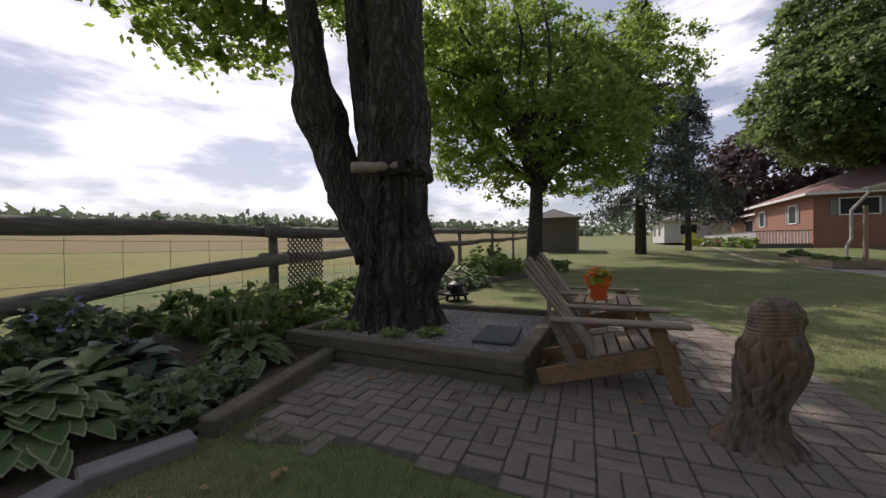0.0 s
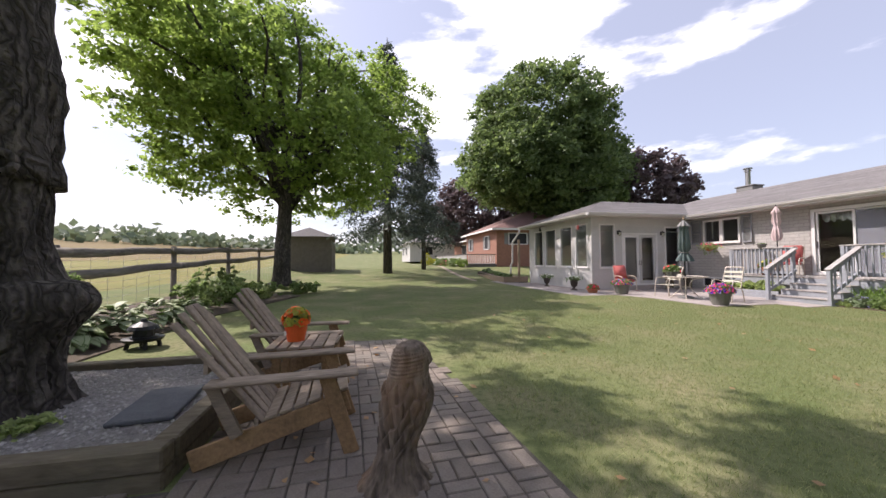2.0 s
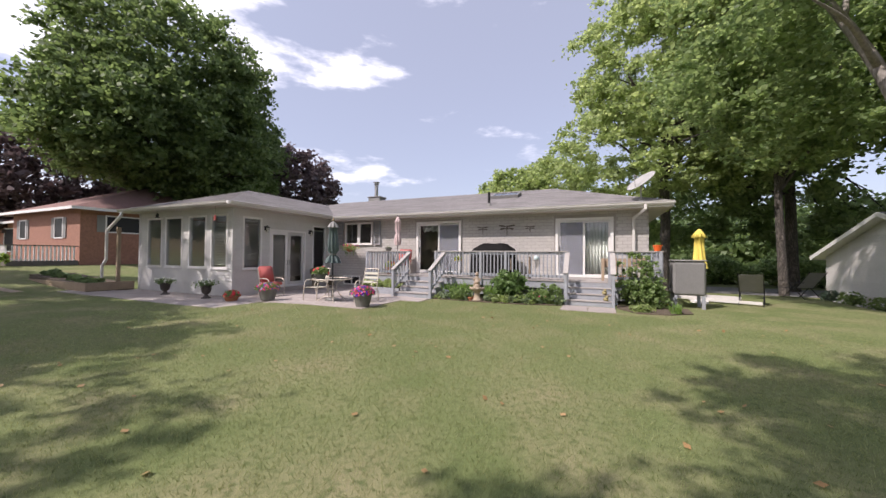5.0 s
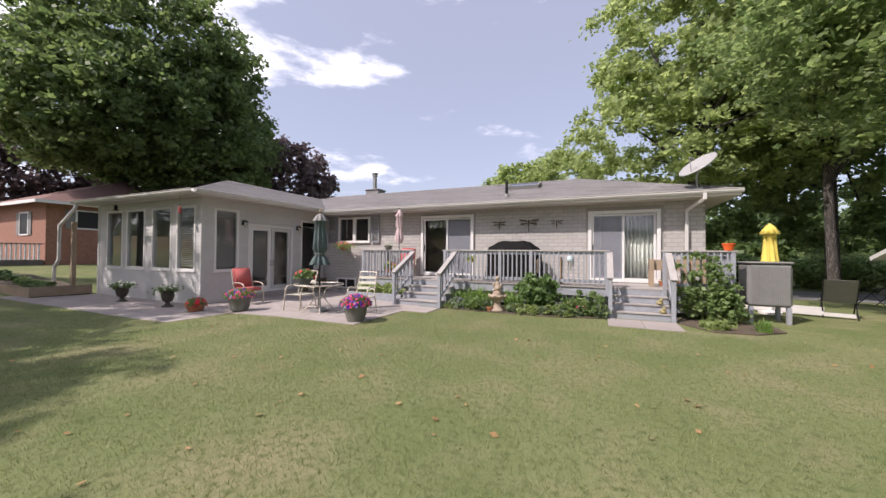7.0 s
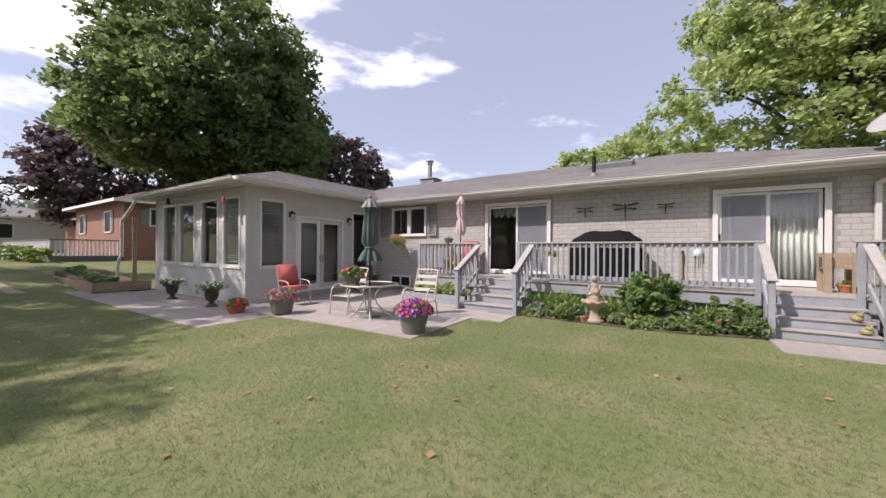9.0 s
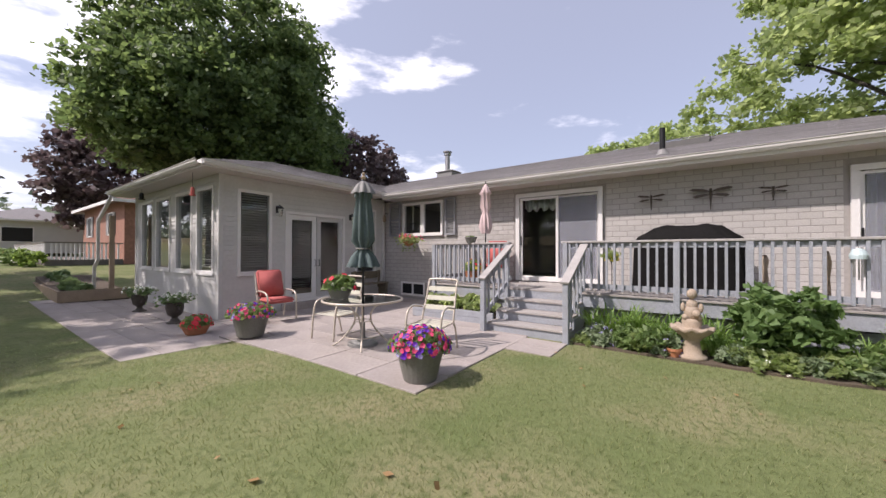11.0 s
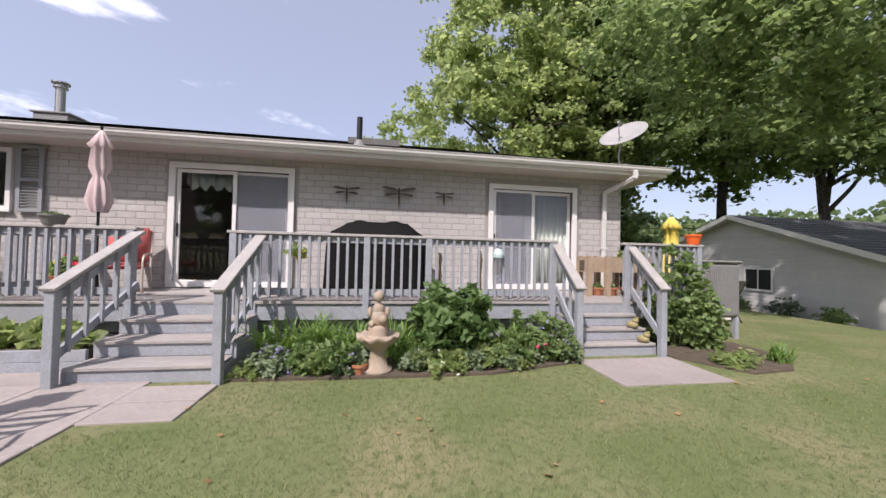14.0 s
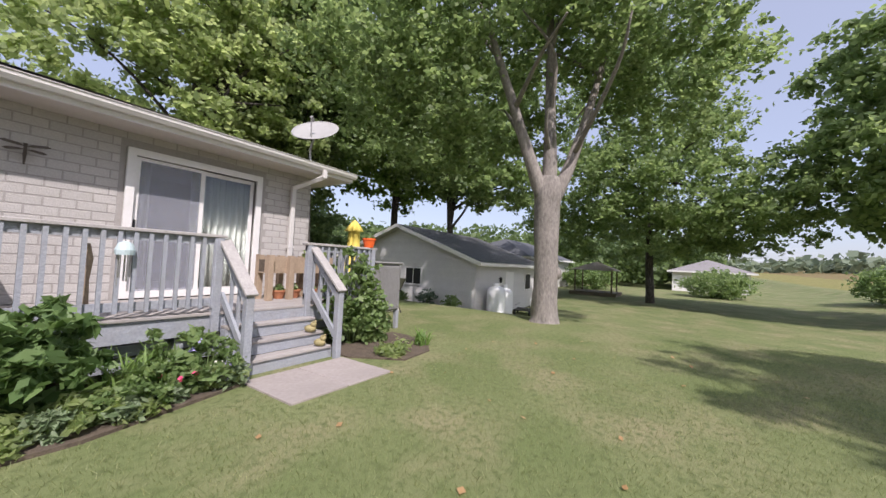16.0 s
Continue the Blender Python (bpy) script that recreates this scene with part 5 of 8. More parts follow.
def steps(label, x0, x1, y_foot, treads):
    t = thing("deck_steps", label, "steps", group="deck steps")
    rise = DECK_Z / 4
    run = (DECK_Y - y_foot - 0.08) / treads
    for k in range(treads):
        z = rise * (k + 1)
        y = y_foot + 0.08 + run * k
        for j in (0, 1):
            ya = y + j * (run + 0.02) / 2
            part("tread_board", boxm(x0 + 0.03, x1 - 0.03, ya, ya + (run + 0.02) / 2 - 0.006, z - 0.035, z, bevel=0.004), DECK_WORN, t)
        part("riser", boxm(x0 + 0.05, x1 - 0.05, y + 0.025, y + 0.045, z - rise + 0.001, z - 0.036), PAINT_GREY, t)
    part("riser", boxm(x0 + 0.05, x1 - 0.05, DECK_Y - 0.022, DECK_Y - 0.002, rise * 3 + 0.001, DECK_Z - 0.036), PAINT_GREY, t)
    for x in (x0 + 0.03, x1 - 0.03):
        bm = bmesh.new()
        pts = [(y_foot + 0.1, -0.02), (y_foot + 0.1, rise - 0.04)]
        for k in range(1, treads):
            pts += [(y_foot + 0.12 + run * k, rise * k - 0.04), (y_foot + 0.12 + run * k, rise * (k + 1) - 0.04)]
        pts += [(DECK_Y - 0.03, rise * treads - 0.04), (DECK_Y - 0.03, 0.1), (y_foot + 0.6, -0.02)]
        f = [bm.verts.new((x - 0.018, y, z)) for y, z in pts]
        b = [bm.verts.new((x + 0.018, y, z)) for y, z in pts]
        bm.faces.new(f)
        bm.faces.new(b[::-1])
        for i in range(len(pts)):
            bm.faces.new((f[i], f[(i + 1) % len(pts)], b[(i + 1) % len(pts)], b[i]))
        part("stringer", bm, PAINT_GREY, t)
    for x in (x0, x1):
        part("newel", boxm(x - 0.045, x + 0.045, y_foot - 0.045, y_foot + 0.045, -0.03, 0.955, bevel=0.005), PAINT_GREY, t)
        up, dn = Vector((x, DECK_Y - 0.02, CAP_Z - 0.06)), Vector((x, y_foot - 0.07, 0.965))
        part("hand_rail", beam(bmesh.new(), dn, up, 0.145, 0.038, bevel=0.006), CAP_WORN, t, "worn sloping hand rail")
        off = Vector((0, 0, -0.10))
        part("rail_beam", beam(bmesh.new(), dn + off + Vector((0, 0.12, 0.03)), up + off, 0.036, 0.085), PAINT_GREY, t)
        off = Vector((0, 0, -0.68))
        part("rail_beam", beam(bmesh.new(), dn + off + Vector((0, 0.12, 0.03)), up + off, 0.036, 0.085), PAINT_GREY, t)
        n = max(2, int((DECK_Y - y_foot) / 0.2))
        for k in range(1, n + 1):
            p = dn.lerp(up, k / (n + 1))
            part("baluster", beam(bmesh.new(), p + Vector((0.036, 0, -0.74)), p + Vector((0.036, 0, -0.05)), 0.034, 0.034, (1, 0, 0)), PAINT_GREY, t)
    return t


steps("grey-painted wooden deck steps with worn treads", -8.02, -6.54, 10.87, 3)
steps("narrow grey-painted wooden deck steps", -2.21, -0.91, 11.37, 3)

# ---------------------------------------------------------------- planting tools


def foliage(rng, places, size, flat=0.3, long=1.8):
    return leaves_at(rng, np.asarray(places), size, flat, long)


def bush(name, label, at, radii, count, size, material, seed, flowers=(), category="shrub", long=1.8, clumps=60, spread=0.12):
    t = thing(name, label, category, at)
    rng = np.random.default_rng(seed)
    r = radii
    pts = crown_points(rng, count, [((0, 0, r[2] * 0.95), (r[0], r[1], r[2]))], clumps, spread, 0.3)
    pts[:, 2] = np.abs(pts[:, 2])
    bm = bmesh.new()
    pr = random.Random(seed)
    for k in range(9):
        tip = Vector((pr.uniform(-0.7, 0.7) * r[0], pr.uniform(-0.7, 0.7) * r[1], pr.uniform(0.9, 1.6) * r[2]))
        tube(bm, [(tip.x * 0.15, tip.y * 0.15, -0.03), tip * 0.5, tip], [0.012, 0.009, 0.004], 5)
    part("stem_work", bm, LEAF_S, t, kind="stuff")
    part("leaves", quads("leaves", foliage(rng, pts, size, 0.35, long), material), material, t, kind="stuff")
    for mat_f, n, s in flowers:
        d = rng.normal(size=(n, 3))
        d[:, 2] = np.abs(d[:, 2]) * 0.9
        d /= np.linalg.norm(d, axis=1, keepdims=True)
        c = d * np.array([r[0], r[1], r[2] * 1.9]) * rng.uniform(0.85, 1.08, (n, 1))
        petals = np.repeat(c, 6, 0) + rng.normal(size=(n * 6, 3)) * s * 0.28
        part("blossoms", quads("blossoms", leaves_at(rng, petals, s * 0.75, 0.5, 1.1), mat_f), mat_f, t, kind="stuff")
    return t


def blade_clump(name, label, at, n, length, material, seed, spread=0.25, width=0.022, category="plant", flowers=()):
    """Arching strap leaves in a tuft."""
    t = thing(name, label, category, at)
    pr = random.Random(seed)
    bm = bmesh.new()
    for k in range(n):
        a, l = pr.uniform(0, 2 * math.pi), length * pr.uniform(0.55, 1.1)
        d = Vector((math.cos(a), math.sin(a), 0))
        o = Vector((pr.uniform(-1, 1) * spread * 0.6, pr.uniform(-1, 1) * spread * 0.6, -0.02))
        s = Vector((-d.y, d.x, 0)) * width * pr.uniform(0.7, 1.2)
        reach = pr.uniform(0.25, 0.75)
        prev = None
        for i in range(5):
            u = i / 4
            p = o + d * (l * reach * u * (0.4 + 0.6 * u)) + Vector((0, 0, l * (u * 0.95 - reach * 0.62 * u * u * u)))
            w = s * (1 - u) ** 0.6 * 0.9 if i < 4 else s * 0.05
            row = (bm.verts.new(p - w), bm.verts.new(p + w))
            if prev:
                bm.faces.new((prev[0], prev[1], row[1], row[0]))
            prev = row
    me = bpy.data.meshes.new("blades")
    bm.to_mesh(me)
    bm.free()
    me.materials.append(material)
    part("leaf_tuft", me, material, t, kind="stuff")
    return t


def pot_profile(bm, r0, r1, h, lip=0.02, n=24):
    return lathe(bm, [(r0 * 0.96, 0), (r0, 0.01), (r1, h - lip * 1.6), (r1 + lip * 0.6, h - lip * 1.5), (r1 + lip * 0.6, h), (r1 - 0.012, h), (r1 - 0.02, h - 0.04)], n)


def flower_pot(name, label, at, r0, r1, h, material, mix, seed, spill=1.25, high=0.16, leaves=900, lsize=0.05, leaf=None, category="flower pot"):
    t = thing(name, label, category, at)
    leaf = leaf or LEAF_S
    bm = bmesh.new()
    pot_profile(bm, r0, r1, h)
    part("pot", bm, material, t, smooth=False)
    bm = bmesh.new()
    lathe(bm, [(r1 * 0.93, h - 0.05), (r1 * 0.93, h - 0.03)], 16)
    part("soil", bm, SOIL, t)
    rng = np.random.default_rng(seed)
    R = r1 * spill

    def dome(n, k):
        d = rng.normal(size=(n, 3))
        d[:, 2] = np.abs(d[:, 2])
        d /= np.linalg.norm(d, axis=1, keepdims=True)
        return d * np.array([R, R, high]) * rng.uniform(k, 1.05, (n, 1)) + np.array([0, 0, h - 0.02])

    part("leaves", quads("leaves", leaves_at(rng, dome(leaves, 0.3), lsize, 0.4, 1.6), leaf), leaf, t, kind="stuff")
    for m, n, s in mix:
        c = dome(n, 0.9)
        ang = np.tile(np.arange(5) * 2 * math.pi / 5, n)
        nrm = (c - np.array([0, 0, h])) / np.linalg.norm(c - np.array([0, 0, h]), axis=1, keepdims=True)
        e1 = np.cross(nrm, np.array([0.3, 0.2, 1.0]))
        e1 /= np.linalg.norm(e1, axis=1, keepdims=True) + 1e-9
        e2 = np.cross(nrm, e1)
        c5, n5, a5, b5 = (np.repeat(v, 5, 0) for v in (c, nrm, e1, e2))
        out = a5 * np.cos(ang)[:, None] + b5 * np.sin(ang)[:, None]
        sd = -a5 * np.sin(ang)[:, None] + b5 * np.cos(ang)[:, None]
        corners = np.stack([c5, c5 + out * s * 0.42 + sd * s * 0.34 + n5 * s * 0.2, c5 + out * s * 0.62 + n5 * s * 0.22, c5 + out * s * 0.42 - sd * s * 0.34 + n5 * s * 0.2], 1)
        part("blossoms", quads("blossoms", corners, m), m, t, kind="stuff")
    return t


# ---------------------------------------------------------------- patio things
flower_pot("flower_pot", "grey tapered pot of pink and purple petunias at the patio edge", (-7.42, 8.32, 0.02), 0.19, 0.265, 0.36, POT_GREY, ((F_PINK, 120, 0.05), (F_PURPLE, 85, 0.05), (F_LILAC, 14, 0.045)), 1, 1.30, 0.24, 1500, 0.045)
flower_pot("flower_pot", "grey tapered pot of mixed petunias beside the sunroom", (-11.15, 8.25, 0.0), 0.21, 0.28, 0.36, POT_GREY, ((F_PINK, 70, 0.05), (F_PURPLE, 40, 0.045), (F_LILAC, 12, 0.045)), 2, 1.35, 0.22, 1400, 0.045)
flower_pot("flower_basket", "terracotta bowl of red flowers on the patio", (-12.35, 7.85, -0.06), 0.16, 0.22, 0.16, TERRA, ((F_RED, 20, 0.075),), 3, 1.15, 0.2, 500, 0.05)


def urn(at, seed):
    t = thing("urn", "dark bronze footed urn of white flowers on the patio", "urn", at, group="sunroom urns")
    bm = bmesh.new()
    lathe(bm, [(0.15, 0.0), (0.15, 0.04), (0.10, 0.06), (0.055, 0.12), (0.06, 0.15), (0.13, 0.2), (0.165, 0.34), (0.16, 0.42), (0.2, 0.45), (0.205, 0.47), (0.17, 0.465), (0.16, 0.43)], 22)
    part("body", bm, URN, t, smooth=True)
    for sx in (-1, 1):
        bm = bmesh.new()
        tube(bm, bent([(sx * 0.15, 0, 0.26), (sx * 0.23, 0, 0.33), (sx * 0.17, 0, 0.41)], 5), 0.013, 7)
        part("handle", bm, URN, t)
    rng = np.random.default_rng(seed)
    c = rng.normal(size=(500, 3)) * np.array([0.12, 0.12, 0.05]) + np.array([0, 0, 0.52])
    part("leaves", quads("leaves", leaves_at(rng, c, 0.055, 0.4), LEAF_H), LEAF_H, t, kind="stuff")
    c = np.repeat(rng.normal(size=(34, 3)) * np.array([0.14, 0.14, 0.04]) + np.array([0, 0, 0.58]), 6, 0) + rng.normal(size=(204, 3)) * 0.016
    part("blossoms", quads("blossoms", leaves_at(rng, c, 0.045, 0.5, 1.1), F_WHITE), F_WHITE, t, kind="stuff")


urn((-13.9, 8.0, -0.09), 4)
urn((-16.4, 8.02, -0.10), 5)


def patio_table():
    c = (-9.06, 8.93)
    t = thing("patio_table", "round glass-topped patio table with cream metal legs", "table", (*c, 0.01))
    bm = bmesh.new()
    lathe(bm, [(0.585, 0.705), (0.585, 0.712)], 44)
    part("tabletop", bm, TABLE_GLASS, t, "frosted glass tabletop")
    bm = bmesh.new()
    tube(bm, [(0.6 * math.cos(2 * math.pi * k / 44), 0.6 * math.sin(2 * math.pi * k / 44), 0.705) for k in range(45)], 0.018, 8, cap=False)
    part("rim", bm, ALU, t, smooth=True)
    for k in range(4):
        a = math.pi / 4 + k * math.pi / 2
        bm = bmesh.new()
        pts = bent([(0.46 * math.cos(a), 0.46 * math.sin(a), 0.0), (0.30 * math.cos(a), 0.30 * math.sin(a), 0.12), (0.12 * math.cos(a), 0.12 * math.sin(a), 0.38), (0.20 * math.cos(a), 0.20 * math.sin(a), 0.60), (0.55 * math.cos(a), 0.55 * math.sin(a), 0.69)], 5)
        tube(bm, pts, 0.014, 8)
        part("leg", bm, ALU, t, smooth=True)
    for z, r in ((0.38, 0.125), (0.16, 0.27)):
        bm = bmesh.new()
        tube(bm, [(r * math.cos(2 * math.pi * k / 28), r * math.sin(2 * math.pi * k / 28), z) for k in range(29)], 0.008, 6, cap=False)
        part("ring", bm, ALU, t)
    u = thing("closed_umbrella", "closed dark-green patio umbrella through the table", "umbrella", (*c, 0.02))
    bm = bmesh.new()
    tube(bm, [(0, 0, 0.03), (0, 0, 2.56)], 0.019, 10)
    part("pole", bm, BLACK, u)
    bm = bmesh.new()
    n = 48
    rows = []
    for z, r, f in ((2.50, 0.02, 0.0), (2.44, 0.075, 0.10), (2.28, 0.125, 0.22), (2.25, 0.10, 0.2), (1.95, 0.135, 0.20), (1.6, 0.155, 0.22), (1.50, 0.095, 0.15), (1.46, 0.09, 0.12), (1.36, 0.15, 0.30), (1.20, 0.20, 0.34)):
        rows.append([bm.verts.new((r * (1 + f * math.cos(8 * 2 * math.pi * k / n + z)) * math.cos(2 * math.pi * k / n), r * (1 + f * math.cos(8 * 2 * math.pi * k / n + z)) * math.sin(2 * math.pi * k / n), z + 0.05 * f * math.sin(3 * k))) for k in range(n)])
    for a, b in zip(rows, rows[1:]):
        for k in range(n):
            bm.faces.new((a[k], b[k], b[(k + 1) % n], a[(k + 1) % n]))
    bm.faces.new(rows[0])
    ob = part("canopy", bm, GREEN_CLOTH, u, smooth=True)
    bm = bmesh.new()
    rows = []
    for z, r, f in ((2.53, 0.025, 0.0), (2.47, 0.10, 0.08), (2.33, 0.165, 0.2)):
        rows.append([bm.verts.new((r * (1 + f * math.cos(8 * 2 * math.pi * k / n)) * math.cos(2 * math.pi * k / n), r * (1 + f * math.cos(8 * 2 * math.pi * k / n)) * math.sin(2 * math.pi * k / n), z)) for k in range(n)])
    for a, b in zip(rows, rows[1:]):
        for k in range(n):
            bm.faces.new((a[k], b[k], b[(k + 1) % n], a[(k + 1) % n]))
    part("vent_cap", bm, TANK_GREY, u, "sun-faded grey vent cap", True)
    bm = bmesh.new()
    tube(bm, [(0.115 * math.cos(2 * math.pi * k / 20), 0.115 * math.sin(2 * math.pi * k / 20), 1.48) for k in range(21)], 0.012, 5, cap=False)
    part("tie", bm, TANK_GREY, u)
    bm = bmesh.new()
    lathe(bm, [(0.03, 2.55), (0.042, 2.58), (0.02, 2.61), (0.028, 2.64), (0.006, 2.67)], 12)
    part("finial", bm, CEDAR, u, "turned wooden finial")
    bm = bmesh.new()
    lathe(bm, [(0.23, 0.0), (0.23, 0.04), (0.15, 0.08), (0.04, 0.1), (0.035, 0.34), (0.03, 0.34)], 24)
    part("base", bm, TANK_GREY, u, "round weighted base")
    flower_pot("flower_bowl", "grey bowl of geraniums on the glass table", (c[0] - 0.33, c[1] - 0.18, 0.725), 0.13, 0.19, 0.17, POT_GREY, ((F_RED, 9, 0.075), (F_WHITE, 4, 0.05)), 6, 1.35, 0.22, 800, 0.06)


patio_table()


def tube_chair(label, at, rz):
    """A cream tube-framed patio chair with sling straps."""
    t = thing("patio_chair", label, "chair", at, rz, group="patio chairs")
    for sx in (-1, 1):
        x = sx * 0.27
        bm = bmesh.new()
        tube(bm, bent([(x, -0.30, 0.0), (x, -0.27, 0.35), (x, -0.22, 0.58), (x, -0.06, 0.65), (x, 0.22, 0.60)], 5), 0.016, 8)
        part("arm_frame", bm, ALU, t, smooth=True)
        bm = bmesh.new()
        tube(bm, bent([(x * 0.97, 0.34, 0.0), (x * 0.97, 0.26, 0.3), (x * 0.95, 0.20, 0.42), (x * 0.9, 0.30, 0.7), (x * 0.86, 0.40, 0.98)], 5), 0.015, 8)
        part("back_leg", bm, ALU, t, smooth=True)
        bm = bmesh.new()
        tube(bm, [(x * 0.96, -0.27, 0.40), (x * 0.96, 0.21, 0.40)], 0.013, 8)
        part("seat_rail", bm, ALU, t)
    bm = bmesh.new()
    tube(bm, bent([(-0.235, 0.40, 0.97), (-0.2, 0.412, 1.01), (0.2, 0.412, 1.01), (0.235, 0.40, 0.97)], 4), 0.015, 8)
    part("top_bar", bm, ALU, t, smooth=True)
    for k in range(7):
        y = -0.25 + k * 0.075
        part("seat_strap", boxm(-0.255, 0.255, y, y + 0.05, 0.405 - 0.02 * math.sin(math.pi * k / 6), 0.411 - 0.02 * math.sin(math.pi * k / 6)), STRAP, t)
    for k in range(3):
        z = 0.60 + k * 0.135
        y = 0.262 + (z - 0.6) * 0.36
        bm = bmesh.new()
        beam(bm, (-0.24, y, z), (0.24, y, z), 0.006, 0.07, (0, 0.33, 1))
        part("back_strap", bm, STRAP, t)
    return t


tube_chair("cream tube-framed patio chair with strap seat facing the table", (-7.97, 9.25, 0.018), 11)
tube_chair("cream tube-framed patio chair pushed to the table", (-9.86, 9.06, 0.0), 3)


def cushion(parent, name, b, mat_, up=0.0):
    bm = boxm(*b)
    bmesh.ops.bevel(bm, geom=bm.edges[:], offset=0.035, segments=3, affect="EDGES")
    return part(name, bm, mat_, parent, smooth=True)


def red_chair(label, at, rz):
    t = thing("cushioned_chair", label, "chair", at, rz)
    for sx in (-1, 1):
        x = sx * 0.30
        bm = bmesh.new()
        tube(bm, bent([(x, -0.30, 0.0), (x, -0.30, 0.3), (x, -0.24, 0.56), (x, 0.18, 0.60), (x, 0.30, 0.50)], 5), 0.017, 8)
        part("arm_frame", bm, ALU, t, smooth=True)
        bm = bmesh.new()
        tube(bm, [(x, 0.32, 0.0), (x, 0.22, 0.36), (x * 0.95, 0.42, 0.98)], 0.016, 8)
        part("back_leg", bm, ALU, t)
    cushion(t, "seat_cushion", (-0.27, 0.27, -0.30, 0.24, 0.36, 0.46), RED_CUSHION)
    bm = boxm(-0.27, 0.27, -0.05, 0.05, 0.0, 0.62)
    bmesh.ops.bevel(bm, geom=bm.edges[:], offset=0.035, segments=3, affect="EDGES")
    bm.transform(Matrix.Translation((0, 0.24, 0.44)) @ Matrix.Rotation(radians(-16), 4, "X"))
    part("back_cushion", bm, RED_CUSHION, t, smooth=True)
    return t


red_chair("red-cushioned metal chair against the sunroom wall", (-12.27, 9.33, 0.0), 84)
t = red_chair("red-cushioned chair on the deck beside the door", (-8.95, 13.2, DECK_Z), 20)
t = thing("patio_bench", "weathered wooden bench under the sunroom window", "bench", (-13.1, 12.9, 0.0), 90)
for y in (-0.14, -0.02, 0.10):
    part("seat_board", boxm(-0.6, 0.6, y, y + 0.1, 0.44, 0.475), TIMBER, t)
for x in (-0.5, 0.5):
    part("leg", boxm(x - 0.04, x + 0.04, -0.14, 0.2, 0.0, 0.439), TIMBER, t)
    part("arm_post", boxm(x - 0.03, x + 0.03, 0.205, 0.26, 0.3, 0.85), TIMBER, t)
part("back_board", boxm(-0.6, 0.6, 0.262, 0.29, 0.6, 0.82), TIMBER, t)

# ---------------------------------------------------------------- things on the deck


def grill():
    t = thing("covered_grill", "barbecue under a black draped cover on the deck", "grill", (-5.0, 13.3, DECK_Z))
    bm = bmesh.new()
    rows = []
    n = 60
    for z, a, b, f in ((0.0, 0.88, 0.34, 0.05), (0.3, 0.86, 0.33, 0.045), (0.8, 0.85, 0.33, 0.03), (0.96, 0.84, 0.33, 0.02), (1.06, 0.76, 0.30, 0.04), (1.20, 0.60, 0.21, 0.04), (1.27, 0.52, 0.13, 0.03), (1.26, 0.30, 0.06, 0.03)):
        ring = []
        for k in range(n):
            u = 2 * math.pi * k / n
            c, s = math.cos(u), math.sin(u)
            p = 0.35
            x = a * math.copysign(abs(c) ** p, c)
            y = b * math.copysign(abs(s) ** p, s)
            w = 1 + f * math.sin(k * 1.9 + z * 5) + f * noise.noise(Vector((x * 4, y * 4, z * 3)))
            ring.append(bm.verts.new((x * w, y * w, z + 0.03 * noise.noise(Vector((x * 5, y * 5, 7))) - 0.05 * smooth01(1.0, 1.25, z) * (1 + math.cos(x * 11)) / 2)))
        rows.append(ring)
    for a, b in zip(rows, rows[1:]):
        for k in range(n):
            bm.faces.new((a[k], a[(k + 1) % n], b[(k + 1) % n], b[k]))
    bm.faces.new(rows[-1])
    part("cover", bm, COVER, t, smooth=True)
    part("cart_base", boxm(-0.8, 0.8, -0.3, 0.3, 0.0, 0.06), BLACK, t)


grill()


def pink_umbrella():
    u = thing("closed_umbrella", "closed faded-pink umbrella standing on the deck", "umbrella", (-9.0, 12.75, DECK_Z))
    bm = bmesh.new()
    tube(bm, [(0, 0, 0.02), (0, 0, 2.46)], 0.017, 8)
    part("pole", bm, BLACK, u)
    bm = bmesh.new()
    n, rows = 40, []
    for z, r, f in ((2.40, 0.015, 0.0), (2.30, 0.06, 0.1), (2.16, 0.115, 0.2), (2.13, 0.08, 0.2), (1.85, 0.10, 0.2), (1.72, 0.06, 0.1), (1.62, 0.085, 0.2), (1.36, 0.11, 0.28), (1.20, 0.07, 0.3)):
        rows.append([bm.verts.new((r * (1 + f * math.cos(16 * math.pi * k / n + z * 3)) * math.cos(2 * math.pi * k / n) * 1.25, r * (1 + f * math.cos(16 * math.pi * k / n + z * 3)) * math.sin(2 * math.pi * k / n), z)) for k in range(n)])
    for a, b in zip(rows, rows[1:]):
        for k in range(n):
            bm.faces.new((a[k], b[k], b[(k + 1) % n], a[(k + 1) % n]))
    bm.faces.new(rows[0])
    part("canopy", bm, PINK_CLOTH, u, smooth=True)
    bm = bmesh.new()
    lathe(bm, [(0.18, 0), (0.18, 0.05), (0.04, 0.1), (0.03, 0.3)], 16)
    part("base", bm, BLACK, u)
    flower_pot("planter", "dark planter of flowers on the deck railing", (-9.0, DECK_Y, CAP_Z), 0.10, 0.13, 0.13, POT_GREY, ((F_WHITE, 3, 0.04),), 21, 0.9, 0.05, 120, 0.04)
    flower_pot("flower_pot", "pot of yellow and red flowers on the deck", (-9.45, 12.9, DECK_Z), 0.15, 0.2, 0.28, TERRA, ((F_YELLOW, 10, 0.08), (F_RED, 8, 0.07)), 22, 1.2, 0.3, 500, 0.06)


pink_umbrella()


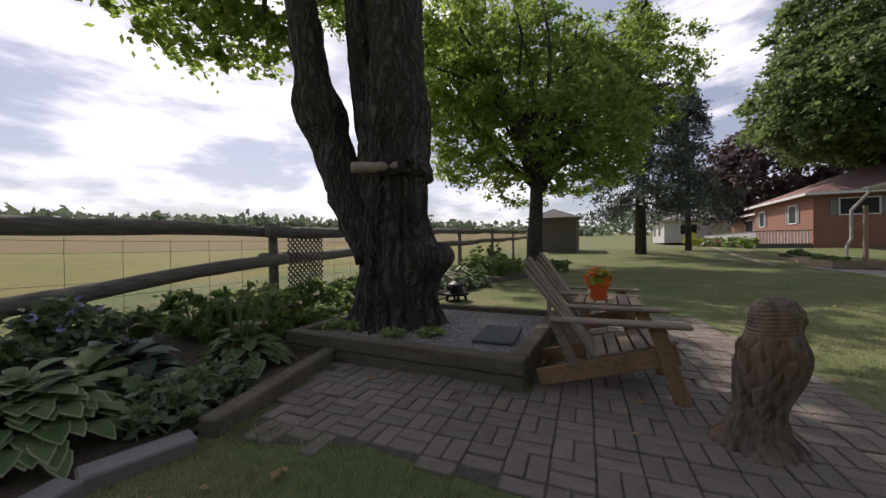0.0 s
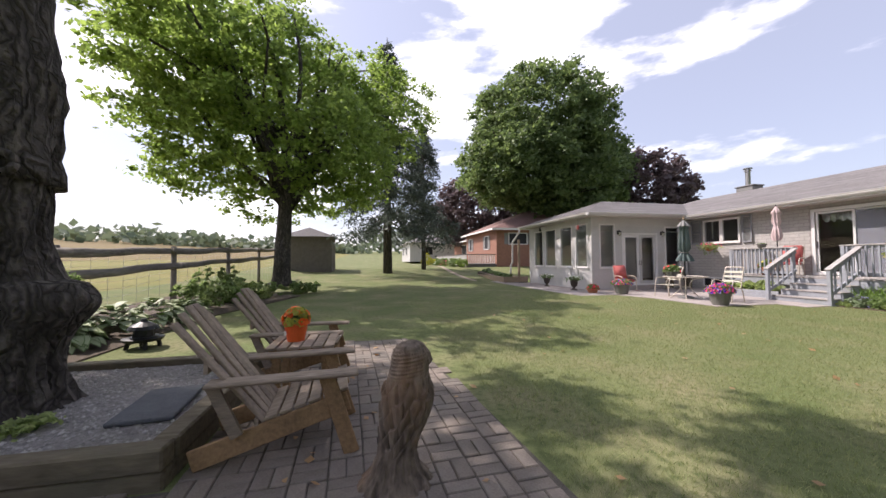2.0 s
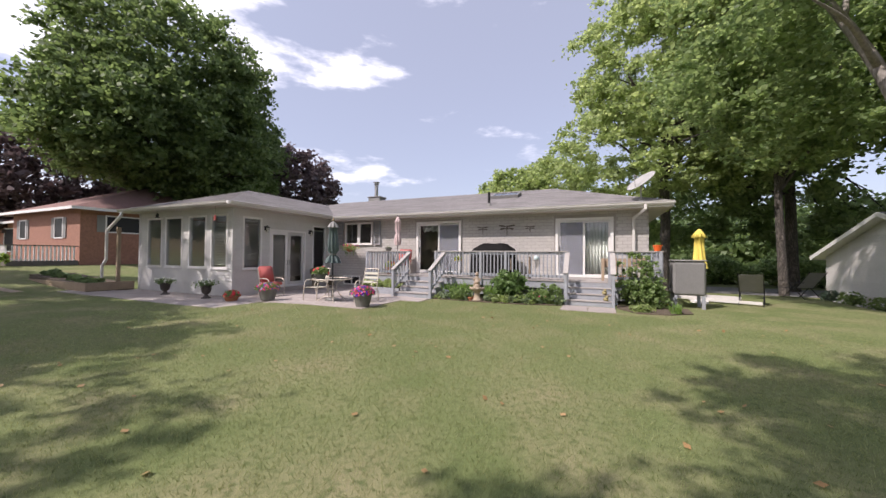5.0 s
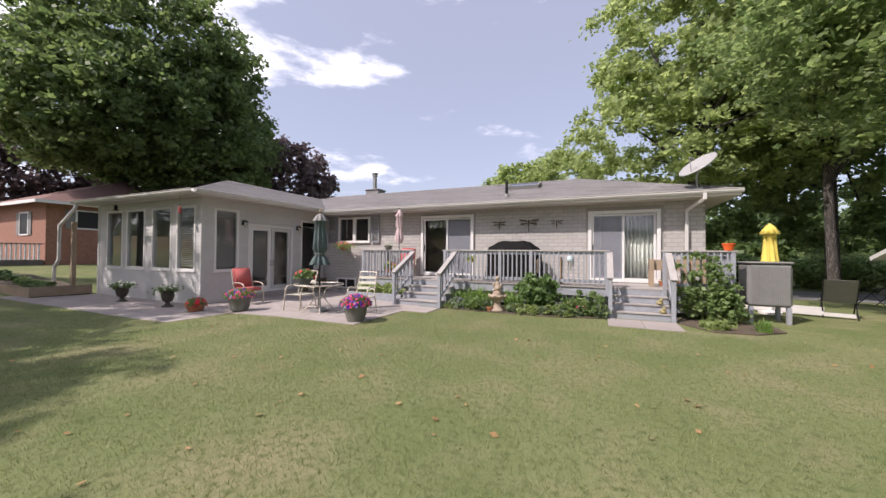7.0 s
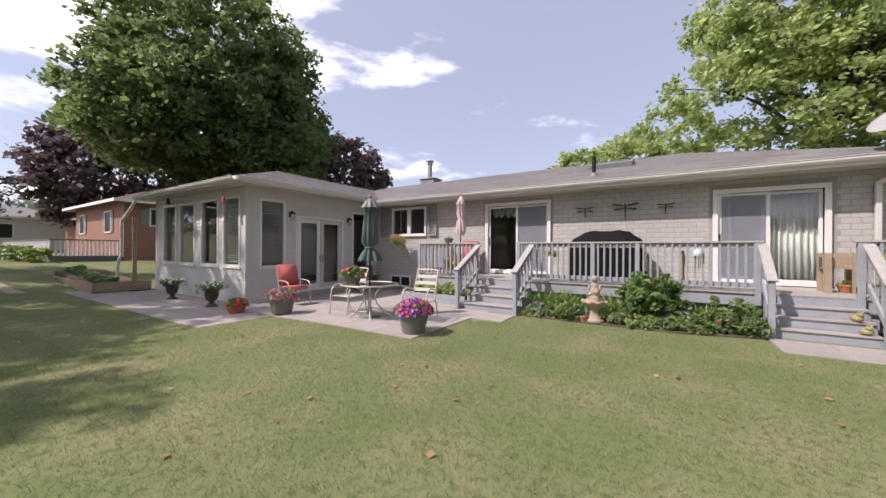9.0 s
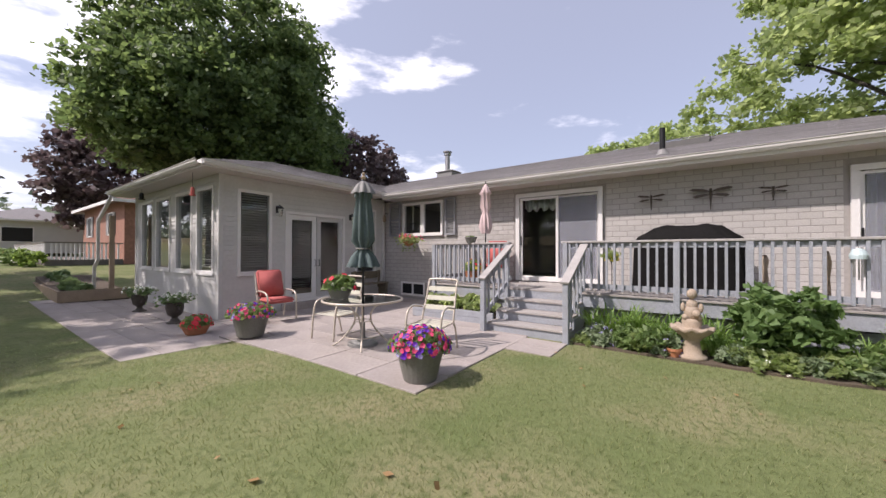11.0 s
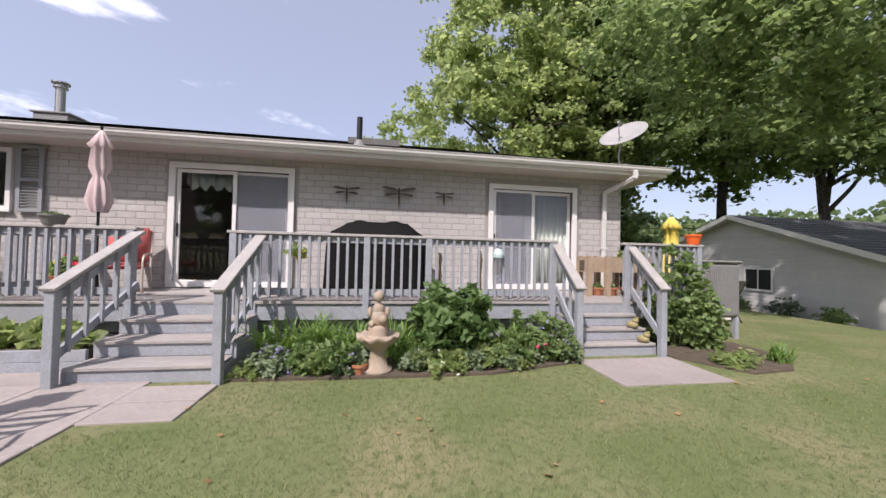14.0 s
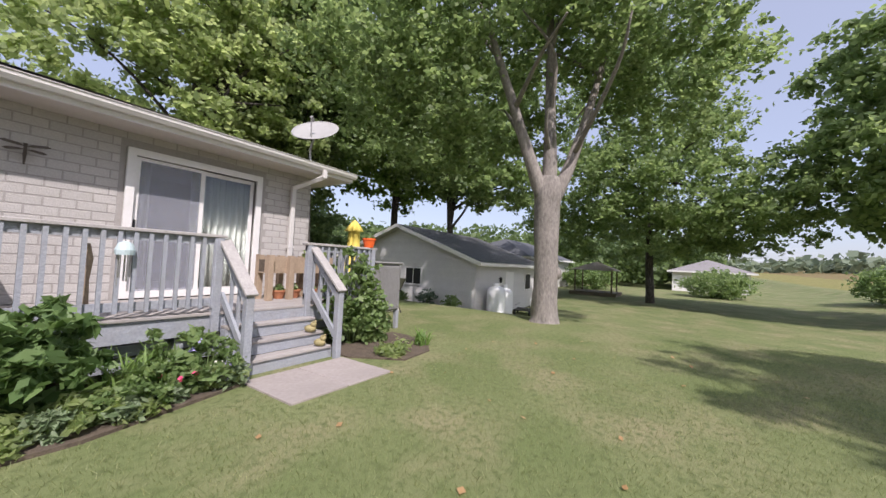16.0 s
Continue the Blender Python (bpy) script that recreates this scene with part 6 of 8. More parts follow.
def hanging_basket():
    t = thing("hanging_basket", "hanging basket of pink and yellow flowers on the wall", "flower basket", (-11.95, 13.3, 1.62))
    bm = bmesh.new()
    lathe(bm, [(0.03, 0.0), (0.11, 0.03), (0.17, 0.12), (0.18, 0.16), (0.165, 0.16)], 18)
    part("basket", bm, TERRA, t)
    for k in range(3):
        a = k * 2.094
        bm = bmesh.new()
        tube(bm, [(0.17 * math.cos(a), 0.17 * math.sin(a), 0.16), (0, 0, 0.62)], 0.004, 5)
        part("chain", bm, BLACK, t)
    bm = bmesh.new()
    tube(bm, bent([(0, 0.53, 0.55), (0, 0.3, 0.72), (0, 0.0, 0.62)], 5), 0.01, 6)
    part("bracket", bm, BLACK, t)
    rng = np.random.default_rng(41)
    d = rng.normal(size=(800, 3)) * np.array([0.15, 0.13, 0.06]) + np.array([0, 0, 0.20])
    part("leaves", quads("leaves", leaves_at(rng, d, 0.05, 0.3), LEAF_L), LEAF_L, t, kind="stuff")
    tr = np.concatenate([np.stack([np.full(30, 0.22 * math.cos(a)) + rng.normal(size=30) * 0.02, np.full(30, 0.16 * math.sin(a)) + rng.normal(size=30) * 0.02, 0.18 - rng.uniform(0, 0.34, 30)], 1) for a in (0.2, 1.0, 2.6, 3.4, 4.4, 5.4)])
    part("trailing_leaves", quads("trails", leaves_at(rng, tr, 0.03, 0.2), LEAF_S), LEAF_S, t, kind="stuff")
    for m, n_ in ((F_PINK, 26), (F_YELLOW, 12)):
        c = np.repeat(rng.normal(size=(n_, 3)) * np.array([0.2, 0.16, 0.06]) + np.array([0, 0, 0.27]), 6, 0) + rng.normal(size=(n_ * 6, 3)) * 0.016
        part("blossoms", quads("blossoms", leaves_at(rng, c, 0.05, 0.5, 1.1), m), m, t, kind="stuff")


hanging_basket()


def hanging_feeder(name, label, x, material, drop, radius):
    """A small hanging glass or metal body under the sunroom eave, on a thin wire."""
    t = thing(name, label, "bird feeder", (x, 8.36, EAVE_Z - drop))
    bm = bmesh.new()
    tube(bm, [(0, 0, 0.2), (0, 0, drop + 0.1)], 0.004, 5)
    part("wire", bm, BLACK, t)
    bm = bmesh.new()
    lathe(bm, [(0.02, 0.2), (radius * 0.6, 0.17), (radius * 0.7, 0.06), (0.03, 0.03)], 14)
    part("bottle", bm, material, t, smooth=True)
    bm = bmesh.new()
    lathe(bm, [(0.03, 0.0), (radius, 0.005), (radius, 0.03), (0.02, 0.035)], 14)
    part("base", bm, material, t, smooth=True)


hanging_feeder("hummingbird_feeder", "red hummingbird feeder hanging from the sunroom eave", -14.05, RED_CUSHION, 0.42, 0.06)
hanging_feeder("bird_feeder", "small dark feeder hanging from the sunroom eave", -17.7, BLACK, 0.2, 0.08)


def cedar_stand():
    t = thing("cedar_planter_stand", "raw cedar planter stand at the deck end", "planter", (-0.62, 12.95, DECK_Z))
    for x in (-0.55, -0.18, 0.22, 0.62):
        part("leg", boxm(x - 0.045, x + 0.045, -0.2, -0.11, 0.0, 0.74), CEDAR, t)
        part("leg", boxm(x - 0.045, x + 0.045, 0.12, 0.21, 0.0, 0.74), CEDAR, t)
    part("front_panel", boxm(-0.6, 0.66, -0.108, -0.08, 0.44, 0.72), CEDAR, t)
    part("back_panel", boxm(-0.6, 0.66, 0.09, 0.118, 0.44, 0.72), CEDAR, t)
    part("bottom", boxm(-0.6, 0.66, -0.079, 0.089, 0.44, 0.46), CEDAR, t)
    part("soil", boxm(-0.6, 0.66, -0.079, 0.089, 0.462, 0.66), SOIL, t)
    rng = np.random.default_rng(4)
    p = rng.uniform((0.2, -0.1, 0.68), (0.62, 0.1, 0.84), (260, 3))
    part("leaves", quads("leaves", leaves_at(rng, p, 0.06, 0.3), LEAF_L), LEAF_L, t, kind="stuff")
    for k, x in enumerate((-0.9, -0.62, -0.28)):
        flower_pot("terracotta_pot", "terracotta pot under the cedar stand", (x + 0.02, 12.98, DECK_Z), 0.08, 0.115, 0.15, TERRA, (), 50 + k, 0.8, 0.12, 60, 0.05)


cedar_stand()
flower_pot("orange_pot", "bright orange plastic pot on the railing corner", (0.28, DECK_Y, CAP_Z), 0.085, 0.115, 0.17, POT_ORANGE, (), 61, 0.85, 0.08, 120, 0.05)


def wind_chime(x, z):
    t = thing("wind_chime", "pale blue shell wind chime on the railing", "wind chime", (x, DECK_Y - 0.08, z))
    bm = bmesh.new()
    lathe(bm, [(0.08, -0.05), (0.085, 0.0), (0.06, 0.07), (0.01, 0.09)], 14)
    part("cap", bm, F_glaze, t)
    for k in range(5):
        a = k * 1.257
        bm = bmesh.new()
        tube(bm, [(0.05 * math.cos(a), 0.05 * math.sin(a), -0.05), (0.05 * math.cos(a), 0.05 * math.sin(a), -0.28 - 0.04 * (k % 3))], 0.008, 6)
        part("chime", bm, STEEL, t)
    bm = bmesh.new()
    tube(bm, [(0, 0, 0.085), (0, 0.05, 0.2)], 0.003, 4)
    part("cord", bm, BLACK, t)


F_glaze = mat("blue_glaze", (0.50, 0.60, 0.62), 0.35, 0.05, 5, 0.0)
wind_chime(-3.18, 1.42)
bush("potted_flowers", "pale yellow flowers hanging behind the railing", (-6.15, 12.45, 1.3), (0.13, 0.13, 0.09), 160, 0.05, LEAF_L, 71, ((F_YELLOW, 10, 0.06),), "flower basket")
t = thing("plant_hook", "thin black hook holding a flower basket on the deck", "plant hook", (-6.15, 12.45, DECK_Z))
bm = bmesh.new()
tube(bm, bent([(0.0, 0, 0.0), (0.0, 0, 0.5), (-0.03, 0, 0.75), (0.0, 0, 0.9)], 5), 0.008, 6)
part("rod", bm, BLACK, t)


def sandal_sign(x, z, material, label, h):
    t = thing("deck_ornament", label, "ornament", (x, DECK_Y + 0.10, z))
    bm = bmesh.new()
    lathe(bm, [(0.03, 0), (0.045, 0.05), (0.03, h * 0.5), (0.05, h * 0.8), (0.02, h)], 12)
    part("figure", bm, material, t, smooth=True)


sandal_sign(-4.05, 1.0, STONE, "small carved stone ornament behind the railing", 0.42)
sandal_sign(-3.42, 0.72, CEDAR, "small wooden ornament behind the railing", 0.75)
for k, (x, y, z) in enumerate(((-1.14, 11.66, 0.175 * 2), (-1.10, 11.48, 0.175))):
    t = thing("frog_ornament", "small mossy stone frog on the deck step", "ornament", (x, y + 0.03, z), 200, group="step frogs")
    bm = bmesh.new()
    bmesh.ops.create_icosphere(bm, subdivisions=2, radius=0.075, matrix=Matrix.Translation((0, 0, 0.055)) @ Matrix.Diagonal((1.0, 1.15, 0.75, 1)))
    bmesh.ops.create_icosphere(bm, subdivisions=2, radius=0.045, matrix=Matrix.Translation((0, 0.05, 0.12)))
    for sx in (-1, 1):
        bmesh.ops.create_icosphere(bm, subdivisions=1, radius=0.016, matrix=Matrix.Translation((sx * 0.025, 0.065, 0.16)))
    part("body", bm, mat("mossy_stone", (0.32, 0.27, 0.13), 0.8, 0.25, 20, 0.2) if k == 0 else bpy.data.materials["mossy_stone"], t, smooth=True)

# ---------------------------------------------------------------- bed before the deck


def soil_bed(name, outline, z, label, mat_=None, thick=0.12):
    bm = bmesh.new()
    top = [bm.verts.new((x, y, gz(x, y) + z)) for x, y in outline]
    bot = [bm.verts.new((x, y, gz(x, y) + z - thick)) for x, y in outline]
    bm.faces.new(top)
    bm.faces.new(bot[::-1])
    for i in range(len(top)):
        j = (i + 1) % len(top)
        bm.faces.new((top[i], bot[i], bot[j], top[j]))
    return structure(name, bm, mat_ or SOIL, label)


soil_bed("bed_deck", [(-6.45, 10.92), (-4.9, 10.86), (-3.6, 10.86), (-2.32, 11.2), (-2.28, 12.0), (-6.45, 12.0)], 0.03, "dark soil bed before the deck")
soil_bed("bed_corner", [(-0.80, 11.25), (-0.35, 10.55), (0.35, 10.62), (0.95, 11.1), (1.0, 12.0), (-0.8, 12.0)], 0.025, "dark soil bed at the deck corner")
soil_bed("bed_planter", [(-10.1, 11.42), (-8.12, 11.42), (-8.12, 12.02), (-10.1, 12.02)], 0.24, "raised soil bed beside the steps", thick=0.3)
t = thing("raised_bed_edge", "grey timber edge of the raised bed", "planter")
for z in (0.0, 0.128):
    part("board", boxm(-10.14, -8.09, 11.37, 11.415, z, z + 0.124, bevel=0.004), PAINT_GREY, t)

bush("peony_bush", "large glossy-leaved peony bush before the deck", (-3.95, 11.45, 0.02), (0.54, 0.45, 0.52), 3000, 0.085, LEAF_PEONY, 81, (), "shrub", 1.8, 150, 0.11)
for k, (x, y, l, n) in enumerate(((-6.15, 11.55, 0.75, 130), (-5.7, 11.65, 0.8, 150), (-5.3, 11.5, 0.72, 130), (-4.55, 11.45, 0.5, 110), (-4.7, 11.75, 0.75, 110), (-3.2, 11.6, 0.62, 90), (-2.9, 11.75, 0.55, 80))):
    blade_clump("daylily", "clump of arching green daylily leaves before the deck", (x, y, 0.02), n, l, BLADE, 90 + k, 0.3)
for k, (x, y, r, h, m, fl) in enumerate(((-6.1, 11.15, 0.30, 0.16, LAVENDER, ((F_LILAC, 22, 0.035),)), (-5.55, 11.08, 0.36, 0.20, LEAF_S, ()), (-5.2, 11.1, 0.24, 0.15, LAVENDER, ((F_LILAC, 12, 0.03),)), (-4.2, 11.05, 0.34, 0.12, LEAF_L, ((F_WHITE, 8, 0.03),)), (-3.55, 11.15, 0.3, 0.13, LEAF_L, ()), (-3.05, 11.25, 0.34, 0.22, LEAF_S, ((F_PINK, 10, 0.045),)), (-2.6, 11.4, 0.36, 0.27, LEAF_S, ((F_LILAC, 10, 0.04),)), (-2.75, 11.75, 0.4, 0.33, LEAF_S, ()), (-3.3, 11.05, 0.16, 0.10, LAVENDER, ()), (-2.45, 11.3, 0.22, 0.14, LAVENDER, ((F_WHITE, 8, 0.03),)))):
    bush("border_plant", "low mounded border plant" + (" with small flowers" if fl else ""), (x, y, 0.02), (r, r * 0.8, h), int(900 * r / 0.3), 0.045, m, 120 + k, fl, "plant", 2.0, 50, 0.07)
for k in range(16):
    x = -6.3 + k * 0.255
    y = 10.98 + 0.05 * (k % 3) + (0.28 * max(0.0, (x + 3.6) / 1.3))
    if abs(x + 4.92) > 0.22:
        bush("border_plant", "low tuft of groundcover at the edge of the deck bed", (x, y, 0.02), (0.17, 0.12, 0.07 + 0.02 * (k % 4)), 330, 0.04, (LEAF_L, LAVENDER, LEAF_S)[k % 3], 400 + k, (), "plant", 2.0, 30, 0.05)
bush("vine", "leafy climbing vine over the deck corner railing", (-0.20, 11.85, 0.0), (0.62, 0.28, 0.86), 2600, 0.075, LEAF_S, 141, (), "vine", 1.3, 130, 0.12)
bush("vine", "leafy climbing vine over the deck corner railing", (0.16, 11.72, 0.0), (0.42, 0.3, 0.42), 1000, 0.075, LEAF_S, 142, (), "vine", 1.3, 80, 0.12)
bush("border_plant", "yellow-green tuft in the corner bed", (-0.25, 10.85, 0.0), (0.26, 0.2, 0.09), 500, 0.05, LEAF_L, 143, (), "plant", 2.4)
blade_clump("border_plant", "green tuft at the edge of the corner bed", (0.55, 10.95, 0.0), 70, 0.42, BLADE, 144, 0.2)
for k, (x, y) in enumerate(((-9.7, 11.7), (-9.2, 11.7), (-8.7, 11.7), (-8.35, 11.6))):
    bush("hosta", "small leafy hosta in the raised bed", (x, y, 0.22), (0.24, 0.2, 0.14), 160, 0.13, LEAF_L, 150 + k, (), "plant", 1.7, 30, 0.08)


def fountain_statue():
    t = thing("statue_birdbath", "cast-stone child figure on a scalloped birdbath", "statue", (-4.92, 11.05, 0.02))
    bm = bmesh.new()
    lathe(bm, [(0.17, 0.0), (0.17, 0.05), (0.12, 0.07), (0.10, 0.16), (0.085, 0.24), (0.13, 0.30), (0.19, 0.36), (0.255, 0.42), (0.235, 0.435), (0.12, 0.41), (0.10, 0.43), (0.12, 0.50), (0.10, 0.54)], 32, wave=0.0)
    for v in bm.verts:
        r = math.hypot(v.co.x, v.co.y)
        if r > 0.15 and v.co.z > 0.3:
            v.co.z += 0.02 * math.cos(8 * math.atan2(v.co.y, v.co.x))
    for p, r, sc in (((0, 0.0, 0.62), 0.095, (1.0, 0.85, 1.25)), ((0, 0.0, 0.72), 0.075, (0.95, 0.8, 1.1)), ((0, -0.01, 0.87), 0.066, (0.95, 1.0, 1.08)), ((-0.075, -0.04, 0.56), 0.045, (0.9, 1.5, 0.9)), ((0.075, -0.04, 0.56), 0.045, (0.9, 1.5, 0.9)), ((-0.10, -0.02, 0.69), 0.032, (0.9, 1.0, 2.0)), ((0.10, -0.02, 0.69), 0.032, (0.9, 1.0, 2.0)), ((0.05, -0.10, 0.62), 0.05, (1, 1, 1))):
        bmesh.ops.create_icosphere(bm, subdivisions=2, radius=r, matrix=Matrix.Translation(p) @ Matrix.Diagonal((*sc, 1)))
    me = mesh_of(bm, STONE, "statue", True)
    ob = new("statue_birdbath", me)
    ob.matrix_world = t.matrix_world.copy()
    tagged(ob, "cast-stone child figure on a scalloped birdbath", "statue")
    bpy.data.objects.remove(t)


fountain_statue()
flower_pot("terracotta_pot", "small tipped terracotta pot in the flower bed", (-5.12, 10.98, 0.02), 0.06, 0.08, 0.12, TERRA, (), 160, 0.7, 0.03, 20, 0.03)

# ---------------------------------------------------------------- east of the house


def oil_tank():
    t = thing("tank_cabinet", "grey slatted equipment cabinet on timber legs", "cabinet", (1.1, 12.6, gz(1.1, 12.6)))
    part("body", boxm(-0.40, 0.40, -0.33, 0.33, 0.38, 1.36, bevel=0.05), TANK_GREY, t)
    part("lid", boxm(-0.42, 0.42, -0.35, 0.35, 1.362, 1.41, bevel=0.02), TANK_GREY, t)
    for k in range(17):
        x = -0.33 + k * 0.041
        part("rib", boxm(x - 0.008, x + 0.008, -0.338, -0.329, 0.46, 1.28), TANK_GREY, t)
    for x in (-0.34, 0.34):
        for y in (-0.27, 0.27):
            part("leg", boxm(x - 0.04, x + 0.04, y - 0.04, y + 0.04, -0.05, 0.378), PAINT_GREY, t)
    for p, q, lift in (((1.25, 14.75), (2.85, 14.25), 0.10), ((1.15, 14.55), (2.75, 14.05), 0.03), ((1.5, 14.45), (3.25, 13.85), 0.0)):
        b = thing("gutter_length", "white metal gutter length lying on the grass", "gutter", group="spare gutters")
        za, zb = gz(*p) + lift + 0.05, gz(*q) + lift + 0.05
        side = Vector((q[1] - p[1], p[0] - q[0], 0)).normalized() * 0.055
        bm = bmesh.new()
        beam(bm, (*p, za), (*q, zb), 0.11, 0.008)
        part("floor_strip", bm, GUTTER, b)
        for e in (side, -side):
            bm = bmesh.new()
            beam(bm, Vector((*p, za + 0.04)) + e, Vector((*q, zb + 0.04)) + e, 0.008, 0.08)
            part("side_strip", bm, GUTTER, b)
    for z, drop in ((4.3, 0.25), (3.7, 0.3), (3.1, 0.28)):
        w = thing("power_cable", "thin dark overhead power cable", "cable", group="overhead cables")
        bm = bmesh.new()
        tube(bm, bent([(4.0, 35.0, z - 0.1), (14.0, 34.0, z - drop), (30.0, 32.0, z + 0.3)], 8), 0.022, 5)
        part("wire", bm, BLACK, w)
    for x in (4.0, 30.0):
        w = thing("utility_pole", "weathered wooden utility pole by the road", "pole", (x, 35.0 - (x - 4) * 0.1154, -0.8))
        bm = bmesh.new()
        tube(bm, [(0, 0.16, -0.3), (0, 0.16, 6.2)], [0.15, 0.11], 10)
        part("shaft", bm, TIMBER, w)
    u = thing("closed_umbrella", "closed yellow patio umbrella", "umbrella", (1.72, 14.1, gz(1.72, 14.1)))
    bm = bmesh.new()
    tube(bm, [(0, 0, 0), (0, 0, 2.42)], 0.02, 8)
    part("pole", bm, TRIM, u)
    bm = bmesh.new()
    n, rows = 40, []
    for z, r, f in ((2.42, 0.015, 0.0), (2.34, 0.09, 0.1), (2.14, 0.20, 0.2), (2.12, 0.12, 0.2), (1.8, 0.13, 0.2), (1.45, 0.15, 0.25), (1.12, 0.19, 0.3)):
        rows.append([bm.verts.new((r * (1 + f * math.cos(16 * math.pi * k / n + z * 3)) * math.cos(2 * math.pi * k / n), r * (1 + f * math.cos(16 * math.pi * k / n + z * 3)) * math.sin(2 * math.pi * k / n), z)) for k in range(n)])
    for a, b in zip(rows, rows[1:]):
        for k in range(n):
            bm.faces.new((a[k], b[k], b[(k + 1) % n], a[(k + 1) % n]))
    bm.faces.new(rows[0])
    part("canopy", bm, YELLOW_CLOTH, u, smooth=True)
    bm = bmesh.new()
    lathe(bm, [(0.25, 0), (0.25, 0.06), (0.05, 0.1)], 16)
    part("base", bm, TRIM, u)


oil_tank()


def lounge(at, rz):
    t = thing("folding_lounge_chair", "dark grey mesh folding lounge chair on the grass", "chair", at, rz, group="lounge chairs")
    for sx in (-1, 1):
        x = sx * 0.29
        for nm, pts in (("side_rail", [(x, -0.75, 0.36), (x, 0.1, 0.40), (x, 0.62, 1.0)]), ("front_leg", [(x, -0.45, 0.0), (x, 0.12, 0.58)]), ("back_leg", [(x, 0.42, 0.0), (x, -0.2, 0.55)]), ("arm", [(x, -0.25, 0.58), (x, 0.4, 0.6)])):
            bm = bmesh.new()
            tube(bm, pts, 0.014, 7)
            part(nm, bm, BLACK, t)
    bm = bmesh.new()
    p = [(-0.73, 0.355), (0.1, 0.395), (0.6, 0.97)]
    for (y0, z0), (y1, z1) in zip(p, p[1:]):
        beam(bm, (0, y0, z0), (0, y1, z1), 0.56, 0.006, (0, -0.5, 1))
    part("sling", bm, TANK_GREY, t)


lounge((3.1, 14.2, gz(3.1, 14.2)), 160)
lounge((5.6, 17.5, gz(5.6, 17.5)), 200)


def garage():
    t = thing("garage", "white-sided garage with a dark shingled gable roof", "garage", kind="")
    X0, X1, Y0, Y1, ZB, ZE, ZR = 8.4, 15.4, 14.2, 22.4, -0.95, 1.58, 3.08
    ym = (Y0 + Y1) / 2
    wx0, wx1, wz0, wz1 = 16.95, 17.95, 0.38, 1.22
    for k in range(int((ZE - ZB) / 0.115) + 13):
        z = ZB + k * 0.115
        lo, hi = Y0, Y1
        if z + 0.1 > ZE:
            f = (z + 0.1 - ZE) / (ZR - ZE)
            lo, hi = Y0 + f * (ym - Y0), Y1 - f * (Y1 - ym)
        if hi - lo < 0.2 or z > ZR - 0.1:
            continue
        spans = [(lo, hi)]
        if z + 0.113 > wz0 and z < wz1:
            spans = [(lo, wx0), (wx1, hi)]
        for a, b in spans:
            bm = bmesh.new()
            beam(bm, (X0 - 0.012, a, z + 0.057), (X0 - 0.012, b, z + 0.057), 0.014, 0.118, (0.16, 0, 1))
            part("siding_board", bm, SIDING, t)
        if z + 0.1 < ZE:
            bm = bmesh.new()
            beam(bm, (X0, Y0 - 0.012, z + 0.057), (X1, Y0 - 0.012, z + 0.057), 0.014, 0.118, (0, 0.16, 1))
            part("siding_board", bm, SIDING, t)
    bm = boxm(X0, X1, Y0, Y1, ZB, ZE)
    part("wall", bm, SIDING, t)
    bm = bmesh.new()
    g = [bm.verts.new((X0 + 0.002, y, z)) for y, z in ((Y0, ZE), (Y1, ZE), (ym, ZR - 0.03))]
    h = [bm.verts.new((X1, y, z)) for y, z in ((Y0, ZE), (Y1, ZE), (ym, ZR - 0.03))]
    bm.faces.new(g)
    for i in range(3):
        bm.faces.new((g[i], g[(i + 1) % 3], h[(i + 1) % 3], h[i]))
    bm.faces.new(h[::-1])
    part("gable", bm, SIDING, t)
    for s, ya in ((-1, Y0), (1, Y1)):
        verts = []
        slope = (ZR - ZE) / (ym - Y0)
        e = Vector((0, ya + s * 0.4, ZE - 0.4 * slope + 0.1))
        r = Vector((0, ym, ZR + 0.1))
        rows = 16
        for k in range(rows):
            p, q = e.lerp(r, k / rows), e.lerp(r, min(1, (k + 1.12) / rows))
            for j in range(9):
                x0, x1 = X0 - 0.4 + j * 0.872, X0 - 0.4 + (j + 1) * 0.872
                verts += [Vector((x0, p.y, p.z + 0.03)), Vector((x1, p.y, p.z + 0.03)), Vector((x1, q.y, q.z + 0.014)), Vector((x0, q.y, q.z + 0.014))]
        rf = part("roof", beam(bmesh.new(), e + Vector((X0 - 0.4, 0, -0.03)), r + Vector((X0 - 0.4, 0, -0.03)), 0.001, 0.001), SHINGLE_DARK, t)
        bm = bmesh.new()
        vs = [bm.verts.new(v) for v in (e + Vector((X0 - 0.4, 0, 0)), e + Vector((X1 + 0.4, 0, 0)), r + Vector((X1 + 0.4, 0, 0)), r + Vector((X0 - 0.4, 0, 0)))]
        lo = [bm.verts.new(v.co - Vector((0, 0, 0.09))) for v in vs]
        bm.faces.new(vs)
        bm.faces.new(lo[::-1])
        for i in range(4):
            bm.faces.new((vs[i], lo[i], lo[(i + 1) % 4], vs[(i + 1) % 4]))
        rf.data = mesh_of(bm, TRIM, "roof")
        part("shingles", quads("shingles", verts, SHINGLE_DARK), SHINGLE_DARK, rf, kind="stuff")
        part("bargeboard", beam(bmesh.new(), e + Vector((X0 - 0.412, 0, -0.06)), r + Vector((X0 - 0.412, 0, -0.06)), 0.022, 0.16), TRIM, t, "white bargeboard")
        part("fascia", beam(bmesh.new(), e + Vector((X0 - 0.4, s * 0.012, -0.07)), e + Vector((X1 + 0.4, s * 0.012, -0.07)), 0.022, 0.14), TRIM, t, "white fascia")
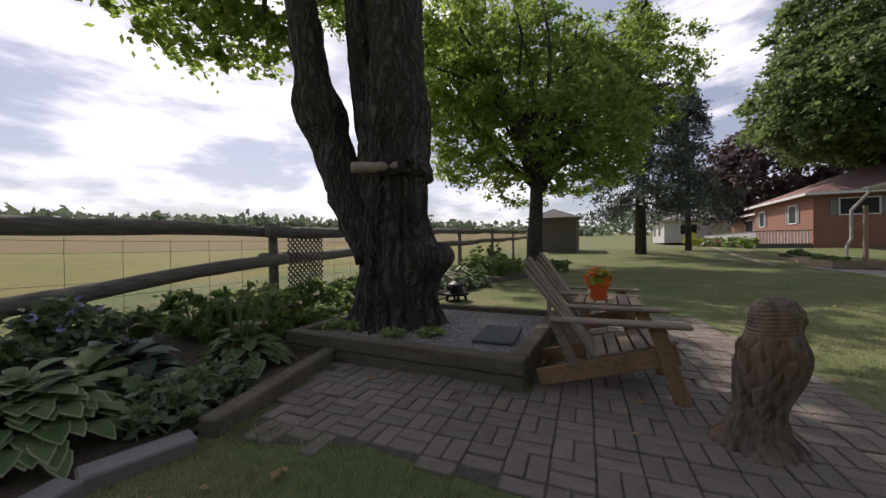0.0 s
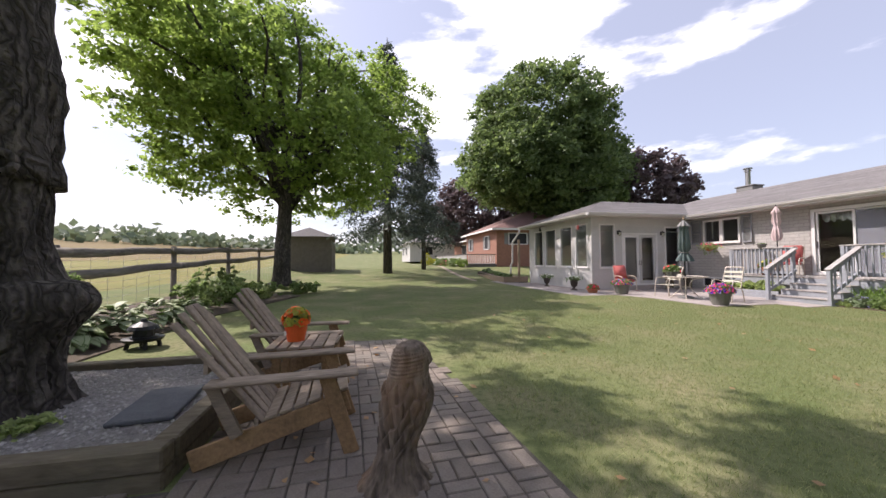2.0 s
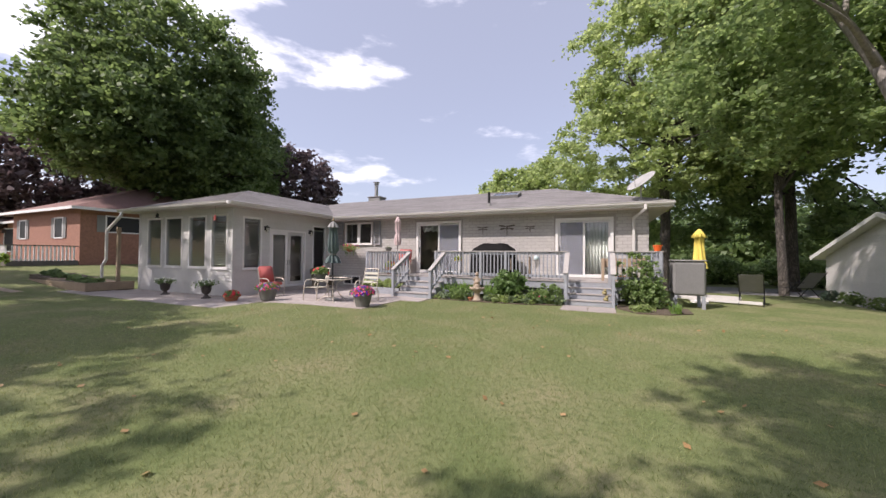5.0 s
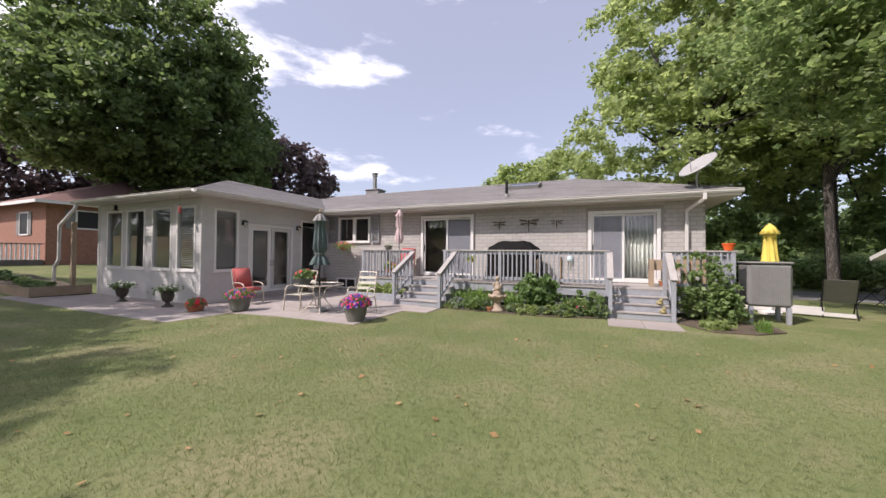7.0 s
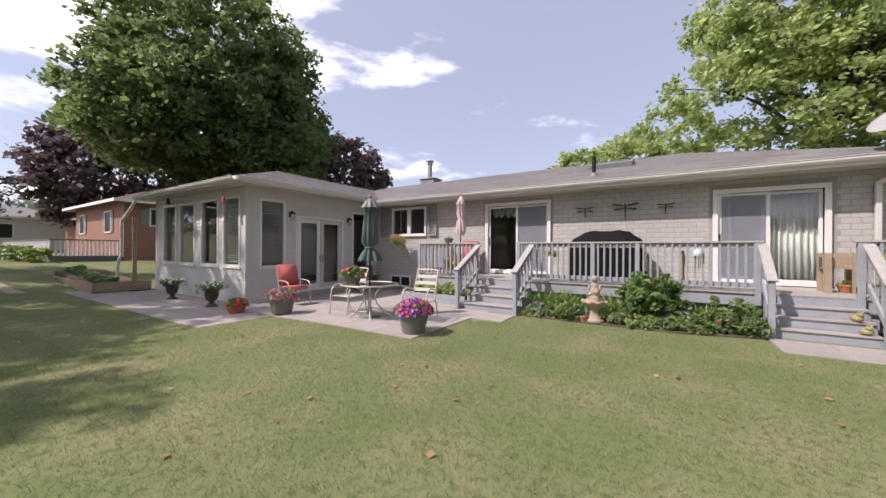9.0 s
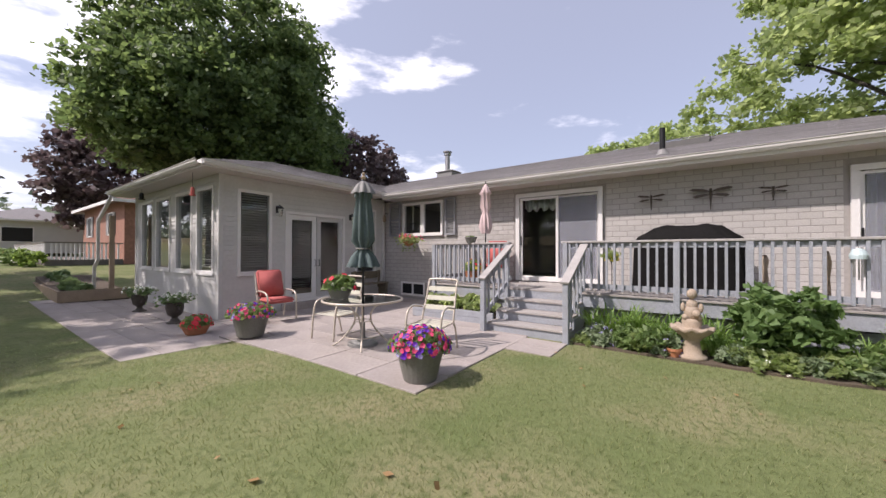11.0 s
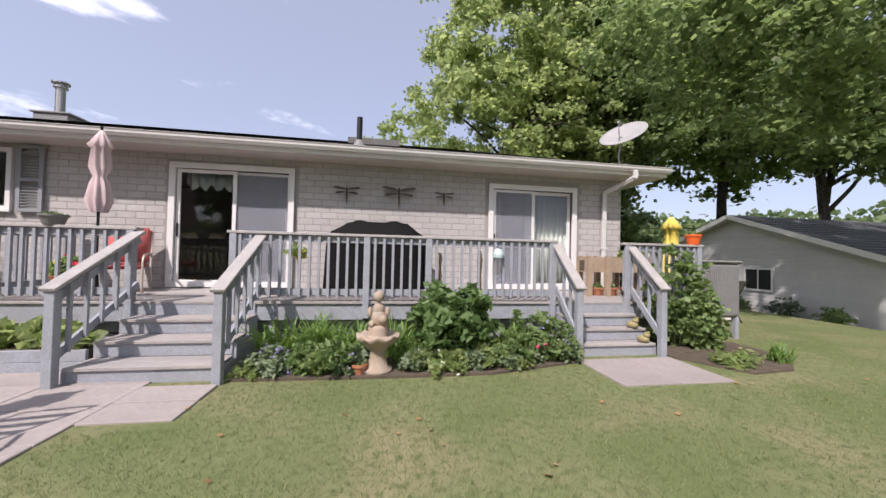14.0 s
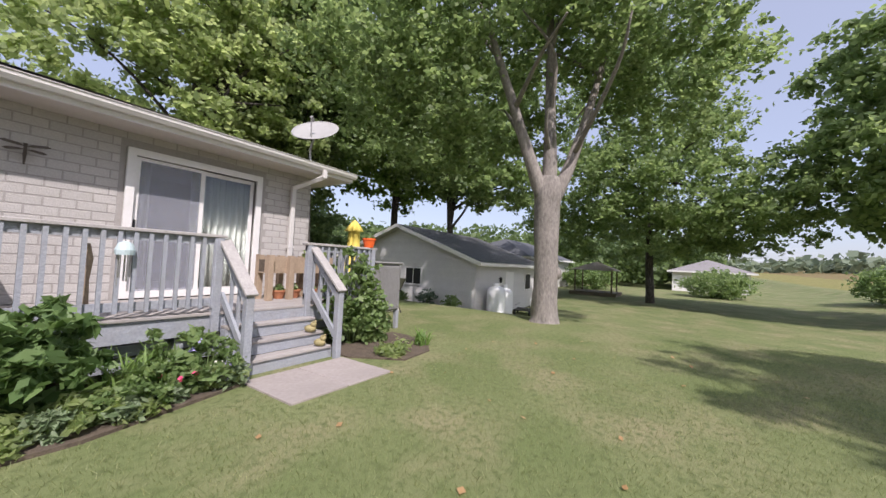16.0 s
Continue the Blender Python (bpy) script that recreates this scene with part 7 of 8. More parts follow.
    w = part("window", boxm(X0 - 0.05, X0 - 0.002, wx0 + 0.06, wx1 - 0.06, wz0 + 0.06, wz1 - 0.06), BLACK, t, "dark window pane")
    part("window_frame", frame_ring("x", wx0, wx1, X0 - 0.06, X0 - 0.003, wz0, wz1, 0.07), TRIM, w)
    part("mullion", boxm(X0 - 0.058, X0 - 0.051, (wx0 + wx1) / 2 - 0.02, (wx0 + wx1) / 2 + 0.02, wz0 + 0.071, wz1 - 0.071), TRIM, w)
    part("door", boxm(11.4, 12.3, Y0 - 0.05, Y0 - 0.02, ZB + 0.12, 1.15), TRIM, t, "white garage side door")
    w = part("window", boxm(13.9, 14.7, Y0 - 0.04, Y0 - 0.02, 0.25, 1.05), BLACK, t, "dark window pane")
    part("window_frame", frame_ring("y", 13.85, 14.75, Y0 - 0.06, Y0 - 0.021, 0.2, 1.1, 0.06), TRIM, w)
    lamp = thing("wall_lantern", "black lantern on the white garage wall", "lamp", (10.6, Y0 - 0.03, 0.78))
    part("body", lathe(bmesh.new(), [(0.05, -0.12), (0.07, 0.05), (0.09, 0.06), (0.02, 0.14)], 8, (0, -0.1, 0)), BLACK, lamp)
    part("arm", boxm(-0.02, 0.02, -0.1, 0.0, 0.06, 0.1), BLACK, lamp)
    for k, x in enumerate((9.05, 9.85)):
        tank = thing("propane_tank", "white upright propane tank beside the garage", "tank", (x, 13.55, gz(x, 13.55)), group="propane tanks")
        part("shell", lathe(bmesh.new(), [(0.3, 0.0), (0.37, 0.12), (0.38, 0.2), (0.38, 0.92), (0.36, 1.05), (0.24, 1.17), (0.12, 1.2)], 24), TANK_WHITE, tank, smooth=True)
        part("collar", lathe(bmesh.new(), [(0.14, 1.19), (0.14, 1.32), (0.12, 1.32), (0.12, 1.2)], 16), TANK_WHITE, tank)
    wagon = thing("garden_wagon", "low dark wire garden wagon beside the tanks", "wagon", (11.3, 13.2, gz(11.3, 13.2)), 12)
    for y in (-0.3, 0.3):
        for z in (0.28, 0.45):
            part("side_rail", tube(bmesh.new(), [(-0.6, y, z), (0.6, y, z)], 0.015, 6), BLACK, wagon)
    part("bed", boxm(-0.6, 0.6, -0.3, 0.3, 0.22, 0.25), BLACK, wagon)
    for x in (-0.45, 0.45):
        for y in (-0.33, 0.33):
            part("wheel", tube(bmesh.new(), [(x, y - 0.03, 0.13), (x, y + 0.03, 0.13)], 0.13, 14), BLACK, wagon)
    for k, (y, r) in enumerate(((15.0, 0.4), (16.3, 0.5), (17.8, 0.36), (19.6, 0.4), (21.0, 0.35))):
        bush("foundation_shrub", "low shrub along the garage wall", (7.9, y, gz(7.9, y)), (r, r, r * 0.7), 500, 0.07, (LEAF_S, LEAF_HB, LEAF_S)[k % 3], 170 + k)


garage()
bm = bmesh.new()
for i in range(16):
    x0, x1 = -2 + i * 5, 3 + i * 5
    vs = [bm.verts.new((x, y, gz(x, y) + 0.03)) for x, y in ((x0, 26.5), (x1, 26.5), (x1, 32.5), (x0, 32.5))]
    bm.faces.new(vs)
structure("driveway", bm, ASPHALT, "grey driveway behind the house")
for k, (x, y, r, h) in enumerate(((13.0, 37, 3.0, 2.3), (18.5, 36, 3.2, 2.5), (24, 38, 3.5, 2.6), (7.5, 38, 3.0, 2.2), (29, 33, 3.0, 2.4), (2.0, 38, 3.0, 2.4), (34, 26, 3.0, 2.6), (40, 16, 3.4, 2.8), (40, 4, 3.4, 2.6), (34, -6, 3.0, 2.4))):
    bush("hedge_shrub", "rounded green hedge shrub beyond the driveway", (x, y, gz(x, y)), (r, r * 0.9, h * 0.55), 7000, 0.17, LEAF_S if k % 2 else LEAF_B, 180 + k, (), "hedge", 1.6, 320, 0.6)


def small_house(name, label, x0, x1, y0, y1, zb, ze, zr, wall_m, roof_m, windows, seed=0):
    t = thing(name, label, "house")
    part("wall", boxm(x0, x1, y0, y1, zb - 0.4, ze), wall_m, t)
    ym = (y0 + y1) / 2
    hip = min((y1 - y0) / 2, (x1 - x0) / 3)
    o = 0.6
    c = [Vector((x0 - o, y0 - o, ze)), Vector((x1 + o, y0 - o, ze)), Vector((x1 + o, y1 + o, ze)), Vector((x0 - o, y1 + o, ze))]
    a, b = Vector((x0 + hip, ym, zr)), Vector((x1 - hip, ym, zr))
    bm = bmesh.new()
    V = [bm.verts.new(v) for v in (*c, a, b)]
    for f in ((0, 1, 5, 4), (1, 2, 5), (2, 3, 4, 5), (3, 0, 4), (3, 2, 1, 0)):
        bm.faces.new([V[i] for i in f])
    rf = part("roof", bm, roof_m, t)
    bm = bmesh.new()
    for p, q in zip(c, c[1:] + c[:1]):
        beam(bm, p - Vector((0, 0, 0.07)), q - Vector((0, 0, 0.07)), 0.04, 0.18)
    part("fascia", bm, TRIM, t)
    for axis, u0, u1, z0, z1 in windows:
        face = y0 if axis == "y" else x1
        s = -1 if axis == "y" else 1
        d = sorted((face + s * 0.004, face + s * 0.02))
        w = part("window", boxm(*flip(axis, u0, u1, d[0], d[1], z0, z1)), BLACK, t, "dark window pane")
        d = sorted((face + s * 0.004, face + s * 0.05))
        part("window_frame", frame_ring(axis, u0 - 0.08, u1 + 0.08, d[0], d[1], z0 - 0.08, z1 + 0.08, 0.082), TRIM, w)
        if u1 - u0 < 1.9:
            for sa, sb in ((u0 - 0.5, u0 - 0.1), (u1 + 0.1, u1 + 0.5)):
                part("shutter", boxm(*flip(axis, sa, sb, d[0], d[1], z0 - 0.05, z1 + 0.05)), TANK_GREY, t)
    return t


small_house("brick_house", "orange-red brick bungalow with a brown-red hip roof", -41.5, -31.2, 10.9, 21.0, 0.65, 4.35, 6.7, RED_BRICK, SHINGLE_RED, [("y", -34.6, -33.5, 2.5, 3.75), ("y", -40.2, -39.2, 2.5, 3.75), ("x", 12.2, 14.0, 2.9, 3.9)])
small_house("brick_house", "low glazed wing of the brick bungalow with a brown-red roof", -57.0, -41.6, 13.2, 20.0, 0.65, 4.2, 6.0, RED_BRICK, SHINGLE_RED, [("y", -45.4, -43.0, 1.2, 3.7), ("y", -48.4, -45.9, 1.2, 3.7), ("y", -52.0, -49.6, 1.6, 3.6)])
small_house("far_house", "pale bungalow beyond the lawns", -74, -60, 6, 14, 1.6, 4.6, 6.2, SIDING, SHINGLE, [("y", -72, -70, 2.4, 3.8), ("y", -66, -64, 2.4, 3.8), ("x", 8, 10, 2.4, 3.8)])
small_house("far_house", "grey-roofed bungalow behind the garage", 27, 42, 19, 27, -0.75, 2.4, 4.4, SIDING, SHINGLE_DARK, [("y", 29, 31, 0.6, 1.8), ("y", 34, 36, 0.6, 1.8)])
small_house("far_house", "white bungalow beyond the eastern lawn", 52, 66, 0, 8, -0.75, 1.9, 3.6, TRIM, SHINGLE, [("y", 55, 57, 0.4, 1.4), ("y", 60, 62, 0.4, 1.4)])


def gazebo():
    t = thing("garden_gazebo", "beige-topped garden gazebo beyond the lawn", "gazebo", (30.0, 13.5, gz(30, 13.5)))
    for x in (-1.5, 1.5):
        for y in (-1.5, 1.5):
            part("post", boxm(x - 0.06, x + 0.06, y - 0.06, y + 0.06, 0, 2.2), TIMBER, t)
    bm = bmesh.new()
    b = [bm.verts.new((x, y, 2.2)) for x, y in ((-1.9, -1.9), (1.9, -1.9), (1.9, 1.9), (-1.9, 1.9))]
    a = bm.verts.new((0, 0, 3.0))
    for i in range(4):
        bm.faces.new((b[i], b[(i + 1) % 4], a))
    bm.faces.new(b[::-1])
    part("canopy", bm, WOOD_RAW, t)
    part("floor", boxm(-1.9, 1.9, -1.9, 1.9, -0.1, 0.3), TIMBER, t)


gazebo()


def neighbour_deck():
    t = thing("neighbour_deck", "dark-railed deck before the brick house", "deck")
    z0 = 0.62
    part("platform", boxm(-46, -31.2, 7.9, 10.85, z0 - 0.3, z0 + 0.38), SHED, t)
    part("rail_cap", boxm(-46, -31.2, 7.86, 7.98, 1.86, 1.92), SHED, t)
    part("bottom_rail", boxm(-46, -31.2, 7.9, 7.96, 1.08, 1.14), SHED, t)
    for i in range(88):
        x = -45.95 + i * 0.168
        part("baluster", boxm(x, x + 0.07, 7.9, 7.95, 1.1, 1.86), TRIM, t)
    part("rail_cap", boxm(-31.28, -31.16, 7.99, 10.85, 1.86, 1.92), SHED, t)
    for i in range(16):
        y = 8.1 + i * 0.168
        part("baluster", boxm(-31.25, -31.2, y, y + 0.07, 1.0, 1.86), TRIM, t)
    for k in range(11):
        x = -44.5 + k * 1.35
        bush("neighbour_shrub", "rounded green shrub before the neighbouring deck", (x, 7.2 + 0.3 * math.sin(k * 2), gz(x, 7.2)), (0.75, 0.6, 0.42), 700, 0.11, (LEAF_S, LEAF_A, LEAF_H)[k % 3], 200 + k, ((F_WHITE if k % 2 else F_PINK, 10, 0.12),) if k % 3 == 0 else ())
    bush("yellow_shrub", "bright yellow-green shrub on the neighbouring lawn", (-37, 5.2, gz(-37, 5.2)), (0.8, 0.8, 0.65), 900, 0.12, F_YELLOWGREEN, 215)


F_YELLOWGREEN = leaf_mat("golden_leaf", (0.30, 0.32, 0.04), (0.45, 0.45, 0.08), 0.3)
neighbour_deck()


def shed():
    t = thing("garden_shed", "brown board shed behind the maple", "shed")
    X, Y0, Y1 = -26.0, -6.9, -3.7
    zb = 0.45
    part("wall", boxm(X - 3, X, Y0, Y1, zb - 0.4, 3.1), SHED, t)
    for i in range(16):
        y = Y0 + 0.02 + i * 0.2
        part("board", boxm(X + 0.002, X + 0.022, y, y + 0.185, zb - 0.1, 3.05), SHED, t)
    bm = bmesh.new()
    V = [bm.verts.new(p) for p in ((X + 0.4, Y0 - 0.3, 3.08), (X + 0.4, Y1 + 0.3, 3.08), (X - 3.4, Y1 + 0.3, 3.08), (X - 3.4, Y0 - 0.3, 3.08), (X - 0.5, (Y0 + Y1) / 2, 3.8), (X - 2.5, (Y0 + Y1) / 2, 3.8))]
    for f in ((0, 1, 4), (1, 2, 5, 4), (2, 3, 5), (3, 0, 4, 5), (3, 2, 1, 0)):
        bm.faces.new([V[i] for i in f])
    part("roof", bm, SHINGLE, t)


shed()
# low timber-edged bed at the sunroom's west end
t = thing("raised_bed_edge", "pale timber edging of the bed beside the sunroom", "planter")
part("board", boxm(-25.2, -19.8, 7.0, 7.06, -0.05, 0.28), CEDAR, t)
part("board", boxm(-19.86, -19.8, 7.061, 8.6, -0.05, 0.28), CEDAR, t)
part("post", boxm(-20.42, -20.30, 8.2, 8.32, -0.1, 2.6), CEDAR, t, "raw cedar post")
soil_bed("bed_west", [(-25.2, 7.07), (-19.88, 7.07), (-19.88, 8.6), (-25.2, 8.6)], 0.22, "soil bed beside the sunroom", thick=0.3)
for k, x in enumerate((-24.6, -23.5, -22.3, -21.2, -20.5)):
    bush("hosta", "leafy pale hosta in the timber-edged bed", (x, 7.6, gz(x, 7.6) + 0.2), (0.35, 0.3, 0.14), 160, 0.15, LEAF_H, 230 + k, (), "plant", 1.7, 30, 0.1)
bm = bmesh.new()
for i in range(30):
    x0, x1 = -60 + i * 1.3, -60 + (i + 1) * 1.3
    vs = [bm.verts.new((x, 5.4 + 0.25 * math.sin(x * 0.3) + d, gz(x, 5.5) + 0.02)) for x, d in ((x0, 0), (x1, 0), (x1, 0.35), (x0, 0.35))]
    bm.faces.new(vs)
structure("border_edge", bm, STONE, "thin pale stone edging across the lawn")

# ---------------------------------------------------------------- garden by the old tree


def timber_box():
    t = thing("timber_bed", "weathered timber-edged gravel bed round the old tree", "planter")
    x0, x1, y0, y1 = -4.05, -1.86, -4.75, -2.28
    for k, z in enumerate((-0.03, 0.105)):
        i = 0.012 * k
        part("timber", boxm(x1 - 0.14 + i, x1 + i, y0, y1, z, z + 0.132, bevel=0.012), TIMBER, t)
        part("timber", boxm(x0, x0 + 0.14, y0, y1, z, z + 0.132, bevel=0.012), TIMBER, t)
        part("timber", boxm(x0 + 0.142, x1 - 0.142, y1 - 0.14 + i, y1 + i, z, z + 0.132, bevel=0.012), TIMBER, t)
        part("timber", boxm(x0 + 0.142, x1 - 0.142, y0, y0 + 0.14, z, z + 0.132, bevel=0.012), TIMBER, t)
    part("fill", boxm(x0 + 0.143, x1 - 0.143, y0 + 0.143, y1 - 0.143, -0.03, 0.17), GRAVEL, t, "grey gravel fill")
    rng = np.random.default_rng(6)
    n = 2600
    c = np.stack([rng.uniform(x0 + 0.16, x1 - 0.16, n), rng.uniform(y0 + 0.16, y1 - 0.16, n), np.full(n, 0.172)], 1)
    s = rng.uniform(0.008, 0.022, n)
    d = np.array([[1, 0, 0], [0, 1, 0], [-1, 0, 0], [0, -1, 0], [0, 0, 0.8]])
    verts, faces = [], []
    a = rng.uniform(0, 6.28, n)
    ca, sa = np.cos(a), np.sin(a)
    for i in range(n):
        b = len(verts)
        for p in d:
            verts.append((c[i, 0] + s[i] * (p[0] * ca[i] - 0.8 * p[1] * sa[i]), c[i, 1] + s[i] * (p[0] * sa[i] + 0.8 * p[1] * ca[i]), c[i, 2] + s[i] * p[2] * 0.9))
        faces += [(b, b + 1, b + 4), (b + 1, b + 2, b + 4), (b + 2, b + 3, b + 4), (b + 3, b, b + 4)]
    me = bpy.data.meshes.new("gravel")
    me.from_pydata(verts, [], faces)
    me.materials.append(PEBBLE)
    part("gravel", me, PEBBLE, t, kind="stuff")
    s = new("stepping_slab")
    s.matrix_world = pose(-2.72, -2.72, 0.176, 0, 0, 6)
    tagged(s, "flat dark slate slab lying on the gravel", "slab")
    part("slab", boxm(-0.34, 0.34, -0.2, 0.2, 0.0, 0.03, bevel=0.008), SHINGLE_DARK, s)
    for k, (x, y) in enumerate(((-2.28, -3.72), (-2.36, -4.25), (-2.3, -4.5), (-2.45, -3.35))):
        bush("ground_cover", "small green ground-cover tuft at the tree's foot", (x, y, 0.17), (0.16, 0.13, 0.05), 350, 0.03, LEAF_L, 240 + k, (), "plant", 1.5, 30, 0.05)


timber_box()


def adirondack(label, at, rz):
    """A slatted garden chair with a raked back; the seat looks along +y."""
    t = thing("adirondack_chair", label, "chair", at, rz, group="adirondack chairs")
    for sx in (-1, 1):
        x = sx * 0.27
        part("side_skid", beam(bmesh.new(), (x, -0.42, 0.07), (x, 0.50, 0.335), 0.028, 0.13, bevel=0.006), CHAIR_BROWN, t)
        bm = bmesh.new()
        beam(bm, (x + sx * 0.03, 0.52, 0.0), (x + sx * 0.03, 0.36, 0.515), 0.03, 0.10, (0, 1, 0.2), 0.006)
        part("front_leg", bm, CHAIR_BROWN, t)
        part("arm", boxm(x - 0.06 + sx * 0.03, x + 0.075 + sx * 0.03, -0.33, 0.56, 0.517, 0.545, bevel=0.01), CHAIR_WOOD, t)
        part("arm_bracket", beam(bmesh.new(), (x + sx * 0.03, -0.16, 0.20), (x + sx * 0.03, -0.30, 0.515), 0.028, 0.07), CHAIR_WOOD, t)
    for k in range(6):
        y = 0.46 - k * 0.088
        z = 0.405 - 0.285 * k * 0.088
        part("seat_slat", beam(bmesh.new(), (-0.275, y, z), (0.275, y, z), 0.075, 0.02, (0, -0.28, 1), 0.004), CHAIR_WOOD, t)
    for k in range(6):
        x = -0.235 + k * 0.094
        top = 0.93 - 0.05 * abs(k - 2.5) ** 1.4 * 0.5
        b, e = Vector((x, -0.02, 0.26)), Vector((x * 1.12, -0.52, top + 0.06))
        part("back_slat", beam(bmesh.new(), b, e, 0.082, 0.02, (0, 1, 0.7), 0.005), CHAIR_WOOD, t)
    part("back_rail", beam(bmesh.new(), (-0.28, -0.34, 0.62), (0.28, -0.34, 0.62), 0.025, 0.07), CHAIR_WOOD, t)
    part("back_rail", beam(bmesh.new(), (-0.28, -0.06, 0.24), (0.28, -0.06, 0.24), 0.025, 0.09), CHAIR_WOOD, t)
    part("stretcher", beam(bmesh.new(), (-0.28, 0.44, 0.27), (0.28, 0.44, 0.27), 0.024, 0.09), CHAIR_BROWN, t)
    return t


adirondack("weathered wooden reclining garden chair beside the timber bed", (-2.28, -1.80, 0.012), 4)
adirondack("weathered wooden reclining garden chair on the brick patio", (-3.72, -1.95, 0.012), -4)
t = thing("side_table", "small slatted wooden table between the garden chairs", "table", (-3.02, -1.72, 0.012))
for k in range(6):
    part("top_slat", boxm(-0.26, 0.26, -0.28 + k * 0.095, -0.2 + k * 0.095, 0.52, 0.545, bevel=0.004), CHAIR_WOOD, t)
for x in (-0.2, 0.2):
    for y in (-0.2, 0.2):
        part("leg", boxm(x - 0.03, x + 0.03, y - 0.03, y + 0.03, 0.0, 0.49), CHAIR_BROWN, t)
    part("apron", boxm(x - 0.012, x + 0.012, -0.26, 0.26, 0.49, 0.519), CHAIR_BROWN, t)
flower_pot("orange_bucket", "bright orange bucket of yellow and orange flowers", (-3.02, -1.80, 0.557), 0.075, 0.105, 0.185, POT_ORANGE, ((F_YELLOWGREEN, 60, 0.05), (F_ORANGE, 26, 0.055)), 250, 1.1, 0.13, 260, 0.04)
t = thing("price_label", "small white label on the orange bucket", "label", (-2.945, -1.865, 0.62), 42)
part("label", boxm(-0.016, 0.016, -0.016, -0.012, 0.0, 0.04), TRIM, t)


def owl():
    """A chainsaw-carved owl: round head, folded wings with cut feathers, a bark foot, as one mesh."""
    ox, oy = -1.65, -1.0
    bm = bmesh.new()
    n, rows = 200, 190
    prof = [(0.0, 0.200), (0.04, 0.165), (0.09, 0.128), (0.16, 0.112), (0.25, 0.122), (0.36, 0.142), (0.46, 0.150), (0.53, 0.148), (0.58, 0.130), (0.62, 0.118), (0.66, 0.117), (0.71, 0.116), (0.75, 0.105), (0.785, 0.080), (0.803, 0.044), (0.808, 0.008)]
    F = Vector((-0.30, 0.954, 0))
    S = Vector((0.954, 0.30, 0))
    rings = []
    for i in range(rows + 1):
        z = 0.808 * i / rows
        r0 = np.interp(z, [p[0] for p in prof], [p[1] for p in prof])
        lean = F * (0.085 * smooth01(0.05, 0.62, z) + 0.012 * smooth01(0.62, 0.7, z))
        body = smooth01(0.13, 0.2, z) * (1 - smooth01(0.56, 0.61, z))
        ring = []
        for k in range(n):
            a = 2 * math.pi * k / n
            c, sn = math.cos(a), math.sin(a)
            side = abs(math.atan2(sn, c))
            r = r0 * (1 + 0.05 * noise.noise(Vector((c * 3, sn * 3, z * 2.5))))
            # breast swells forward, wings wrap the sides and back with a cut line between
            r *= 1 + 0.14 * max(0.0, c) ** 2 * smooth01(0.2, 0.4, z) * (1 - smooth01(0.46, 0.58, z))
            rim = 0.75 + 1.1 * smooth01(0.45, 0.12, z)
            r *= 1 - 0.16 * body * math.exp(-(((side - rim) / 0.09) ** 2))
            if side > rim:
                r *= 1 + 0.06 * body * smooth01(rim, rim + 0.2, side)
                row = z * 8.0 + 1.3 * side + 0.5 * noise.noise(Vector((c * 2, sn * 2, z * 4)))
                lap = row - math.floor(row)
                vane = abs(math.sin(side * 6.5 - z * 9.0 + math.floor(row) * 1.6))
                r *= 1 - body * (0.11 * (1 - lap) ** 2 + 0.13 * (1 - vane) ** 2.2)
            else:
                chip = noise.noise(Vector((c * 9, sn * 9, z * 22)))
                r *= 1 - body * 0.05 * abs(chip)
            if z <= 0.22:
                r *= 1 + 0.13 * (1 - smooth01(0.12, 0.22, z)) * (1 - 2.4 * abs(noise.noise(Vector((c * 4.2, sn * 4.2, z * 1.6)))))
            if z > 0.60:
                r *= 1 - 0.035 * abs(math.sin(z * 150 + 2.0 * side)) * smooth01(0.5, 0.9, side)
                for e in (-0.52, 0.52):
                    d2 = ((math.atan2(sn, c) - e) / 0.26) ** 2 + ((z - 0.705) / 0.026) ** 2
                    r *= 1 - 0.16 * math.exp(-d2 * 2.0) + 0.08 * math.exp(-((d2 - 1.5) ** 2) * 2)
                r += 0.035 * math.exp(-((math.atan2(sn, c) / 0.2) ** 2)) * math.exp(-(((z - 0.672) / 0.026) ** 2))
            ring.append(bm.verts.new(Vector((ox, oy, z * 0.98 + 0.012)) + lean + F * (c * r) + S * (sn * r * 0.92)))
        rings.append(ring)
    for a, b in zip(rings, rings[1:]):
        for k in range(n):
            bm.faces.new((a[k], a[(k + 1) % n], b[(k + 1) % n], b[k]))
    bm.faces.new(rings[-1])
    bm.faces.new(rings[0][::-1])
    ob = part("owl_carving", bm, CARVED, None, "", True)
    tagged(ob, "chainsaw-carved wooden owl standing on the brick patio", "statue")


owl()

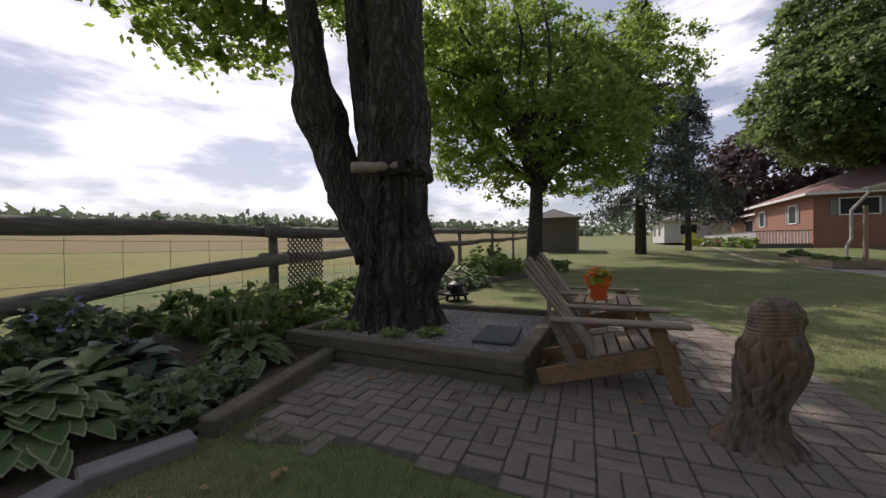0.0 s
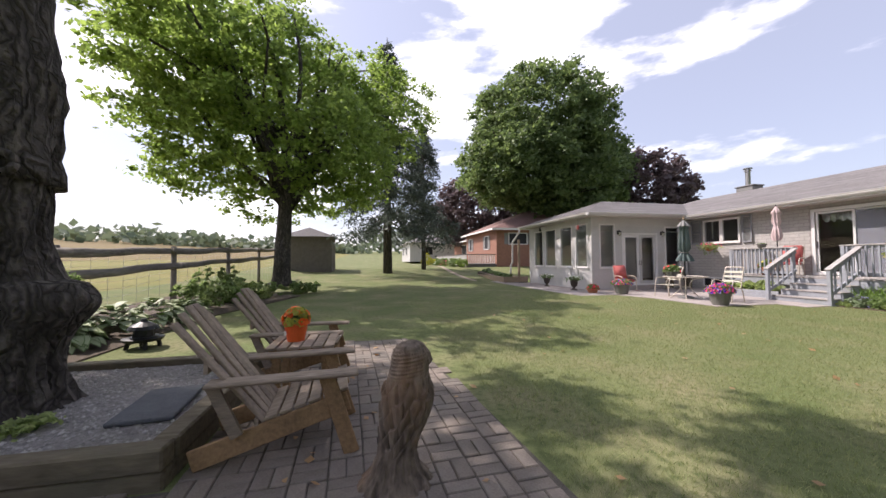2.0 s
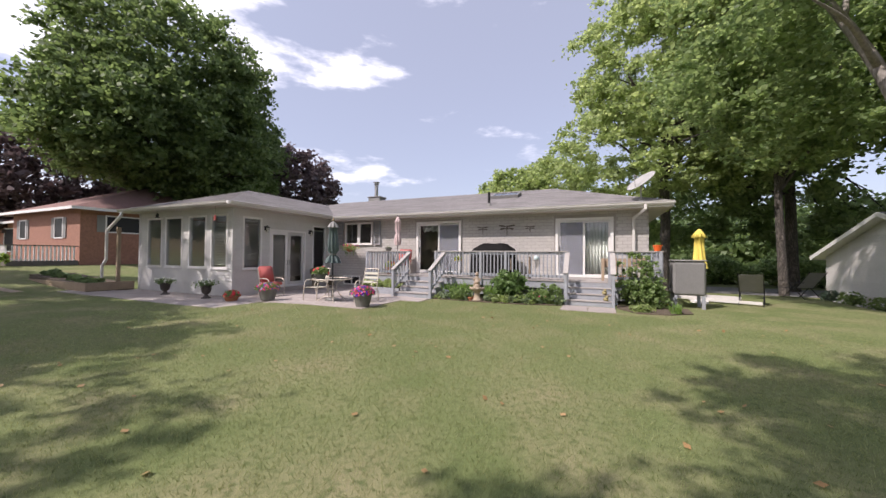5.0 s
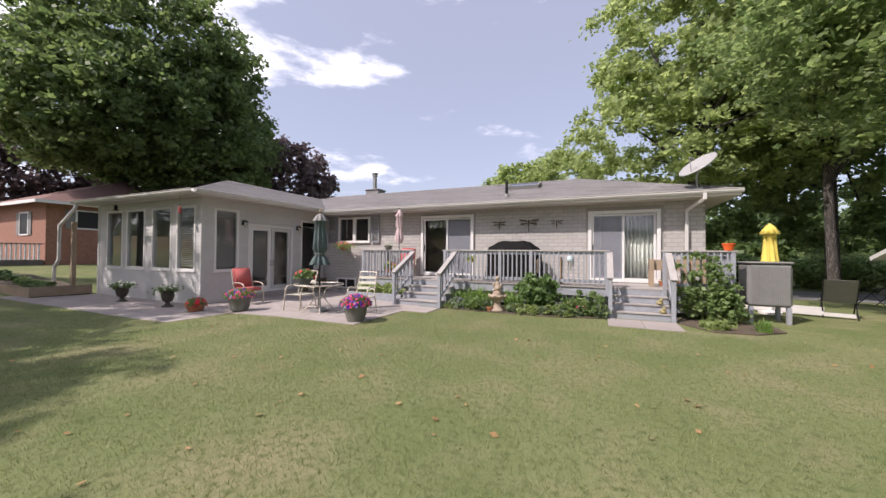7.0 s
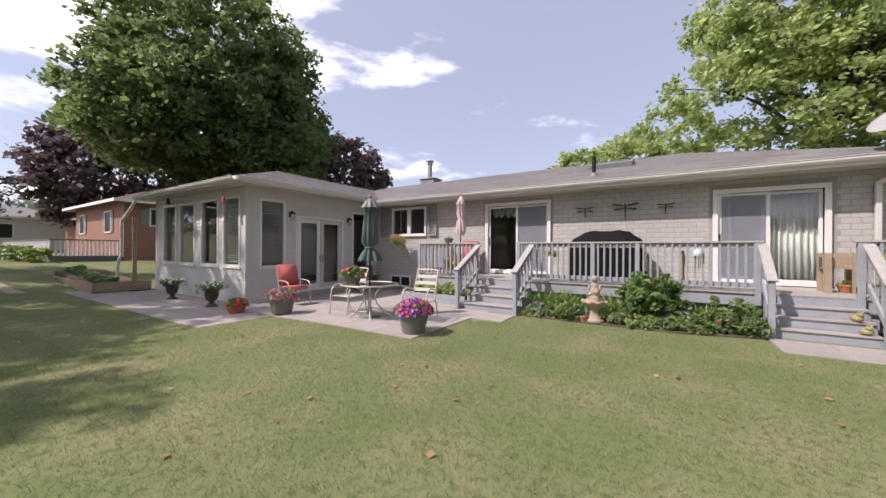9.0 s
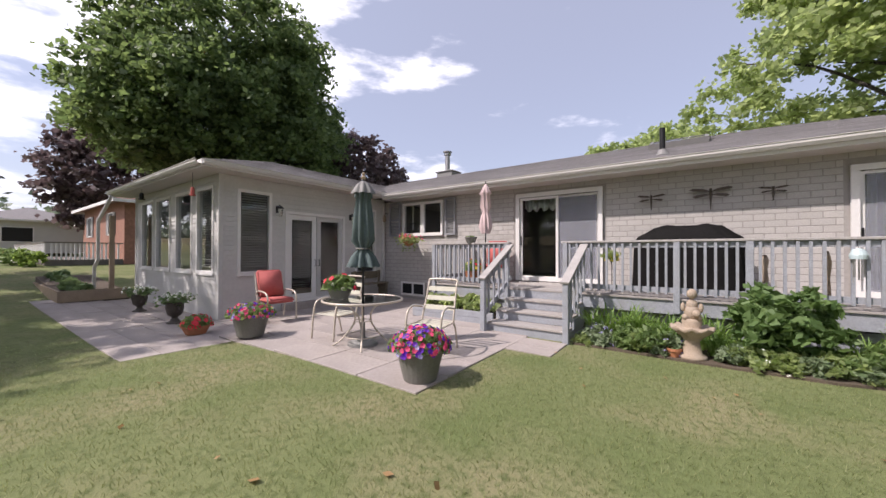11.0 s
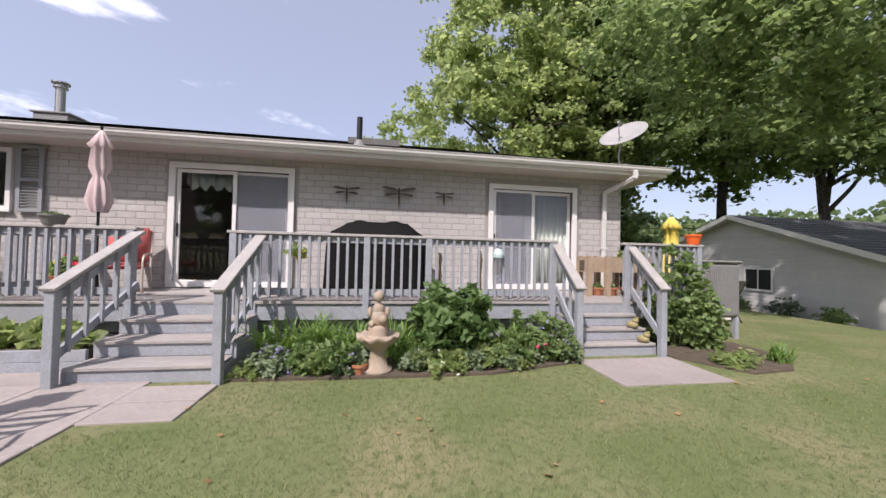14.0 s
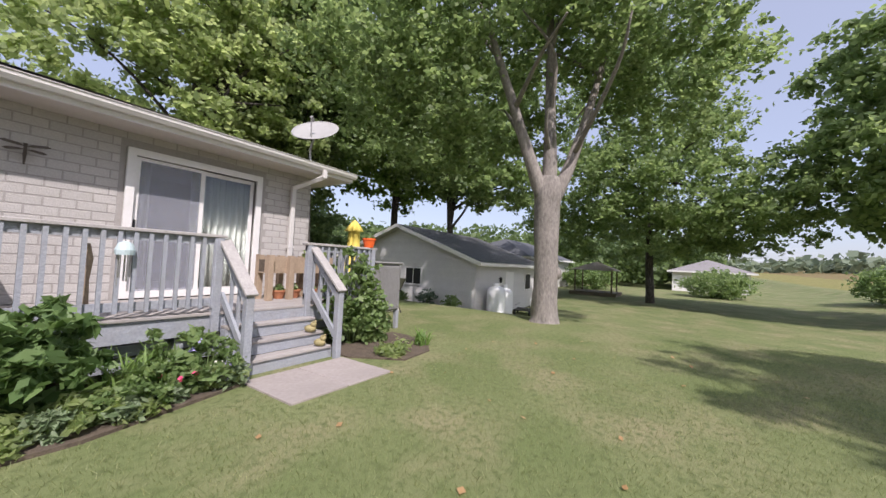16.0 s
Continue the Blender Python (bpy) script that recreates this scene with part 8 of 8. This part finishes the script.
# kerbs of the hosta bed
t = thing("timber_kerb", "dark weathered timber kerb of the hosta bed", "kerb")
part("timber", beam(bmesh.new(), (-0.50, -3.82, 0.045), (-1.86, -4.16, 0.055), 0.14, 0.13, bevel=0.012), TIMBER, t)
for k, (a, b) in enumerate((((-0.42, -3.80), (0.02, -3.92)), ((0.04, -3.90), (0.46, -3.78)), ((0.48, -3.77), (0.95, -3.55)))):
    t = thing("kerb_block", "grey concrete kerb block beside the grass", "kerb", group="bed kerb blocks")
    part("block", beam(bmesh.new(), (*a, 0.02), (*b, 0.02), 0.16, 0.11, bevel=0.01), TANK_GREY, t)
soil_bed("bed_hosta", [(1.6, -3.5), (0.48, -3.85), (0.02, -3.98), (-0.5, -3.9), (-1.86, -4.24), (-1.87, -4.80), (-4.05, -4.80), (-9.0, -4.7), (-13.5, -3.6), (-14.2, -5.6), (-14, -6.8), (-3, -6.5), (1.6, -6.4)], 0.03, "dark mulched garden bed by the fence")


def hosta(label, at, r, n, size, mats, seed, flowers=0):
    """A mound of broad ribbed leaves, pale-edged, arching from the middle."""
    t = thing("hosta", label, "plant", at, group="hostas")
    pr = random.Random(seed)
    layers = [bmesh.new(), bmesh.new()]
    for k in range(n):
        ring = (k / n) ** 0.7
        a = pr.uniform(0, 2 * math.pi)
        d = Vector((math.cos(a), math.sin(a), 0))
        s = Vector((-d.y, d.x, 0))
        l = size * pr.uniform(0.8, 1.15)
        w = l * pr.uniform(0.30, 0.42)
        base = d * (r * ring * 0.72) + Vector((0, 0, r * (0.78 - 0.55 * ring) * pr.uniform(0.85, 1.1)))
        tilt = 0.8 - 1.0 * ring
        def row(u, wid, inset):
            p = base + d * (l * u) + Vector((0, 0, l * (tilt * u - 0.45 * u * u)))
            return [p + s * (wid * f) + Vector((0, 0, 0.10 * wid * abs(f) * 2)) for f in (-1, 0, 1)], p
        shape = ((0.0, 0.12), (0.2, 0.72), (0.45, 1.0), (0.72, 0.75), (0.92, 0.28), (1.0, 0.03))
        for layer, grow, lift in ((0, 0.87, 0.004), (1, 1.0, 0.0)):
            bm = layers[layer]
            prev = None
            for u, wd in shape:
                uu = u * (0.95 if layer == 0 else 1.0)
                pts, _ = row(uu, w * wd * grow, 0)
                vs = [bm.verts.new(p + Vector((0, 0, lift))) for p in pts]
                if prev:
                    for i in (0, 1):
                        bm.faces.new((prev[i], prev[i + 1], vs[i + 1], vs[i]))
                prev = vs
    for bm, m, nm in zip(layers, mats, ("foliage", "leaf_edging")):
        me = bpy.data.meshes.new(nm)
        bm.to_mesh(me)
        bm.free()
        me.materials.append(m)
        me.polygons.foreach_set("use_smooth", [True] * len(me.polygons))
        part(nm, me, m, t, kind="stuff")
    for k in range(flowers):
        bm = bmesh.new()
        a, l = pr.uniform(0, 6.28), pr.uniform(0.3, 0.5)
        p = Vector((math.cos(a) * r * 0.3, math.sin(a) * r * 0.3, r * 0.6))
        e = p + Vector((math.cos(a) * 0.08, math.sin(a) * 0.08, l))
        tube(bm, [p, p.lerp(e, 0.6), e], [0.006, 0.008, 0.016], 5)
        part("flower_stalk", bm, LEAF_H, t)
    return t


GREEN_EDGE, BLUE, PLAIN = (LEAF_H, LEAF_HE), (LEAF_HB, LEAF_HB), (LEAF_S, LEAF_S)
hosta("large hosta with cream-edged leaves beside the kerb", (0.02, -4.50, 0.03), 0.50, 190, 0.165, GREEN_EDGE, 1)
hosta("large hosta with cream-edged leaves beside the kerb", (0.62, -4.75, 0.03), 0.5, 180, 0.165, GREEN_EDGE, 2, 6)
hosta("cream-edged hosta with budding flower stalks", (-1.38, -4.72, 0.03), 0.42, 150, 0.145, GREEN_EDGE, 3, 12)
hosta("blue-green broad-leaved hosta in the bed", (-0.62, -5.1, 0.03), 0.42, 70, 0.22, BLUE, 4)
hosta("green broad-leaved hosta in the bed", (-0.35, -4.85, 0.03), 0.34, 50, 0.22, PLAIN, 5)
hosta("cream-edged hosta farther back in the bed", (0.3, -5.3, 0.05), 0.42, 90, 0.18, GREEN_EDGE, 6, 4)
for k, (x, y, r) in enumerate(((-5.6, -5.4, 0.5), (-6.5, -5.3, 0.6), (-7.4, -5.2, 0.6), (-8.2, -5.0, 0.5))):
    hosta("white-variegated hosta in the far bed", (x, y, gz(x, y) + 0.03), r, 90, 0.24, (LEAF_HE, LEAF_H), 10 + k)
for k, (x, y, r, h, m, fl) in enumerate(((-0.55, -4.3, 0.34, 0.16, LAVENDER, ()), (-0.9, -4.45, 0.25, 0.13, LAVENDER, ()), (0.2, -5.75, 0.5, 0.38, LEAF_S, ((F_LILAC, 18, 0.05),)), (-0.6, -5.9, 0.5, 0.42, LAVENDER, ((F_LILAC, 30, 0.05),)), (-1.5, -5.7, 0.5, 0.42, LEAF_S, ()), (-2.3, -5.75, 0.5, 0.45, LEAF_L, ()), (-3.2, -5.7, 0.5, 0.40, LEAF_S, ()), (-4.2, -5.7, 0.5, 0.4, LEAF_S, ()), (-2.7, -5.2, 0.4, 0.22, LEAF_S, ()), (-3.6, -5.2, 0.4, 0.22, LEAF_L, ()), (-1.9, -5.3, 0.36, 0.25, LEAF_S, ()), (1.2, -5.4, 0.5, 0.36, LEAF_S, ((F_LILAC, 14, 0.05),)), (-5.0, -5.9, 0.5, 0.4, LEAF_S, ()), (-9.3, -5.4, 0.7, 0.45, LEAF_B, ()), (-10.6, -5.2, 0.8, 0.42, LEAF_S, ()), (-11.9, -5.0, 0.8, 0.40, LEAF_L, ()), (-13.2, -4.8, 0.7, 0.35, LEAF_S, ()), (-6.0, -6.1, 0.55, 0.7, LEAF_B, ()), (-12.5, -6.0, 0.8, 0.6, LEAF_B, ()), (-14.5, -3.6, 0.7, 0.3, LEAF_S, ()))):
    bush("border_plant", "leafy green perennial in the garden bed" + (" with lilac flowers" if fl else ""), (x, y, gz(x, y) + 0.02), (r, r, h * (0.62 if x > -5.5 else 0.85)), int(2600 * r / 0.5), 0.048, m, 260 + k, fl, "plant", 2.0, 60, 0.10)
t = thing("terracotta_bowl", "terracotta bowl among the plants", "pot", (-1.75, -5.15, 0.18))
part("bowl", lathe(bmesh.new(), [(0.09, 0.0), (0.15, 0.09), (0.165, 0.1), (0.165, 0.125), (0.14, 0.12)], 20), TERRA, t)
part("plinth", lathe(bmesh.new(), [(0.12, -0.16), (0.10, 0.0)], 12), STONE, t)


def pagoda():
    t = thing("garden_lantern", "dark low garden lantern on the grass", "lantern", (-5.7, -4.45, gz(-5.7, -4.45)))
    part("base", lathe(bmesh.new(), [(0.24, 0.12), (0.26, 0.16), (0.18, 0.18)], 16), BLACK, t)
    for k in range(4):
        a = k * math.pi / 2 + 0.6
        part("leg", tube(bmesh.new(), [(0.2 * math.cos(a), 0.2 * math.sin(a), 0.0), (0.17 * math.cos(a), 0.17 * math.sin(a), 0.13)], 0.03, 6), BLACK, t)
    part("lamp_body", lathe(bmesh.new(), [(0.13, 0.181), (0.12, 0.28), (0.2, 0.29), (0.17, 0.34), (0.05, 0.40), (0.03, 0.44)], 16), BLACK, t)


pagoda()


def fence():
    t = thing("rail_fence", "old grey split-rail fence with wire along the field", "fence")
    Y = -6.3
    posts = [4.2, 0.6, -2.98, -6.7, -10.4, -14.2, -18.0, -21.8]
    top = lambda x: 1.33 + max(0, -x - 2.9) * 0.035
    low = lambda x: (0.93 + max(0, -x - 2.9) * 0.035) if x < -2.9 else 0.93 - (x + 2.95) * 0.11
    for k, x in enumerate(posts):
        part("post", tube(bmesh.new(), [(x, Y, gz(x, Y) - 0.1), (x, Y, 0.7), (x + 0.01, Y, top(x) + 0.13)], [0.075, 0.07, 0.062], 9, 0.08, k), RAIL_GREY, t, smooth=True)
    for k, (a, b) in enumerate(zip(posts, posts[1:])):
        for j, (f, off) in enumerate(((top, -0.075), (low, -0.08))):
            za, zb = f(a), f(b)
            y0 = Y + off * (1 if (k + j) % 2 else -1)
            pts = [(a + 0.16, y0, za), (a * 0.66 + b * 0.34, y0 + 0.02, za * 0.66 + zb * 0.34 - 0.015), (a * 0.33 + b * 0.67, y0, za * 0.33 + zb * 0.67 + 0.02), (b - 0.16, y0 + 0.01, zb)]
            part("rail", tube(bmesh.new(), bent(pts, 5), [0.088, 0.092, 0.09, 0.094, 0.086, 0.09, 0.084, 0.088, 0.09, 0.086, 0.082, 0.086, 0.084, 0.08, 0.082, 0.078], 10, 0.13, k * 3 + j), RAIL_GREY, t, smooth=True)
        for z in (0.45, 0.62, 0.78, 1.08, 1.2):
            s = (top(a) - 1.33)
            part("wire", tube(bmesh.new(), [(a, Y - 0.09, z + s), ((a + b) / 2, Y - 0.09, z + s - 0.015), (b, Y - 0.09, z + top(b) - 1.33)], 0.0035, 4), STEEL, t)
        for i in range(1, 8):
            x = a + (b - a) * i / 8
            part("wire", tube(bmesh.new(), [(x, Y - 0.092, 0.35), (x, Y - 0.092, 1.22 + top(x) - 1.33)], 0.003, 4), STEEL, t)
    lt = thing("lattice_panel", "weathered wooden lattice panel on the fence", "lattice", (-3.16, Y + 0.10, 0.42))
    w, h = 0.72, 0.95
    for s in (-1, 1):
        for k in range(-9, 16):
            c = k * 0.09
            pts = []
            for x in (0.0, w):
                z = c + (x if s > 0 else w - x)
                pts.append((x, z))
            (xa, za), (xb, zb) = pts
            lo, hi = max(0.0, min(za, zb)), min(h, max(za, zb))
            if hi - lo < 0.05:
                continue
            def inv(z):
                return (z - c) if s > 0 else (w - (z - c))
            part("lath", beam(bmesh.new(), (-inv(lo), 0.006 * s, lo), (-inv(hi), 0.006 * s, hi), 0.010, 0.032, (0, 1, 0)), RAIL_GREY, lt)


fence()
t = thing("plant_hook", "black curled iron plant hook beside the bed", "plant hook", (0.72, -4.72, 0.0))
part("rod", tube(bmesh.new(), bent([(0, 0, 0), (0, 0, 0.9), (0.0, 0.0, 1.03), (-0.1, -0.02, 1.06), (-0.16, -0.04, 0.96)], 5), 0.014, 6), BLACK, t)

# ---------------------------------------------------------------- fallen leaves and turf


def litter():
    rng = np.random.default_rng(15)
    n = 150
    x, y = rng.uniform(-10, 3.5, n), rng.uniform(-0.4, 10.4, n)
    keep = ~((x < -6.9) & (y > 7.3))
    pl = np.stack([x, y, [gz(a, b) + 0.022 for a, b in zip(x, y)]], 1)[keep]
    pl2 = np.stack([rng.uniform(-5, 0.5, 60), rng.uniform(-3.6, -0.2, 60), np.full(60, 0.022)], 1)
    ob = new("fallen_leaves", quads("fallen_leaves", leaves_at(rng, np.concatenate([pl, pl2]), 0.055, 0.75, 1.3), DRY_LEAF))
    tagged(ob, "scattered dry brown leaves on lawn and bricks", "leaves", kind="stuff")


litter()


def turf():
    """Short blades over the walked stretch of the lawn."""
    rng = np.random.default_rng(16)
    n = 620000
    x, y = rng.uniform(-15, 6.5, n), rng.uniform(-4, 11.2, n)
    along = np.clip(((x - 0.7) * -5.9 + (y + 1.7) * 8.9) / 114.0, 0, 1)
    off_line = np.hypot(x - 0.7 + 5.9 * along, y + 1.7 - 8.9 * along)
    on = (rng.uniform(size=n) < np.clip(1.25 - off_line / 7.0, 0, 1)) & ~((x < -6.45) & (y > 9.9)) & ~((x < -7.15) & (y > 7.9)) & ~((x < -11.1) & (y > 6.5)) & ~((y > 10.82) & (x < -2.2)) & ~((y > 10.25) & (x > -2.3) & (x < 1.1))
    paved = (y < -0.02) & (y > -1.98) & (x < 1.75)
    paved |= (y < -0.02) & (x < -0.74)
    on &= ~paved & ~(y < -3.75)
    x, y = x[on], y[on]
    n = len(x)
    h = rng.uniform(0.02, 0.05, n)
    tall = (y < -1.9)
    h = np.where(tall, h * 1.9, h)
    a = rng.uniform(0, 6.28, n)
    z = np.array([gz(p, q) for p, q in zip(x, y)])
    b = np.stack([x, y, z - 0.004], 1)
    w = np.stack([np.cos(a), np.sin(a), np.zeros(n)], 1) * rng.uniform(0.0016, 0.0036, n)[:, None]
    lean = rng.normal(size=(n, 3)) * np.array([0.55, 0.55, 0.0]) * h[:, None] + np.array([0, 0, 1.0]) * h[:, None]
    tri = np.stack([b - w, b + w, b + lean], 1)
    ob = new("turf_blades", quads("turf_blades", tri, TURF, 3))
    tagged(ob, "short uneven grass blades of the lawn", "grass", kind="stuff")


turf()

# ---------------------------------------------------------------- pieces: slabs, pavers, siding, bricks


def shared_box(name, sx, sy, sz, material, bevel):
    me = mesh_of(boxm(-sx / 2, sx / 2, -sy / 2, sy / 2, -sz, 0, bevel=bevel), material, name)
    return me


def slabs():
    t = thing("patio_slabs", "sun-bleached concrete slab patio", "patio", kind="structure")
    pr = random.Random(2)

    def zone(x0, x1, y0, y1, w, h):
        me = shared_box("slab", w - 0.012, h - 0.012, 0.06, SLAB, 0.006)
        nx, ny = max(1, round((x1 - x0) / w)), max(1, round((y1 - y0) / h))
        for j in range(ny):
            for i in range(nx):
                x, y = x0 + (i + 0.5) * w, y0 + (j + 0.5) * h
                ob = part("slab", me, SLAB, t)
                ob.matrix_world = pose(x, y, gz(x, y) + 0.018 + pr.uniform(0, 0.006), pr.uniform(-0.3, 0.3), pr.uniform(-0.3, 0.3), pr.uniform(-0.3, 0.3))

    zone(-13.56, -7.2, 7.98, 13.88, 0.909, 0.59)
    zone(-7.2, -6.5, 10.04, 10.82, 0.70, 0.39)
    zone(-21.0, -11.2, 6.55, 7.975, 0.98, 0.475)
    zone(-19.7, -13.62, 7.98, 8.68, 0.87, 0.35)
    zone(-2.28, -0.86, 10.34, 11.30, 0.71, 0.96)


slabs()


def inside(x, y, poly):
    hit = False
    for (x0, y0), (x1, y1) in zip(poly, poly[1:] + poly[:1]):
        if (y0 > y) != (y1 > y) and x < (x1 - x0) * (y - y0) / (y1 - y0) + x0:
            hit = not hit
    return hit


def pavers():
    t = thing("brick_patio", "worn brown basket-weave brick patio", "patio", kind="structure")
    poly = [(-5.3, -0.52), (-3.8, -0.34), (-2.5, -0.16), (-1.2, -0.05), (0.4, 0.02), (1.8, 0.05), (1.8, -1.95), (-0.76, -1.98), (-0.8, -2.9), (-0.52, -3.68), (-1.86, -4.05), (-1.84, -2.2), (-5.5, -2.1)]
    bm = bmesh.new()
    v = [bm.verts.new((x, y, 0.004)) for x, y in poly]
    bm.faces.new(v)
    part("sand_bed", bm, SAND, t)
    unit, pr = 0.21, random.Random(4)
    me = shared_box("brick", 0.20, 0.098, 0.05, PAVER, 0.006)
    spots = []
    ang = radians(3)
    for j in range(-26, 8):
        for i in range(-32, 14):
            for k in (0, 1):
                turned = (i + j) % 2
                u, v_ = i * unit + (0 if not turned else (k - 0.5) * 0.105), j * unit + ((k - 0.5) * 0.105 if not turned else 0)
                x, y = u * math.cos(ang) - v_ * math.sin(ang) - 0.4, u * math.sin(ang) + v_ * math.cos(ang) - 1.0
                if inside(x, y, poly):
                    spots.append((x, y, 90 * turned + 3))
    near = [s for s in spots if -2.6 < s[0] < 0.2 and -4.2 < s[1] < 0.2]
    near.sort(key=lambda s: (s[0] + 0.9) ** 2 + (s[1] + 1.6) ** 2)
    first = set(near[:300])
    rest_v, rest_f = [], []
    corners = [tuple(c.co) for c in me.vertices]
    polys = [tuple(p.vertices) for p in me.polygons]
    for s in spots:
        m = pose(s[0], s[1], 0.014 + pr.uniform(-0.004, 0.005), pr.uniform(-0.8, 0.8), pr.uniform(-0.8, 0.8), s[2] + pr.uniform(-0.8, 0.8))
        if s in first:
            ob = part("brick", me, PAVER, t)
            ob.matrix_world = m
        else:
            b = len(rest_v)
            rest_v += [tuple(m @ Vector(c)) for c in corners]
            rest_f += [tuple(i + b for i in p) for p in polys]
    rm = bpy.data.meshes.new("brick_rest")
    rm.from_pydata(rest_v, [], rest_f)
    rm.materials.append(PAVER_REST)
    part("brick_rest", rm, PAVER_REST, t, kind="stuff")


pavers()


def siding(parent, axis, a0, a1, z0, z1, face, holes, step=0.112):
    """Lapped boards on a wall, cut round its openings."""
    out = -1 if axis == "y" else 1
    z = z0
    while z < z1 - 0.02:
        top = min(z + step, z1)
        for s0, s1, _, _ in cells(a0, a1, z + 0.02, z + 0.021, holes):
            if s1 - s0 < 0.03:
                continue
            bm = bmesh.new()
            zc = (z + top) / 2
            d = face + out * 0.008
            pa, pb = ((s0, d, zc), (s1, d, zc)) if axis == "y" else ((d, s0, zc), (d, s1, zc))
            beam(bm, pa, pb, 0.012, top - z + 0.008, (0, 0.11, 1) if axis == "y" else (-0.11, 0, 1))
            part("siding_board", bm, SIDING, parent)
        z += step


siding(wall_front, "y", -19.62, SUN_X - 0.05, -0.2, EAVE_Z + 0.09, SUN_Y, SUNF_HOLES)
siding(wall_side, "x", SUN_Y + 0.06, MAIN_Y - 0.03, -0.2, EAVE_Z + 0.09, SUN_X, SUNS_HOLES)


def wall_bricks():
    L, H, J = 0.30, 0.106, 0.016
    holes = [(a - 0.11, b + 0.11, c - 0.02 if c > 0.75 else c - 0.02, d + 0.11) for a, b, c, d in MAIN_HOLES[1:]] + [(-12.79, -10.99, 1.88, 3.12), (-12.76, -11.74, 0.03, 0.49)]
    pr = random.Random(9)
    pieces = []
    row, z = 0, -0.15
    while z < EAVE_Z - 0.04:
        x = -13.58 - (L / 2 if row % 2 else 0)
        while x < 0.26:
            a, b = max(x, -13.58), min(x + L - J, 0.258)
            if b - a > 0.04:
                for s0, s1, _, _ in cells(a, b, z + H / 2, z + H / 2 + 0.001, holes):
                    if s1 - s0 > 0.04:
                        pieces.append((s0, s1, z))
            x += L
        z += H + J
        row += 1
    whole = mesh_of(boxm(-(L - J) / 2, (L - J) / 2, -0.012, 0.012, 0, H, bevel=0.004), BRICK_WHITE, "brick")
    shown = [p for p in pieces if abs(p[1] - p[0] - (L - J)) < 1e-4 and -6.6 < p[0] < 0 and 0.9 < p[2] < 3.0]
    first = set(shown[:300])
    verts, faces = [], []
    corner = [tuple(c.co) for c in whole.vertices]
    polys = [tuple(p.vertices) for p in whole.polygons]
    for p in pieces:
        s0, s1, zz = p
        y = MAIN_Y + 0.0285 + pr.uniform(-0.0012, 0.0012)
        if p in first:
            ob = part("brick", whole, BRICK_WHITE, wall_main)
            ob.matrix_world = pose((s0 + s1) / 2, y, zz)
        else:
            f = (s1 - s0) / (L - J)
            b = len(verts)
            verts += [((s0 + s1) / 2 + c[0] * f, y + c[1], zz + c[2]) for c in corner]
            faces += [tuple(i + b for i in q) for q in polys]
    me = bpy.data.meshes.new("brick_rest")
    me.from_pydata(verts, [], faces)
    me.materials.append(BRICK_WHITE_REST)
    part("brick_rest", me, BRICK_WHITE_REST, wall_main, kind="stuff")


wall_bricks()
